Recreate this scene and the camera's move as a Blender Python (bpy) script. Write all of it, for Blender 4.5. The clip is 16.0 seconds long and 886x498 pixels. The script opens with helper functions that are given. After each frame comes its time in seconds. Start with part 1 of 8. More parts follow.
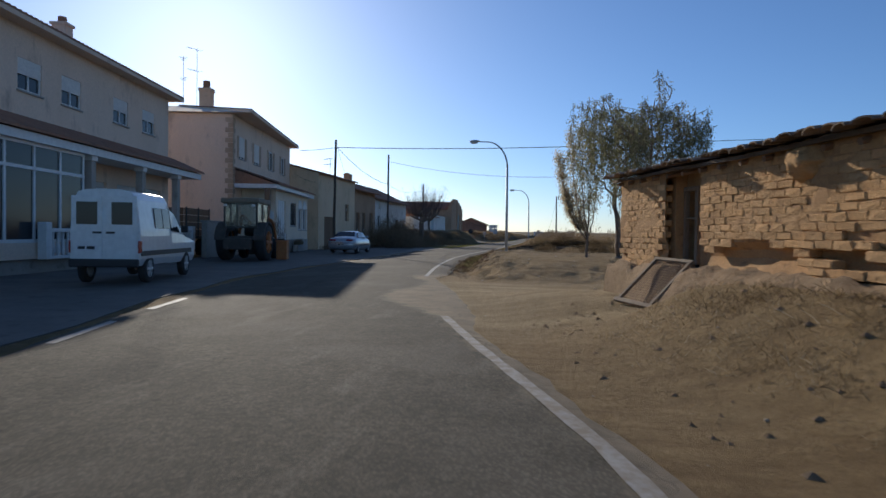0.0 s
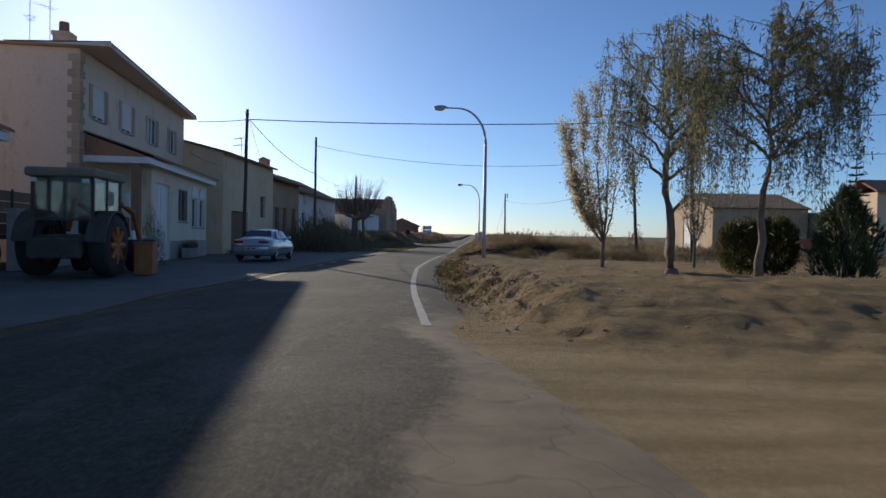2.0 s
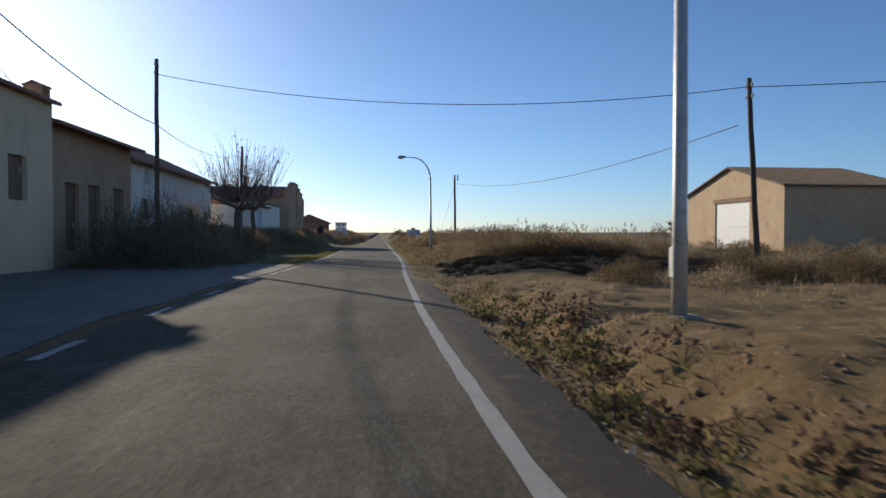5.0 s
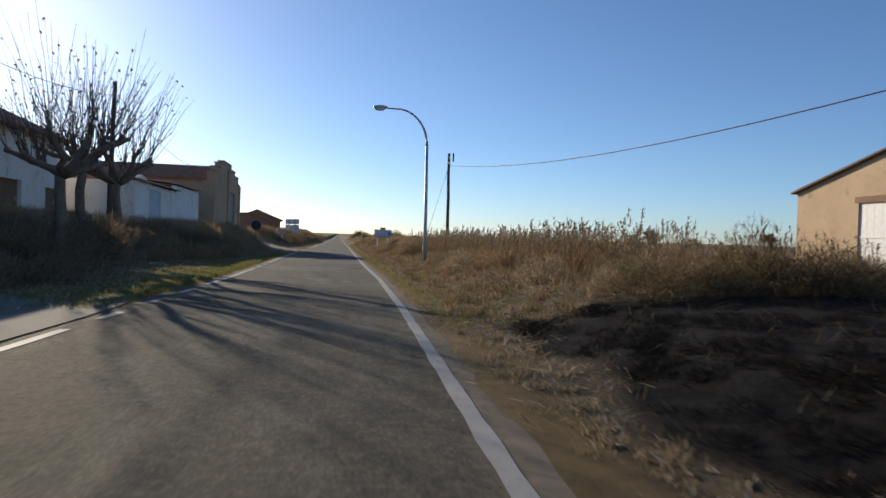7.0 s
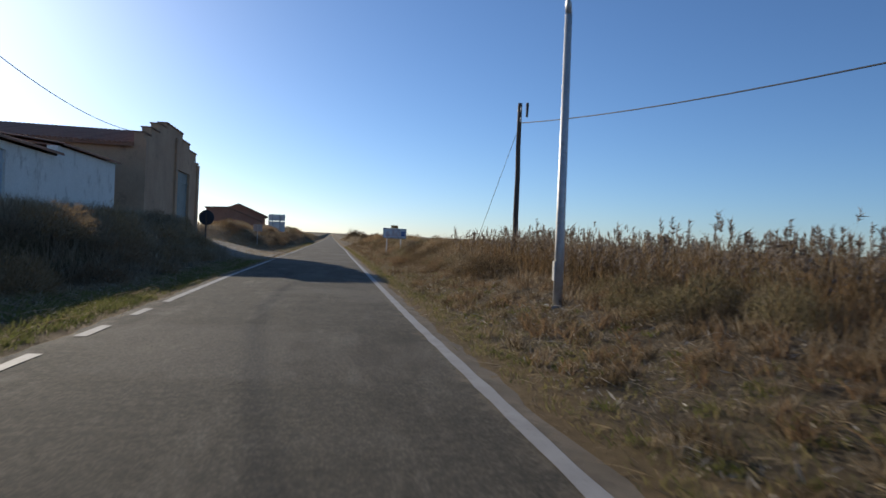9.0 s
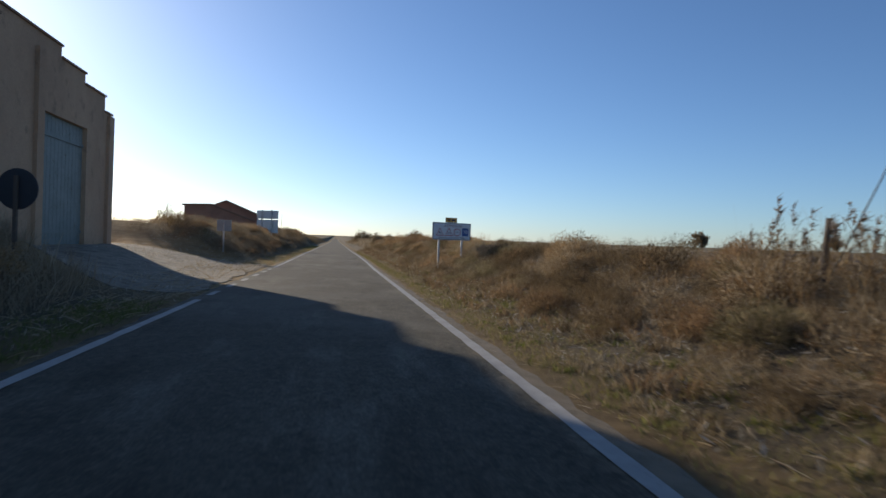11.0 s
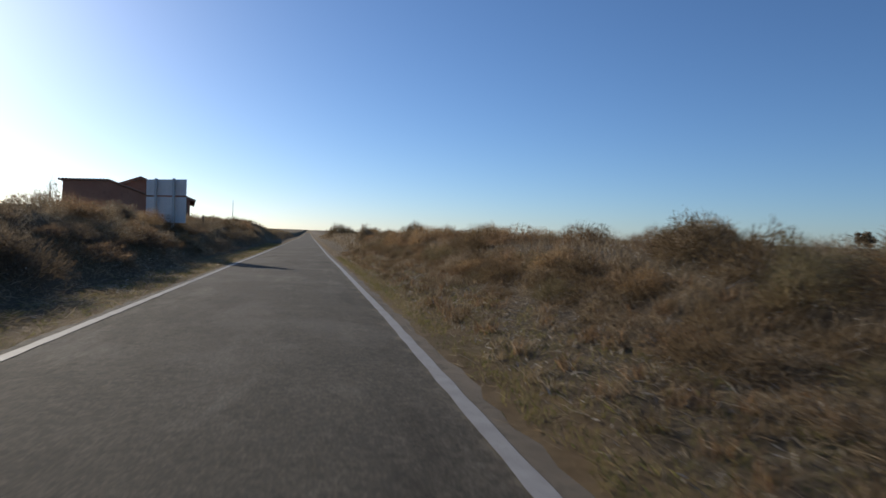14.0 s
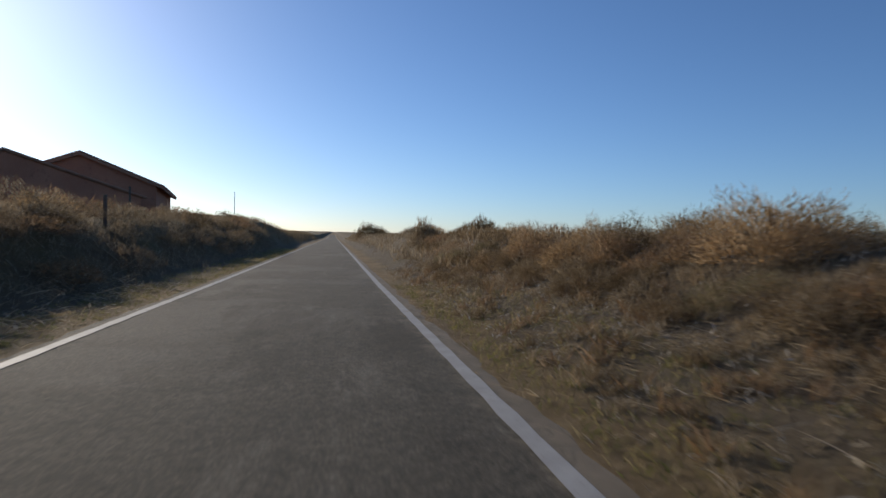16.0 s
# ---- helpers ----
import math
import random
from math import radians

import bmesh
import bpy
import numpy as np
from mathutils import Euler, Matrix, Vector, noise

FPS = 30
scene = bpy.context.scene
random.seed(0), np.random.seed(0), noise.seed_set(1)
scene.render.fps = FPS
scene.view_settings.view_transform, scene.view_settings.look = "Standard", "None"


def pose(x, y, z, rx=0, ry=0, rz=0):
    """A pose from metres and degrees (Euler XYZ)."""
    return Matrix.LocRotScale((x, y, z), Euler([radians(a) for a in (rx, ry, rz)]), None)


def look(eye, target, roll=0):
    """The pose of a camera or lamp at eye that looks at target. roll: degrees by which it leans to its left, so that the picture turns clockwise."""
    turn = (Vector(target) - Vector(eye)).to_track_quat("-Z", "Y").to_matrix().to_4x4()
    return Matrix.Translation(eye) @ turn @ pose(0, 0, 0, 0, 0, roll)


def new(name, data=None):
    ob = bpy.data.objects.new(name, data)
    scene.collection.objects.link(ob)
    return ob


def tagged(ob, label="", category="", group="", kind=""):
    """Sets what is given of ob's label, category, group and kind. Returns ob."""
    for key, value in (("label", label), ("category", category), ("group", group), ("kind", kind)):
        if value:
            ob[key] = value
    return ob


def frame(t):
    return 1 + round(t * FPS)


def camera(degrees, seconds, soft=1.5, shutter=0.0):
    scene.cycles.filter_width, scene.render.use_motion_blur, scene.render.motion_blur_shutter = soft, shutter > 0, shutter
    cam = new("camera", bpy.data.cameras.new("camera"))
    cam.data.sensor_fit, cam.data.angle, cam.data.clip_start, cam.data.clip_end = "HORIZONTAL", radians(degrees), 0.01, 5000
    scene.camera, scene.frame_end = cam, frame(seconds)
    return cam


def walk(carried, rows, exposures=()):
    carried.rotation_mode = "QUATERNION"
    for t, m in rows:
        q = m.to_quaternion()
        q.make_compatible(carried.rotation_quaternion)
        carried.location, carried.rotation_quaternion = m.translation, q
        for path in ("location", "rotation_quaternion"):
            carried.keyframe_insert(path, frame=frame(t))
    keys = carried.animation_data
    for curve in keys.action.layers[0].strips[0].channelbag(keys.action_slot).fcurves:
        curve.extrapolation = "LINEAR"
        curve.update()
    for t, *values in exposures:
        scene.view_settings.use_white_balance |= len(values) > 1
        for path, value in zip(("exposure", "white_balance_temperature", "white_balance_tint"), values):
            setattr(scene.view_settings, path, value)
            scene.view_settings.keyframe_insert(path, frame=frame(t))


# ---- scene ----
cam = camera(70.0, 16.0, soft=1.5, shutter=0.18)

PATH = [
    (0.0, (6.460, -3.206, 1.316), (4.790, 6.651, 1.088), 0.83),
    (0.5, (5.558, -0.672, 1.291), (4.160, 9.229, 1.171), 0.37),
    (1.0, (4.831, 1.696, 1.263), (3.677, 11.624, 0.960), 0.57),
    (1.5, (3.945, 4.756, 1.236), (3.140, 14.723, 1.119), 0.78),
    (2.0, (3.257, 7.499, 1.230), (2.782, 17.487, 1.051), 1.12),
    (2.5, (2.635, 10.792, 1.193), (2.448, 20.789, 1.017), 1.20),
    (3.0, (2.006, 13.867, 1.205), (2.019, 23.866, 1.054), 0.80),
    (3.5, (1.407, 17.546, 1.187), (1.688, 27.541, 0.998), 0.87),
    (4.0, (0.862, 20.927, 1.253), (1.384, 30.912, 1.083), 0.92),
    (4.5, (0.379, 25.034, 1.239), (1.145, 35.003, 1.042), 0.28),
    (7.0, (0.153, 47.084, 1.202), (1.780, 56.950, 1.069), 1.80),
    (7.5, (0.100, 51.280, 1.240), (1.848, 61.126, 1.113), 1.66),
    (8.0, (0.064, 55.361, 1.249), (1.855, 65.198, 1.125), 2.20),
    (8.5, (-0.014, 59.755, 1.246), (1.754, 69.597, 1.162), 2.58),
    (9.0, (-0.045, 63.889, 1.264), (1.696, 73.736, 1.154), 2.67),
    (11.5, (-0.465, 87.605, 1.205), (1.205, 97.464, 1.115), 1.93),
    (12.0, (-0.492, 92.111, 1.228), (1.364, 101.937, 1.100), 3.01),
    (12.5, (-0.365, 97.257, 1.246), (1.712, 107.038, 1.156), 2.47),
    (13.0, (-0.213, 101.906, 1.277), (1.924, 111.674, 1.152), 1.49),
    (13.5, (-0.120, 106.712, 1.310), (2.073, 116.466, 1.090), 2.45),
    (14.0, (0.071, 111.702, 1.300), (2.150, 121.482, 1.135), 2.03),
    (14.5, (0.193, 117.183, 1.296), (2.135, 126.991, 1.143), 2.71),
    (15.0, (0.214, 122.279, 1.259), (2.096, 132.099, 1.125), 2.59),
    (15.5, (0.139, 128.035, 1.209), (1.806, 137.894, 1.065), 2.40),
    (16.0, (0.106, 134.075, 1.221), (1.808, 143.927, 1.050), 1.35),
]

walk(cam, [(t, look(e, g, r)) for t, e, g, r in PATH], [(0.0, -0.17, 5990, 11), (1.5, -0.14, 6090, 11), (2.0, -0.18, 6080, 11), (2.5, 0.03, 6440, 11), (4.7, 0.0, 6340, 11), (6.8, 0.14, 6630, 11), (8.0, 0.16, 6610, 11), (8.6, -0.03, 6230, 11), (9.2, -0.06, 6180, 11), (11.4, 0.04, 6430, 11), (12.0, -0.15, 6080, 11), (12.6, -0.19, 6180, 11), (16.0, -0.2, 6180, 12)])

# ---- daylight: low winter sun ahead and to the left ----
SUN_AZ, SUN_EL = radians(30.3), radians(18.3)
world = bpy.data.worlds.new("world")
scene.world = world
world.use_nodes = True
wn = world.node_tree
sky = wn.nodes.new("ShaderNodeTexSky")
sky.sky_type = "NISHITA"
sky.sun_disc = False
sky.sun_elevation = SUN_EL
sky.sun_rotation = -SUN_AZ
sky.altitude = 700
sky.air_density = 0.9
sky.dust_density = 0.65
sky.ozone_density = 5.0
wn.links.new(sky.outputs[0], wn.nodes["Background"].inputs[0])
wn.nodes["Background"].inputs[1].default_value = 0.121
sun = new("sun", bpy.data.lights.new("sun", "SUN"))
sun.data.energy = 4.5
sun.data.angle = radians(0.55)
sun.data.color = (1.0, 0.87, 0.68)
sun.matrix_world = look((-52.0, 85.0, 60.0), (-52.0 + math.sin(SUN_AZ) * math.cos(SUN_EL), 85.0 - math.cos(SUN_AZ) * math.cos(SUN_EL), 60.0 - math.sin(SUN_EL)))

# ---- materials ----
def nodes_of(name):
    m = bpy.data.materials.new(name)
    m.use_nodes = True
    return m, m.node_tree, m.node_tree.nodes["Principled BSDF"]


def noise_node(nt, vec, scale, detail=6, rough=0.6):
    n = nt.nodes.new("ShaderNodeTexNoise")
    n.inputs["Scale"].default_value, n.inputs["Detail"].default_value, n.inputs["Roughness"].default_value = scale, detail, rough
    nt.links.new(vec, n.inputs["Vector"])
    return n.outputs["Fac"]


def ramp(nt, fac, lo, hi):
    r = nt.nodes.new("ShaderNodeMapRange")
    r.inputs["From Min"].default_value, r.inputs["From Max"].default_value = lo, hi
    nt.links.new(fac, r.inputs["Value"])
    return r.outputs["Result"]


def mix(nt, fac, a, b, mode="MIX"):
    n = nt.nodes.new("ShaderNodeMix")
    n.data_type, n.blend_type = "RGBA", mode
    for socket, value in ((n.inputs[0], fac), (n.inputs[6], a), (n.inputs[7], b)):
        if isinstance(value, (int, float)):
            socket.default_value = value
        elif isinstance(value, tuple):
            socket.default_value = (*value, 1)
        else:
            nt.links.new(value, socket)
    return n.outputs[2]


def bump(nt, bsdf, height, strength, distance):
    b = nt.nodes.new("ShaderNodeBump")
    b.inputs["Strength"].default_value, b.inputs["Distance"].default_value = strength, distance
    nt.links.new(height, b.inputs["Height"])
    nt.links.new(b.outputs[0], bsdf.inputs["Normal"])


def surf(name, a, b, big=0.6, fine=14.0, rough=0.9, stain=None, stain_at=(0.56, 0.7), metal=0.0, relief=0.4, depth=0.01, vary=0.0, streak=0.0):
    """A worn surface: two tones in large patches, fine grain, stains with their own shape, relief."""
    m, nt, p = nodes_of(name)
    pos = nt.nodes.new("ShaderNodeNewGeometry").outputs["Position"]
    if streak:
        mp = nt.nodes.new("ShaderNodeMapping")
        mp.inputs["Scale"].default_value = (1, 1, 1 - streak)
        nt.links.new(pos, mp.inputs["Vector"])
        pos = mp.outputs[0]
    col = mix(nt, ramp(nt, noise_node(nt, pos, big), 0.3, 0.7), a, b)
    grain = noise_node(nt, pos, fine, 8, 0.7)
    col = mix(nt, ramp(nt, grain, 0.35, 0.75), col, mix(nt, 1.0, col, (1.35, 1.33, 1.3), "MULTIPLY"))
    if stain:
        col = mix(nt, ramp(nt, noise_node(nt, pos, big * 2.7, 9, 0.7), *stain_at), col, stain)
    if vary:
        rnd = nt.nodes.new("ShaderNodeObjectInfo").outputs["Random"]
        v = nt.nodes.new("ShaderNodeMapRange")
        v.inputs["To Min"].default_value, v.inputs["To Max"].default_value = 1 - vary, 1 + vary
        nt.links.new(rnd, v.inputs["Value"])
        c = nt.nodes.new("ShaderNodeCombineXYZ")
        for k in range(3):
            nt.links.new(v.outputs["Result"], c.inputs[k])
        col = mix(nt, 1.0, col, c.outputs[0], "MULTIPLY")
    nt.links.new(col, p.inputs["Base Color"])
    p.inputs["Roughness"].default_value, p.inputs["Metallic"].default_value = rough, metal
    if relief:
        bump(nt, p, grain, relief, depth)
    return m


def plain(name, c, rough=0.5, metal=0.0, spec=0.5, coat=0.0):
    m, nt, p = nodes_of(name)
    pos = nt.nodes.new("ShaderNodeNewGeometry").outputs["Position"]
    col = mix(nt, ramp(nt, noise_node(nt, pos, 6.0), 0.35, 0.75), c, tuple(v * 0.82 for v in c))
    nt.links.new(col, p.inputs["Base Color"])
    r = nt.nodes.new("ShaderNodeMapRange")
    r.inputs["To Min"].default_value, r.inputs["To Max"].default_value = rough * 0.85, min(1, rough * 1.2)
    nt.links.new(noise_node(nt, pos, 25.0), r.inputs["Value"])
    nt.links.new(r.outputs[0], p.inputs["Roughness"])
    p.inputs["Metallic"].default_value, p.inputs["Specular IOR Level"].default_value, p.inputs["Coat Weight"].default_value = metal, spec, coat
    return m


def leafy(name, tones, through_light=0.35, rough=0.8):
    """Leaves, blades and twigs: each island has its own tone, and light passes through."""
    m, nt, p = nodes_of(name)
    rnd = nt.nodes.new("ShaderNodeNewGeometry").outputs["Random Per Island"]
    cr = nt.nodes.new("ShaderNodeValToRGB")
    cr.color_ramp.interpolation = "LINEAR"
    els = cr.color_ramp.elements
    for k, tone in enumerate(tones):
        e = els[k] if k < 2 else els.new(k / (len(tones) - 1))
        e.position = k / (len(tones) - 1)
        e.color = (*tone, 1)
    nt.links.new(rnd, cr.inputs[0])
    obr = nt.nodes.new("ShaderNodeObjectInfo").outputs["Random"]
    v = nt.nodes.new("ShaderNodeMapRange")
    v.inputs["To Min"].default_value, v.inputs["To Max"].default_value = 0.75, 1.2
    nt.links.new(obr, v.inputs["Value"])
    col = mix(nt, 1.0, cr.outputs[0], v.outputs[0], "MULTIPLY")
    d = nt.nodes.new("ShaderNodeBsdfDiffuse")
    t = nt.nodes.new("ShaderNodeBsdfTranslucent")
    nt.links.new(col, d.inputs[0])
    nt.links.new(col, t.inputs[0])
    ms = nt.nodes.new("ShaderNodeMixShader")
    ms.inputs[0].default_value = through_light
    nt.links.new(d.outputs[0], ms.inputs[1])
    nt.links.new(t.outputs[0], ms.inputs[2])
    nt.links.new(ms.outputs[0], nt.nodes["Material Output"].inputs[0])
    return m


def ground_material():
    """Dry soil; the mesh says where bare dirt (red), mown straw (green) and burnt ground (blue) lie."""
    m, nt, p = nodes_of("soil")
    pos = nt.nodes.new("ShaderNodeNewGeometry").outputs["Position"]
    at = nt.nodes.new("ShaderNodeAttribute")
    at.attribute_name = "zone"
    sep = nt.nodes.new("ShaderNodeSeparateColor")
    nt.links.new(at.outputs["Color"], sep.inputs[0])
    n1, n2, n3 = noise_node(nt, pos, 0.35), noise_node(nt, pos, 2.6, 8, 0.7), noise_node(nt, pos, 22.0, 8, 0.75)
    wild = mix(nt, ramp(nt, n2, 0.3, 0.7), (0.115, 0.078, 0.042), (0.23, 0.165, 0.085))
    wild = mix(nt, ramp(nt, n1, 0.45, 0.7), wild, (0.17, 0.14, 0.065))
    dirt = mix(nt, ramp(nt, n2, 0.3, 0.72), (0.39, 0.265, 0.130), (0.58, 0.42, 0.22))
    rut = nt.nodes.new("ShaderNodeMapping")
    rut.inputs["Rotation"].default_value, rut.inputs["Scale"].default_value = (0, 0, radians(-38)), (0.35, 2.2, 1)
    nt.links.new(pos, rut.inputs["Vector"])
    dirt = mix(nt, ramp(nt, noise_node(nt, rut.outputs[0], 1.0, 6, 0.7), 0.46, 0.66), dirt, (0.35, 0.237, 0.118))
    dirt = mix(nt, ramp(nt, n1, 0.5, 0.8), dirt, (0.43, 0.295, 0.148))
    n4 = noise_node(nt, pos, 7.5, 9, 0.75)
    dirt = mix(nt, ramp(nt, n4, 0.35, 0.7), mix(nt, 1.0, dirt, (0.78, 0.76, 0.73), "MULTIPLY"), dirt)
    packed = mix(nt, ramp(nt, noise_node(nt, rut.outputs[0], 0.55, 5, 0.6), 0.36, 0.64), (0.43, 0.315, 0.165), (0.64, 0.49, 0.285))
    packed = mix(nt, ramp(nt, n4, 0.3, 0.7), mix(nt, 1.0, packed, (0.82, 0.80, 0.77), "MULTIPLY"), packed)
    dirt = mix(nt, at.outputs["Alpha"], dirt, packed)
    straw = mix(nt, ramp(nt, n3, 0.35, 0.7), (0.115, 0.09, 0.06), (0.28, 0.225, 0.15))
    col = mix(nt, sep.outputs[0], wild, dirt)
    col = mix(nt, sep.outputs[1], col, straw)
    col = mix(nt, sep.outputs[2], col, mix(nt, ramp(nt, n3, 0.4, 0.7), (0.009, 0.008, 0.0075), (0.028, 0.024, 0.021)))
    col = mix(nt, ramp(nt, n3, 0.3, 0.75), mix(nt, 1.0, col, (0.72, 0.72, 0.72), "MULTIPLY"), col)
    nt.links.new(col, p.inputs["Base Color"])
    p.inputs["Roughness"].default_value = 0.95
    p.inputs["Specular IOR Level"].default_value = 0.15
    add = nt.nodes.new("ShaderNodeMath")
    add.operation = "ADD"
    nt.links.new(n2, add.inputs[0])
    nt.links.new(n3, add.inputs[1])
    bump(nt, p, add.outputs[0], 1.0, 0.08)
    return m


def asphalt_material():
    """Old chip-seal asphalt: fine stones, mended patches, dusty wheel tracks and thin cracks."""
    m, nt, p = nodes_of("asphalt")
    pos = nt.nodes.new("ShaderNodeNewGeometry").outputs["Position"]
    at = nt.nodes.new("ShaderNodeAttribute")
    at.attribute_name = "zone"
    sep = nt.nodes.new("ShaderNodeSeparateColor")
    nt.links.new(at.outputs["Color"], sep.inputs[0])
    n1, n2, n3 = noise_node(nt, pos, 0.22, 5), noise_node(nt, pos, 1.7, 8, 0.65), noise_node(nt, pos, 55.0, 6, 0.8)
    col = mix(nt, ramp(nt, n2, 0.3, 0.7), (0.080, 0.072, 0.056), (0.118, 0.105, 0.081))
    col = mix(nt, ramp(nt, noise_node(nt, pos, 11.0, 9, 0.8), 0.35, 0.68), mix(nt, 1.0, col, (0.52, 0.52, 0.51), "MULTIPLY"), mix(nt, 1.0, col, (1.38, 1.36, 1.30), "MULTIPLY"))
    col = mix(nt, ramp(nt, n1, 0.5, 0.6), col, (0.130, 0.115, 0.089))
    scr = nt.nodes.new("ShaderNodeMapping")
    scr.inputs["Scale"].default_value = (1.0, 0.22, 1)
    nt.links.new(pos, scr.inputs["Vector"])
    col = mix(nt, ramp(nt, noise_node(nt, scr.outputs[0], 1.1, 9, 0.75), 0.53, 0.70), col, (0.18, 0.159, 0.122))
    col = mix(nt, ramp(nt, noise_node(nt, scr.outputs[0], 0.5, 9, 0.7), 0.55, 0.63), col, mix(nt, 1.0, col, (0.66, 0.65, 0.64), "MULTIPLY"))
    pock = ramp(nt, noise_node(nt, pos, 4.3, 10, 0.8), 0.58, 0.66)
    col = mix(nt, pock, col, mix(nt, 1.0, col, (0.55, 0.54, 0.53), "MULTIPLY"))
    vor = nt.nodes.new("ShaderNodeTexVoronoi")
    vor.inputs["Scale"].default_value = 36.0
    nt.links.new(pos, vor.inputs["Vector"])
    col = mix(nt, ramp(nt, vor.outputs["Distance"], 0.1, 0.6), mix(nt, 1.0, col, (1.4, 1.38, 1.33), "MULTIPLY"), mix(nt, 1.0, col, (0.76, 0.76, 0.76), "MULTIPLY"))

    def ragged(mask, lo, hi):
        """A blurred mask whose edge breaks up into patches."""
        q = nt.nodes.new("ShaderNodeMath")
        q.operation = "MULTIPLY_ADD"
        nt.links.new(noise_node(nt, pos, 2.3, 10, 0.75), q.inputs[0])
        q.inputs[1].default_value = 1.1
        nt.links.new(mask, q.inputs[2])
        return ramp(nt, q.outputs[0], lo + 0.55, hi + 0.55)

    col = mix(nt, ragged(sep.outputs[1], 0.30, 0.62), col, mix(nt, ramp(nt, n3, 0.35, 0.7), (0.035, 0.031, 0.027), (0.10, 0.085, 0.068)))
    earth = mix(nt, ramp(nt, n2, 0.35, 0.65), (0.17, 0.138, 0.096), (0.245, 0.198, 0.138))
    sand = mix(nt, ramp(nt, n2, 0.35, 0.65), (0.20, 0.160, 0.108), (0.30, 0.238, 0.155))
    col = mix(nt, ragged(sep.outputs[0], 0.28, 0.55), col, mix(nt, sep.outputs[2], earth, sand))
    wave = nt.nodes.new("ShaderNodeTexVoronoi")
    wave.feature = "DISTANCE_TO_EDGE"
    wave.inputs["Scale"].default_value = 0.9
    warp = nt.nodes.new("ShaderNodeVectorMath")
    warp.operation = "MULTIPLY_ADD"
    nz = nt.nodes.new("ShaderNodeTexNoise")
    nz.inputs["Scale"].default_value = 1.3
    nt.links.new(pos, nz.inputs["Vector"])
    nt.links.new(nz.outputs["Color"], warp.inputs[0])
    warp.inputs[1].default_value = (1.6, 1.6, 1.6)
    nt.links.new(pos, warp.inputs[2])
    nt.links.new(warp.outputs[0], wave.inputs["Vector"])
    crack = nt.nodes.new("ShaderNodeMapRange")
    crack.inputs["From Min"].default_value, crack.inputs["From Max"].default_value = 0.004, 0.014
    crack.inputs["To Min"].default_value, crack.inputs["To Max"].default_value = 0.3, 0.0
    nt.links.new(wave.outputs["Distance"], crack.inputs["Value"])
    col = mix(nt, crack.outputs[0], col, (0.035, 0.033, 0.03))
    nt.links.new(col, p.inputs["Base Color"])
    p.inputs["Roughness"].default_value = 0.9
    p.inputs["Specular IOR Level"].default_value = 0.2
    bump(nt, p, n3, 0.7, 0.018)
    return m


def line_material(name="road_paint", dust=0.0):
    """Road paint, worn through to the asphalt in places."""
    m, nt, p = nodes_of(name)
    pos = nt.nodes.new("ShaderNodeNewGeometry").outputs["Position"]
    col = mix(nt, ramp(nt, noise_node(nt, pos, 3.0), 0.3, 0.7), (0.345, 0.335, 0.31), (0.25, 0.24, 0.22))
    col = mix(nt, ramp(nt, noise_node(nt, pos, 18.0, 10, 0.8), 0.55, 0.66), col, (0.17, 0.155, 0.14))
    if dust:
        col = mix(nt, ramp(nt, noise_node(nt, pos, 5.0, 9, 0.75), 0.62 - dust * 0.3, 0.78 - dust * 0.3), col, (0.20, 0.165, 0.12))
    nt.links.new(col, p.inputs["Base Color"])
    p.inputs["Roughness"].default_value = 0.75
    return m


def glass_material(name, c=(0.03, 0.035, 0.04)):
    m, nt, p = nodes_of(name)
    p.inputs["Base Color"].default_value = (*c, 1)
    p.inputs["Roughness"].default_value = 0.09
    p.inputs["Specular IOR Level"].default_value = 0.35
    pos = nt.nodes.new("ShaderNodeNewGeometry").outputs["Position"]
    bump(nt, p, noise_node(nt, pos, 3.0), 0.05, 0.02)
    return m


def clear_glass(name):
    """Thin dusty pane that can be seen through."""
    m, nt, p = nodes_of(name)
    a, b, c = nt.nodes.new("ShaderNodeBsdfTransparent"), nt.nodes.new("ShaderNodeBsdfGlossy"), nt.nodes.new("ShaderNodeMixShader")
    a.inputs[0].default_value = (0.72, 0.75, 0.74, 1)
    b.inputs["Roughness"].default_value = 0.12
    pos = nt.nodes.new("ShaderNodeNewGeometry").outputs["Position"]
    r = nt.nodes.new("ShaderNodeMapRange")
    r.inputs["To Min"].default_value, r.inputs["To Max"].default_value = 0.05, 0.3
    nt.links.new(noise_node(nt, pos, 3.0), r.inputs["Value"])
    nt.links.new(r.outputs[0], c.inputs[0])
    nt.links.new(a.outputs[0], c.inputs[1])
    nt.links.new(b.outputs[0], c.inputs[2])
    nt.links.new(c.outputs[0], nt.nodes["Material Output"].inputs[0])
    return m


SOIL, ASPHALT, PAINT = ground_material(), asphalt_material(), line_material()
PAINT_DUSTY = line_material("dusty_road_paint", 0.7)
CONCRETE = surf("concrete", (0.25, 0.235, 0.21), (0.33, 0.31, 0.28), 0.8, 18, 0.9, (0.16, 0.145, 0.12))
EARTHY = surf("earthy_concrete", (0.165, 0.135, 0.098), (0.25, 0.21, 0.158), 0.9, 14, 0.94, (0.12, 0.092, 0.06), (0.46, 0.60), relief=0.8, depth=0.02)
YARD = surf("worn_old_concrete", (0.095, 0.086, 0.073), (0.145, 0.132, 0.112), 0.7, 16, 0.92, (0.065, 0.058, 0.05))
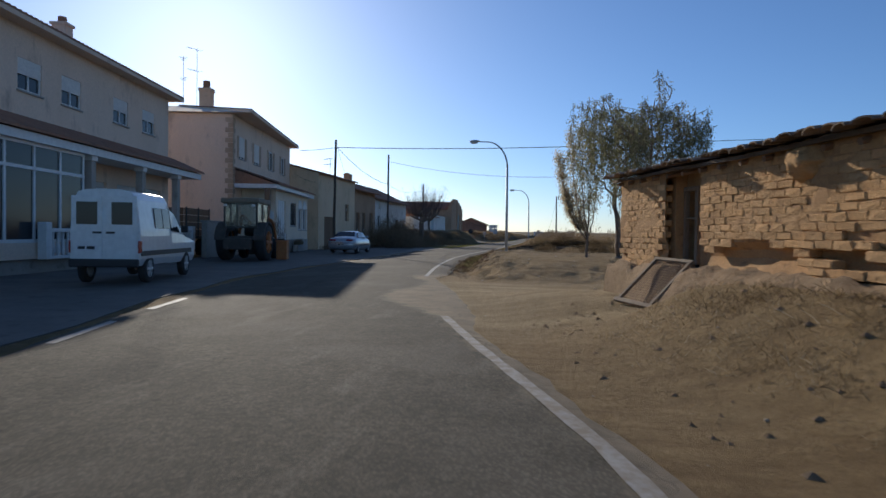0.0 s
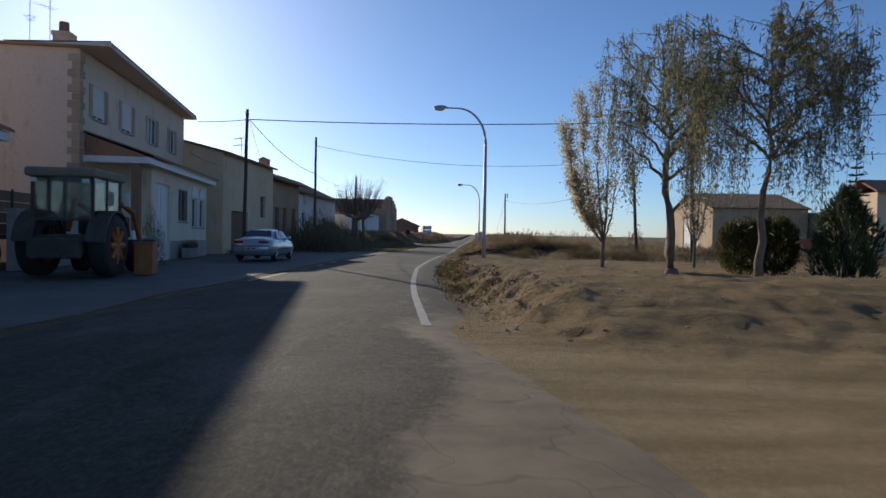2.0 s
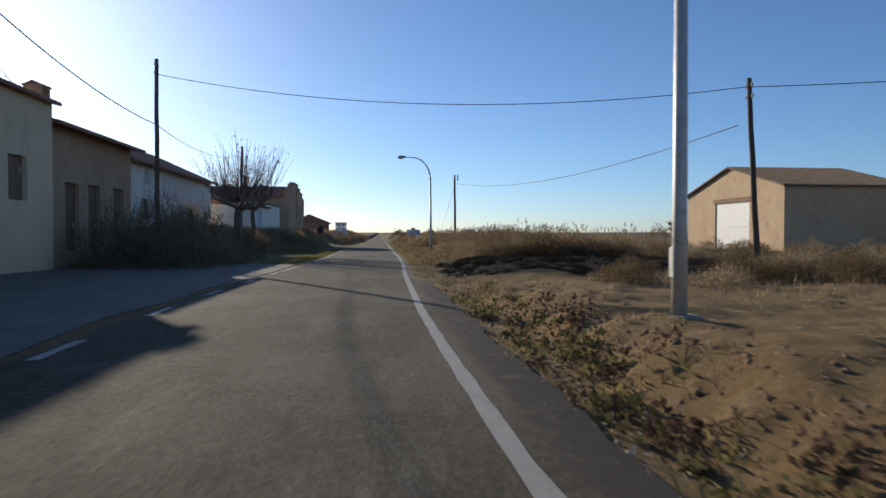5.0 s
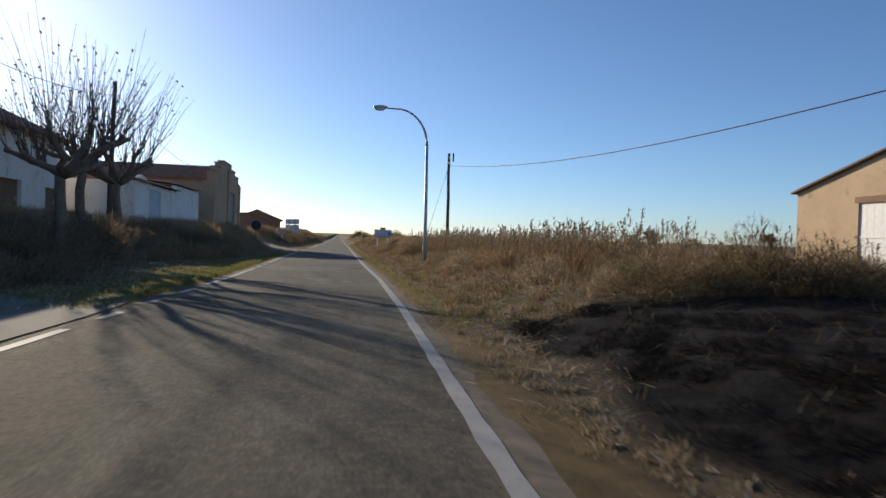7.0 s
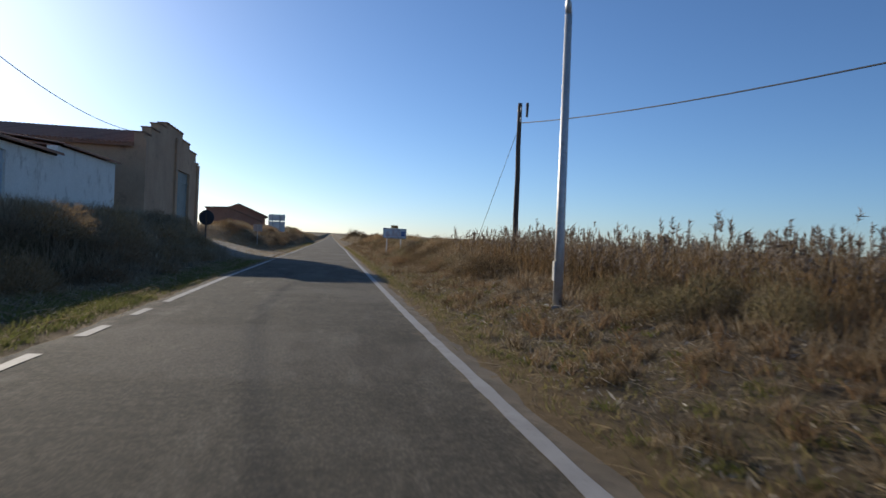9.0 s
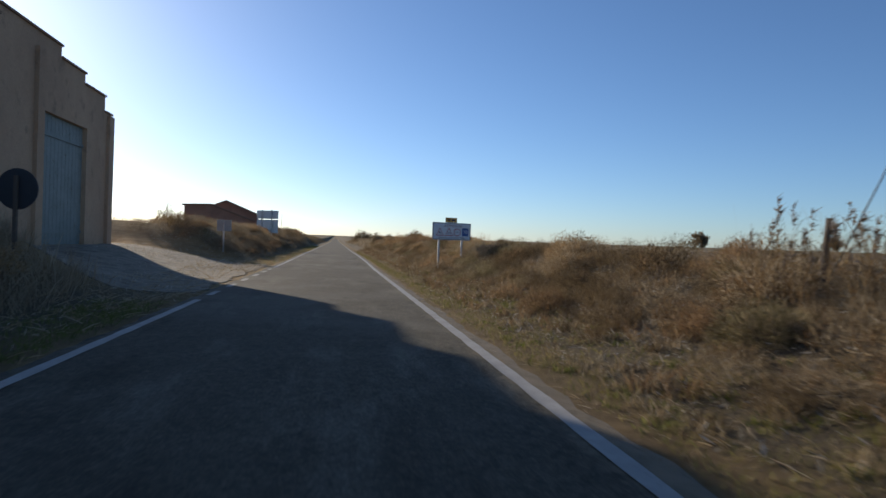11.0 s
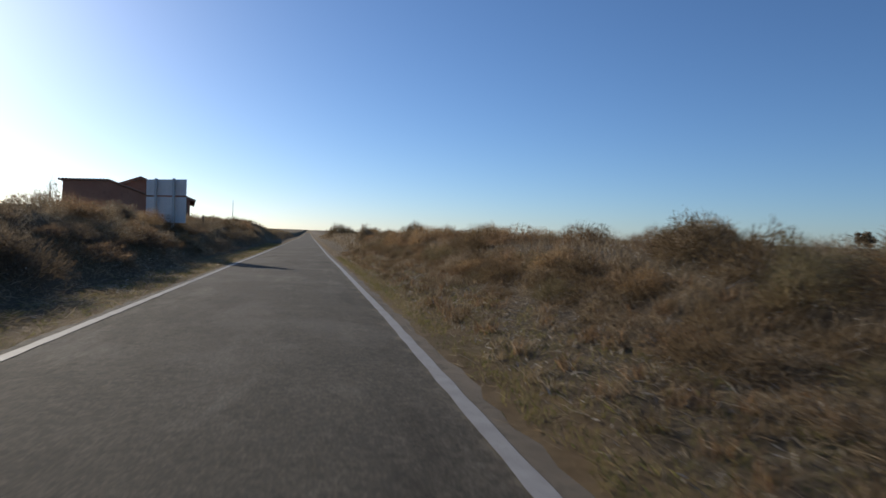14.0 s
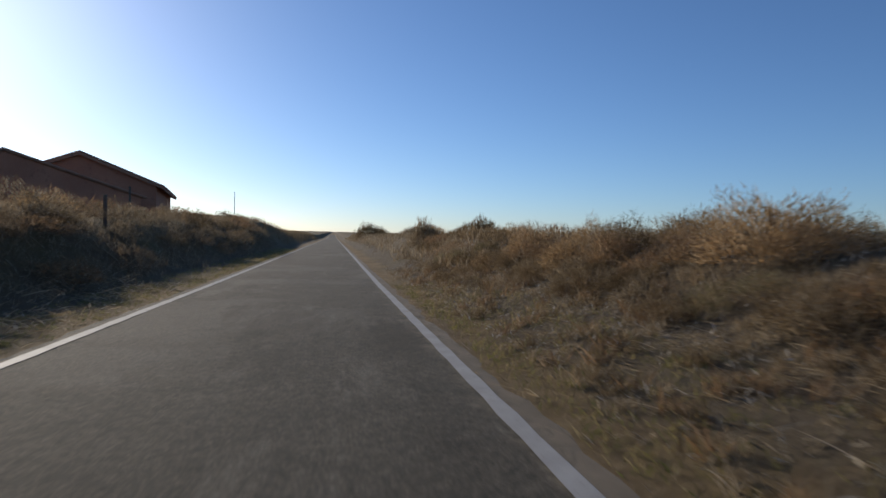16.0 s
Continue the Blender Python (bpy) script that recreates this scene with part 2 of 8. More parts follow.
PLASTER_PINK = surf("salmon_render", (0.64, 0.50, 0.385), (0.71, 0.57, 0.45), 0.5, 30, 0.92, (0.50, 0.385, 0.295), streak=0.6)
PLASTER_CREAM = surf("cream_render", (0.66, 0.56, 0.43), (0.74, 0.64, 0.50), 0.5, 30, 0.92, (0.52, 0.42, 0.32), streak=0.6)
PLASTER_OCHRE = surf("ochre_render", (0.62, 0.465, 0.30), (0.69, 0.53, 0.36), 0.5, 20, 0.93, (0.52, 0.385, 0.245), (0.54, 0.74), streak=0.5)
PLASTER_WHITE = surf("whitewash", (0.66, 0.63, 0.57), (0.76, 0.73, 0.68), 0.6, 20, 0.92, (0.42, 0.37, 0.30), (0.55, 0.72), streak=0.5)
PLASTER_GREY = surf("grey_render", (0.32, 0.29, 0.25), (0.40, 0.36, 0.31), 0.6, 22, 0.93, (0.24, 0.2, 0.16), streak=0.5)
BRICKWORK = surf("weathered_brickwork", (0.36, 0.23, 0.145), (0.45, 0.30, 0.19), 0.7, 26, 0.93, (0.28, 0.18, 0.115), streak=0.3)
QUOIN = surf("tan_facing_brick", (0.40, 0.29, 0.20), (0.49, 0.365, 0.26), 0.8, 26, 0.93, (0.33, 0.235, 0.16), vary=0.12)
RED_BRICK = surf("red_brickwork", (0.30, 0.125, 0.075), (0.36, 0.165, 0.10), 0.8, 26, 0.93, (0.22, 0.10, 0.065))
BROWN_BRICK = surf("brown_brickwork", (0.20, 0.12, 0.075), (0.26, 0.165, 0.105), 0.8, 26, 0.93, (0.15, 0.10, 0.07))
BLOCKWORK = surf("tan_blockwork", (0.40, 0.29, 0.185), (0.47, 0.35, 0.23), 0.6, 24, 0.93, (0.33, 0.24, 0.16))
ADOBE = surf("adobe", (0.47, 0.275, 0.118), (0.60, 0.375, 0.18), 2.2, 30, 0.96, (0.34, 0.185, 0.08), relief=0.9, depth=0.03, vary=0.15)
MUD = surf("mud_mortar", (0.38, 0.22, 0.10), (0.50, 0.31, 0.15), 1.6, 26, 0.97, (0.22, 0.12, 0.06), relief=0.9, depth=0.025)
MUD_PALE = surf("washed_mud", (0.25, 0.165, 0.09), (0.36, 0.25, 0.145), 3.5, 16, 0.97, (0.20, 0.125, 0.065), relief=1.0, depth=0.07)
OLD_TILE = surf("old_curved_tile", (0.13, 0.095, 0.07), (0.22, 0.165, 0.12), 3.0, 24, 0.95, (0.07, 0.06, 0.05), relief=0.7, depth=0.012, vary=0.3)
STONE_WOOD = surf("bleached_wood", (0.20, 0.148, 0.10), (0.29, 0.225, 0.16), 3.0, 30, 0.9, (0.12, 0.09, 0.062), streak=0.6)
RUST = surf("rusty_wire", (0.14, 0.085, 0.055), (0.2, 0.13, 0.09), 4.0, 30, 0.85)
THATCH = surf("old_roof_earth", (0.12, 0.088, 0.062), (0.20, 0.15, 0.105), 1.4, 26, 0.97, relief=1.0, depth=0.04)
ROOF_TILE = surf("clay_roof_tile", (0.24, 0.12, 0.075), (0.32, 0.17, 0.105), 1.2, 20, 0.9, (0.12, 0.085, 0.065), vary=0.1)
WHITE_PAINT = plain("white_paint", (0.76, 0.76, 0.74), 0.45)
SHUTTER = surf("roller_shutter", (0.62, 0.60, 0.56), (0.70, 0.68, 0.64), 1.5, 12, 0.6)
GARAGE = surf("pale_metal_door", (0.52, 0.51, 0.49), (0.60, 0.59, 0.57), 1.0, 10, 0.55)
BARN_DOOR = surf("dull_green_grey_metal", (0.13, 0.155, 0.15), (0.19, 0.215, 0.205), 1.2, 12, 0.6, (0.1, 0.085, 0.07))
DOOR_BLUE = surf("faded_blue_metal", (0.33, 0.40, 0.45), (0.42, 0.48, 0.52), 1.2, 12, 0.6, (0.28, 0.25, 0.22))
DOOR_WOOD = surf("old_brown_wood", (0.16, 0.095, 0.055), (0.22, 0.14, 0.085), 2.0, 30, 0.85, streak=0.85)
GLASS = glass_material("window_glass")
# near-black colour that paints in the shade of interiors
DARK = plain("painted_interior_shade", (0.02, 0.018, 0.016), 0.9)
POLE_WOOD = surf("creosoted_pole", (0.07, 0.052, 0.04), (0.115, 0.088, 0.068), 1.5, 24, 0.9, streak=0.92)
STEEL = surf("galvanised_steel", (0.40, 0.40, 0.39), (0.50, 0.50, 0.49), 1.4, 16, 0.5, (0.32, 0.29, 0.26), metal=0.35, relief=0.1)
SIGN_BACK = surf("bare_aluminium", (0.56, 0.55, 0.53), (0.66, 0.65, 0.63), 1.2, 16, 0.55, metal=0.1, relief=0.1)
SIGN_GREY = surf("weathered_aluminium", (0.27, 0.28, 0.28), (0.35, 0.36, 0.36), 1.2, 16, 0.6, metal=0.2, relief=0.1)
CABLE = plain("black_cable", (0.025, 0.025, 0.025), 0.6)
RUBBER = surf("tyre_rubber", (0.022, 0.022, 0.022), (0.035, 0.033, 0.031), 4, 30, 0.85)
VAN_WHITE = plain("white_car_paint", (0.72, 0.73, 0.72), 0.3, coat=0.4)
SILVER = plain("silver_car_paint", (0.42, 0.45, 0.48), 0.28, metal=0.55, coat=0.5)
BLACK_TRIM = plain("black_plastic_trim", (0.025, 0.025, 0.026), 0.55)
CAR_GLASS = glass_material("car_glass", (0.02, 0.024, 0.028))
CAB_GLASS = clear_glass("clear_cab_glass")
RED_LAMP = plain("red_lamp_lens", (0.35, 0.02, 0.018), 0.2)
CLEAR_LAMP = plain("clear_lamp_lens", (0.7, 0.7, 0.68), 0.15)
RIM = plain("alloy_rim", (0.45, 0.45, 0.45), 0.3, metal=0.8)
TRACTOR_GREY = surf("dirty_tractor_paint", (0.045, 0.042, 0.036), (0.085, 0.072, 0.058), 3, 18, 0.7)
CAB_ROOF = surf("dusty_cab_roof", (0.17, 0.14, 0.10), (0.25, 0.205, 0.145), 2, 18, 0.8)
ORANGE = surf("orange_implement_paint", (0.29, 0.095, 0.025), (0.38, 0.14, 0.04), 3, 18, 0.6, (0.25, 0.13, 0.06))
TRACTOR_RED = surf("faded_red_paint", (0.30, 0.07, 0.04), (0.36, 0.10, 0.06), 3, 18, 0.65)
BARK = surf("grey_bark", (0.14, 0.105, 0.08), (0.22, 0.175, 0.135), 3.5, 30, 0.95, (0.08, 0.062, 0.05), relief=1.0, depth=0.03)
TWIG = plain("twig_bark", (0.115, 0.08, 0.065), 0.9)
LEAF_POPLAR = leafy("yellowing_poplar_leaf", [(0.54, 0.48, 0.32), (0.38, 0.36, 0.22), (0.62, 0.59, 0.49), (0.46, 0.31, 0.13), (0.70, 0.68, 0.62)], 0.6)
LEAF_WILLOW = leafy("grey_green_willow_leaf", [(0.16, 0.17, 0.085), (0.25, 0.255, 0.145), (0.36, 0.345, 0.23), (0.20, 0.185, 0.09)], 0.5)
LEAF_DEAD = leafy("dead_leaf", [(0.10, 0.065, 0.05), (0.16, 0.10, 0.07), (0.20, 0.14, 0.10)], 0.3)
CONIFER = leafy("dark_conifer_needle", [(0.05, 0.065, 0.034), (0.075, 0.09, 0.045), (0.11, 0.115, 0.06)], 0.3)
EVERGREEN = leafy("olive_evergreen_leaf", [(0.075, 0.078, 0.03), (0.12, 0.115, 0.045), (0.17, 0.15, 0.06), (0.06, 0.065, 0.03)], 0.4)
HEDGE = leafy("dark_bramble_leaf", [(0.13, 0.10, 0.066), (0.21, 0.16, 0.105), (0.30, 0.225, 0.15), (0.16, 0.12, 0.078)], 0.5)
SCRUB = leafy("dry_brown_scrub", [(0.24, 0.17, 0.10), (0.36, 0.28, 0.175), (0.12, 0.092, 0.06), (0.48, 0.40, 0.28), (0.26, 0.175, 0.095)], 0.45)
RUSTY = leafy("rusty_dry_scrub", [(0.23, 0.135, 0.07), (0.31, 0.20, 0.11), (0.12, 0.082, 0.05), (0.40, 0.295, 0.185), (0.28, 0.155, 0.07)], 0.5)
SCRUB_DARK = leafy("dark_dead_scrub", [(0.10, 0.072, 0.044), (0.16, 0.115, 0.066), (0.25, 0.185, 0.105), (0.13, 0.094, 0.055)], 0.4)
GOLD = leafy("golden_dry_scrub", [(0.34, 0.215, 0.10), (0.44, 0.295, 0.155), (0.18, 0.12, 0.062), (0.50, 0.37, 0.22), (0.29, 0.175, 0.082)], 0.5)
STRAW = leafy("bleached_straw", [(0.40, 0.31, 0.19), (0.30, 0.22, 0.125), (0.48, 0.40, 0.28), (0.22, 0.155, 0.085)], 0.35)
GRASS = leafy("mixed_roadside_grass", [(0.20, 0.19, 0.06), (0.34, 0.27, 0.12), (0.13, 0.15, 0.045), (0.44, 0.34, 0.18)], 0.4)
REED = leafy("dry_reed", [(0.25, 0.155, 0.075), (0.34, 0.225, 0.115), (0.15, 0.105, 0.055), (0.42, 0.32, 0.19)], 0.45)
PLUME = leafy("reed_plume", [(0.20, 0.15, 0.105), (0.33, 0.265, 0.20), (0.48, 0.41, 0.33)], 0.45)
CHIPS = leafy("straw_chip", [(0.54, 0.47, 0.35), (0.36, 0.29, 0.19), (0.66, 0.61, 0.52), (0.22, 0.165, 0.10)], 0.25)
OLIVE = leafy("olive_dry_scrub", [(0.17, 0.15, 0.075), (0.28, 0.235, 0.125), (0.11, 0.098, 0.052), (0.40, 0.33, 0.205), (0.21, 0.165, 0.08)], 0.4)
GREEN = leafy("green_verge_grass", [(0.15, 0.18, 0.045), (0.24, 0.25, 0.075), (0.34, 0.30, 0.13), (0.11, 0.14, 0.04)], 0.45)
BANK = leafy("grey_brown_bank_grass", [(0.28, 0.215, 0.14), (0.40, 0.325, 0.225), (0.19, 0.14, 0.09), (0.50, 0.42, 0.30), (0.32, 0.225, 0.135)], 0.6)
WEED = leafy("dark_weed_leaf", [(0.06, 0.07, 0.03), (0.11, 0.115, 0.05), (0.17, 0.15, 0.075), (0.12, 0.085, 0.05)], 0.4)
CHAR = leafy("charred_stalk", [(0.012, 0.011, 0.010), (0.03, 0.026, 0.022), (0.07, 0.06, 0.05), (0.02, 0.018, 0.016)], 0.1)
STONE = surf("field_stone", (0.36, 0.29, 0.20), (0.48, 0.40, 0.29), 6, 30, 0.95, vary=0.25)
SIGN_WHITE, SIGN_RED, SIGN_BLUE = plain("sign_white", (0.66, 0.67, 0.68), 0.5), plain("sign_red", (0.42, 0.045, 0.04), 0.5), plain("sign_blue", (0.03, 0.09, 0.28), 0.5)
SIGN_MAROON = plain("sign_dark_red", (0.22, 0.07, 0.055), 0.5)
SIGN_BLACK, SIGN_AMBER = plain("sign_black", (0.03, 0.03, 0.035), 0.5), plain("sign_amber", (0.55, 0.27, 0.04), 0.5)
LAMP_WHITE = plain("lamp_glass", (0.62, 0.62, 0.58), 0.35)

# ---- building helpers ----
rng = np.random.default_rng(7)


def smooth(edge0, edge1, v):
    t = np.clip((np.asarray(v, float) - edge0) / (edge1 - edge0), 0, 1)
    return t * t * (3 - 2 * t)


def mesh_ob(name, verts, faces, material, parent=None, soft=False):
    me = bpy.data.meshes.new(name)
    me.from_pydata(verts, [], faces)
    me.materials.append(material)
    if soft:
        me.polygons.foreach_set("use_smooth", [True] * len(me.polygons))
    ob = new(name, me)
    ob.parent = parent
    return ob


def part(name, bm, material, parent, label="", soft=False):
    """Links a bmesh as one mesh object under a thing or a part."""
    me = bpy.data.meshes.new(name)
    if "wall" in name:
        bmesh.ops.remove_doubles(bm, verts=bm.verts, dist=0.0005)
    bmesh.ops.recalc_face_normals(bm, faces=bm.faces)
    bm.to_mesh(me)
    bm.free()
    me.materials.append(material)
    if soft:
        me.polygons.foreach_set("use_smooth", [True] * len(me.polygons))
    ob = new(name, me)
    ob.parent = parent
    if label:
        ob["label"] = label
    return ob


def thing(name, m, label, category, group="", kind=""):
    ob = new(name)
    ob.matrix_world = m
    ob.empty_display_size = 0.2
    return tagged(ob, label, category, group, kind)


def box(bm, x0, x1, y0, y1, z0, z1, bevel=0.0):
    vs = [bm.verts.new(c) for c in ((x0, y0, z0), (x1, y0, z0), (x1, y1, z0), (x0, y1, z0), (x0, y0, z1), (x1, y0, z1), (x1, y1, z1), (x0, y1, z1))]
    fs = [bm.faces.new([vs[i] for i in f]) for f in ((3, 2, 1, 0), (4, 5, 6, 7), (0, 1, 5, 4), (1, 2, 6, 5), (2, 3, 7, 6), (3, 0, 4, 7))]
    if bevel:
        bmesh.ops.bevel(bm, geom=list({e for f in fs for e in f.edges}), offset=bevel, segments=2, affect="EDGES", profile=0.5)


def boxes(*rows, bevel=0.0):
    bm = bmesh.new()
    for r in rows:
        box(bm, *r, bevel=bevel)
    return bm


def prism(bm, poly, axis, a, b):
    """Extrudes a polygon of two coordinates along the third axis from a to b."""
    put = {"x": lambda p, c: (c, p[0], p[1]), "y": lambda p, c: (p[0], c, p[1]), "z": lambda p, c: (p[0], p[1], c)}[axis]
    lo, hi = [bm.verts.new(put(p, a)) for p in poly], [bm.verts.new(put(p, b)) for p in poly]
    n = len(poly)
    bm.faces.new(lo[::-1])
    bm.faces.new(hi)
    for i in range(n):
        bm.faces.new((lo[i], lo[(i + 1) % n], hi[(i + 1) % n], hi[i]))
    return lo + hi


def tube(bm, pts, radii, sides=8, cap=True):
    """A tapered tube through points."""
    pts = [Vector(p) for p in pts]
    rings = []
    for i, p in enumerate(pts):
        d = (pts[min(i + 1, len(pts) - 1)] - pts[max(i - 1, 0)]).normalized()
        a = d.orthogonal().normalized() if abs(d.z) < 0.99 else Vector((1, 0, 0))
        a = (Vector((0, 0, 1)).cross(d)).normalized() if abs(d.z) < 0.99 else a
        b = d.cross(a)
        rings.append([bm.verts.new(p + (a * math.cos(2 * math.pi * k / sides) + b * math.sin(2 * math.pi * k / sides)) * radii[i]) for k in range(sides)])
    for r0, r1 in zip(rings, rings[1:]):
        for k in range(sides):
            bm.faces.new((r0[k], r0[(k + 1) % sides], r1[(k + 1) % sides], r1[k]))
    if cap:
        bm.faces.new(rings[0][::-1])
        bm.faces.new(rings[-1])


def wall(bm, u0, u1, v0, v1, z0, z1, holes=()):
    """A wall along x from u0 to u1, v0..v1 thick, with openings (u, u, z, z) cut right through."""
    us = sorted({u0, u1, *[h[0] for h in holes], *[h[1] for h in holes]})
    zs = sorted({z0, z1, *[h[2] for h in holes], *[h[3] for h in holes]})
    for ua, ub in zip(us, us[1:]):
        run = None
        for za, zb in zip(zs, zs[1:]):
            cu, cz = (ua + ub) / 2, (za + zb) / 2
            if any(h[0] < cu < h[1] and h[2] < cz < h[3] for h in holes):
                if run:
                    box(bm, ua, ub, v0, v1, *run)
                run = None
            else:
                run = (run[0], zb) if run else (za, zb)
        if run:
            box(bm, ua, ub, v0, v1, *run)


def tiles(bm, u0, u1, v_eave, z_eave, v_ridge, z_ridge, step=0.24):
    """Rows of curved clay tiles running from an eave up to a ridge."""
    n = max(2, int(round((u1 - u0) / step)))
    k = 6
    lo, hi = [], []
    for i in range(n * k + 1):
        u = u0 + (u1 - u0) * i / (n * k)
        h = 0.05 * abs(math.sin(math.pi * i / k))
        lo.append((bm.verts.new((u, v_eave, z_eave + h + 0.03)), bm.verts.new((u, v_eave, z_eave - 0.02))))
        hi.append(bm.verts.new((u, v_ridge, z_ridge + h + 0.03)))
    for i in range(n * k):
        bm.faces.new((lo[i][0], lo[i + 1][0], hi[i + 1], hi[i]))
        bm.faces.new((lo[i][1], lo[i + 1][1], lo[i + 1][0], lo[i][0]))


# ---- the lie of the land ----
RIGHT = [(-40, 17.5), (-12, 9.9), (-4, 8.05), (0.8, 6.83), (2.2, 6.36), (4.5, 5.55), (7.0, 4.75), (11, 3.6), (16.5, 2.6), (21, 2.02), (24.5, 1.66), (28.5, 1.33), (32.6, 1.05), (36.3, 0.98), (40, 0.95), (50, 1.06), (58, 1.28), (66, 1.37), (74, 1.28), (110, 1.27), (122, 1.36), (137, 1.34), (150, 1.26), (4000, 1.24)]
LEFT = [(-40, 12.5), (-12, 5.3), (-4, 3.0), (2.5, 1.0), (5.8, 0.02), (7.9, -0.5), (12.6, -1.75), (18, -2.35), (24, -2.62), (27, -2.74), (31.5, -2.85), (37, -3.2), (42, -3.35), (50, -3.2), (56, -3.03), (66, -2.81), (74, -2.83), (82, -2.92), (100, -2.88), (112, -2.79), (138, -2.79), (150, -2.72), (4000, -2.7)]
xr = lambda y: np.interp(y, *zip(*RIGHT))
xl = lambda y: np.interp(y, *zip(*LEFT))


def wobble(x, y, s, amp):
    """Cheap smooth unevenness."""
    return amp * (np.sin(x * s + 1.3 * np.sin(y * s * 0.7)) * np.cos(y * s * 0.9 + 0.8 * np.sin(x * s * 1.1)))


def fbm(x, y, s, octaves=4):
    """Fractal value noise from 0 to 1."""
    total, amp, norm = 0.0, 1.0, 0.0
    for k in range(octaves):
        u, v = np.asarray(x, float) * s + 17.3 * k, np.asarray(y, float) * s + 9.1 * k
        i, j = np.floor(u), np.floor(v)
        f, g = u - i, v - j
        f, g = f * f * (3 - 2 * f), g * g * (3 - 2 * g)
        h = lambda a, b: np.modf(np.abs(np.sin(a * 127.1 + b * 311.7 + k * 74.7) * 43758.5453))[0]
        total = total + amp * ((h(i, j) * (1 - f) + h(i + 1, j) * f) * (1 - g) + (h(i, j + 1) * (1 - f) + h(i + 1, j + 1) * f) * g)
        norm, amp, s = norm + amp, amp * 0.5, s * 2.1
    return total / norm


def land(x, y):
    """Height of the ground at a place."""
    x, y = np.asarray(x, float), np.asarray(y, float)
    r, l = x - xr(y), xl(y) - x
    z = np.full(np.broadcast(x, y).shape, -0.03)
    on = smooth(0.5, 1.3, r)
    # right: rise to the hut, flat track, dirt bank, reed verge, high scrub bank
    hut = (0.30 + 0.12 * smooth(6.5, 3.0, y)) * smooth(0.6, 3.2, r) * (1 - smooth(9.2, 12.5, y))
    off, along = -0.96 * (x - 7.78) - 0.28 * (y - 9.4), 0.28 * (x - 7.78) - 0.96 * (y - 9.4)
    hut = hut + 0.42 * smooth(1.9, 0.3, off) * smooth(2.9, 4.2, along)
    bank_h = 0.34 + 0.22 * smooth(17, 20, y) * (1 - smooth(22, 29, y))
    bank = bank_h * smooth(1.35, 2.5, r + 1.0 * (fbm(x + 11, y + 5, 1.6, 3) - 0.5)) * smooth(14.2, 17.5, y + 0.35 * (x - 4) * -0.3) * (1 - smooth(42, 48, y))
    bank = bank * (1 - 0.5 * smooth(3.0, 5.5, r) * smooth(20, 25, y))
    bank = bank - 0.10 * smooth(0.5, 1.0, r) * (1 - smooth(1.3, 1.9, r)) * smooth(16, 19, y) * (1 - smooth(42, 46, y))
    bank = bank * (0.85 + 0.3 * fbm(x + 40, y, 0.5, 2))
    verge = (0.42 * smooth(0.9, 3.6, r)) * smooth(43, 50, y) * (1 - smooth(84, 96, y))
    high = ((0.14 + 0.16 * smooth(112, 122, y)) * smooth(0.6, 2.5, r) + (0.72 + 0.2 * smooth(108, 122, y)) * smooth(2.3, 4.9, r)) * smooth(82, 97, y)
    z = z + np.where(r > 0, hut + bank + verge + high, 0)
    # left: level yard, bank with houses on it, level yard at the barn, bank again
    foot = 1.6 + 2.4 * (1 - smooth(75, 81, y))
    up1 = 1.5 * smooth(foot, foot + 3.0, l) * smooth(54, 66, y) * (1 - smooth(94, 101, y))
    barn = 0.75 * smooth(1.0, 7.0, l) * smooth(92, 99, y) * (1 - smooth(112, 118, y)) 
    up2 = (1.65 * smooth(1.5, 4.6, l) + 0.4 * smooth(5, 14, l)) * smooth(112, 117, y)
    z = z + np.where(l > 0, up1 + barn + up2, 0)
    rough_ = smooth(0.9, 2.2, np.maximum(r, l - 0.6))
    soil = (r > 0) * (1 - smooth(56, 62, y))
    yard = ((l > 0) & (y < 55)) | ((l > 0) & (y > 97) & (y < 112))
    z = z + np.where(yard, 0, rough_ * (soil * (0.11 * smooth(13, 17, y) + 0.05) * (fbm(x, y, 2.6, 4) - 0.5) + 0.16 * (fbm(x, y, 0.6, 4) - 0.5) * (0.35 + 0.65 * smooth(14, 18, y))))
    z = z + smooth(150, 420, y) * 0.0 + 0.0065 * np.maximum(y - 420, 0) + 0.004 * np.maximum(np.abs(x) - 300, 0)
    hill = 0.9 * np.exp(-((x + 9) / 7) ** 2 - ((y - 196) / 22) ** 2) * smooth(0.5, 4.0, l)
    return z + hill - 0.06 * smooth(145, 165, y) * (r < 0.2) * (l < 0.2)


def spread(dense, coarse_to, step, growth=1.35):
    a, b = dense
    out = list(np.arange(a, b + 1e-6, step))
    for sgn, end, lim in ((-1, a, coarse_to[0]), (1, b, coarse_to[1])):
        s, v, extra = step, end, []
        while (v > lim) if sgn < 0 else (v < lim):
            s *= growth
            v += sgn * s
            extra.append(v)
        out = extra[::-1] + out if sgn < 0 else out + extra
    return np.array(out)


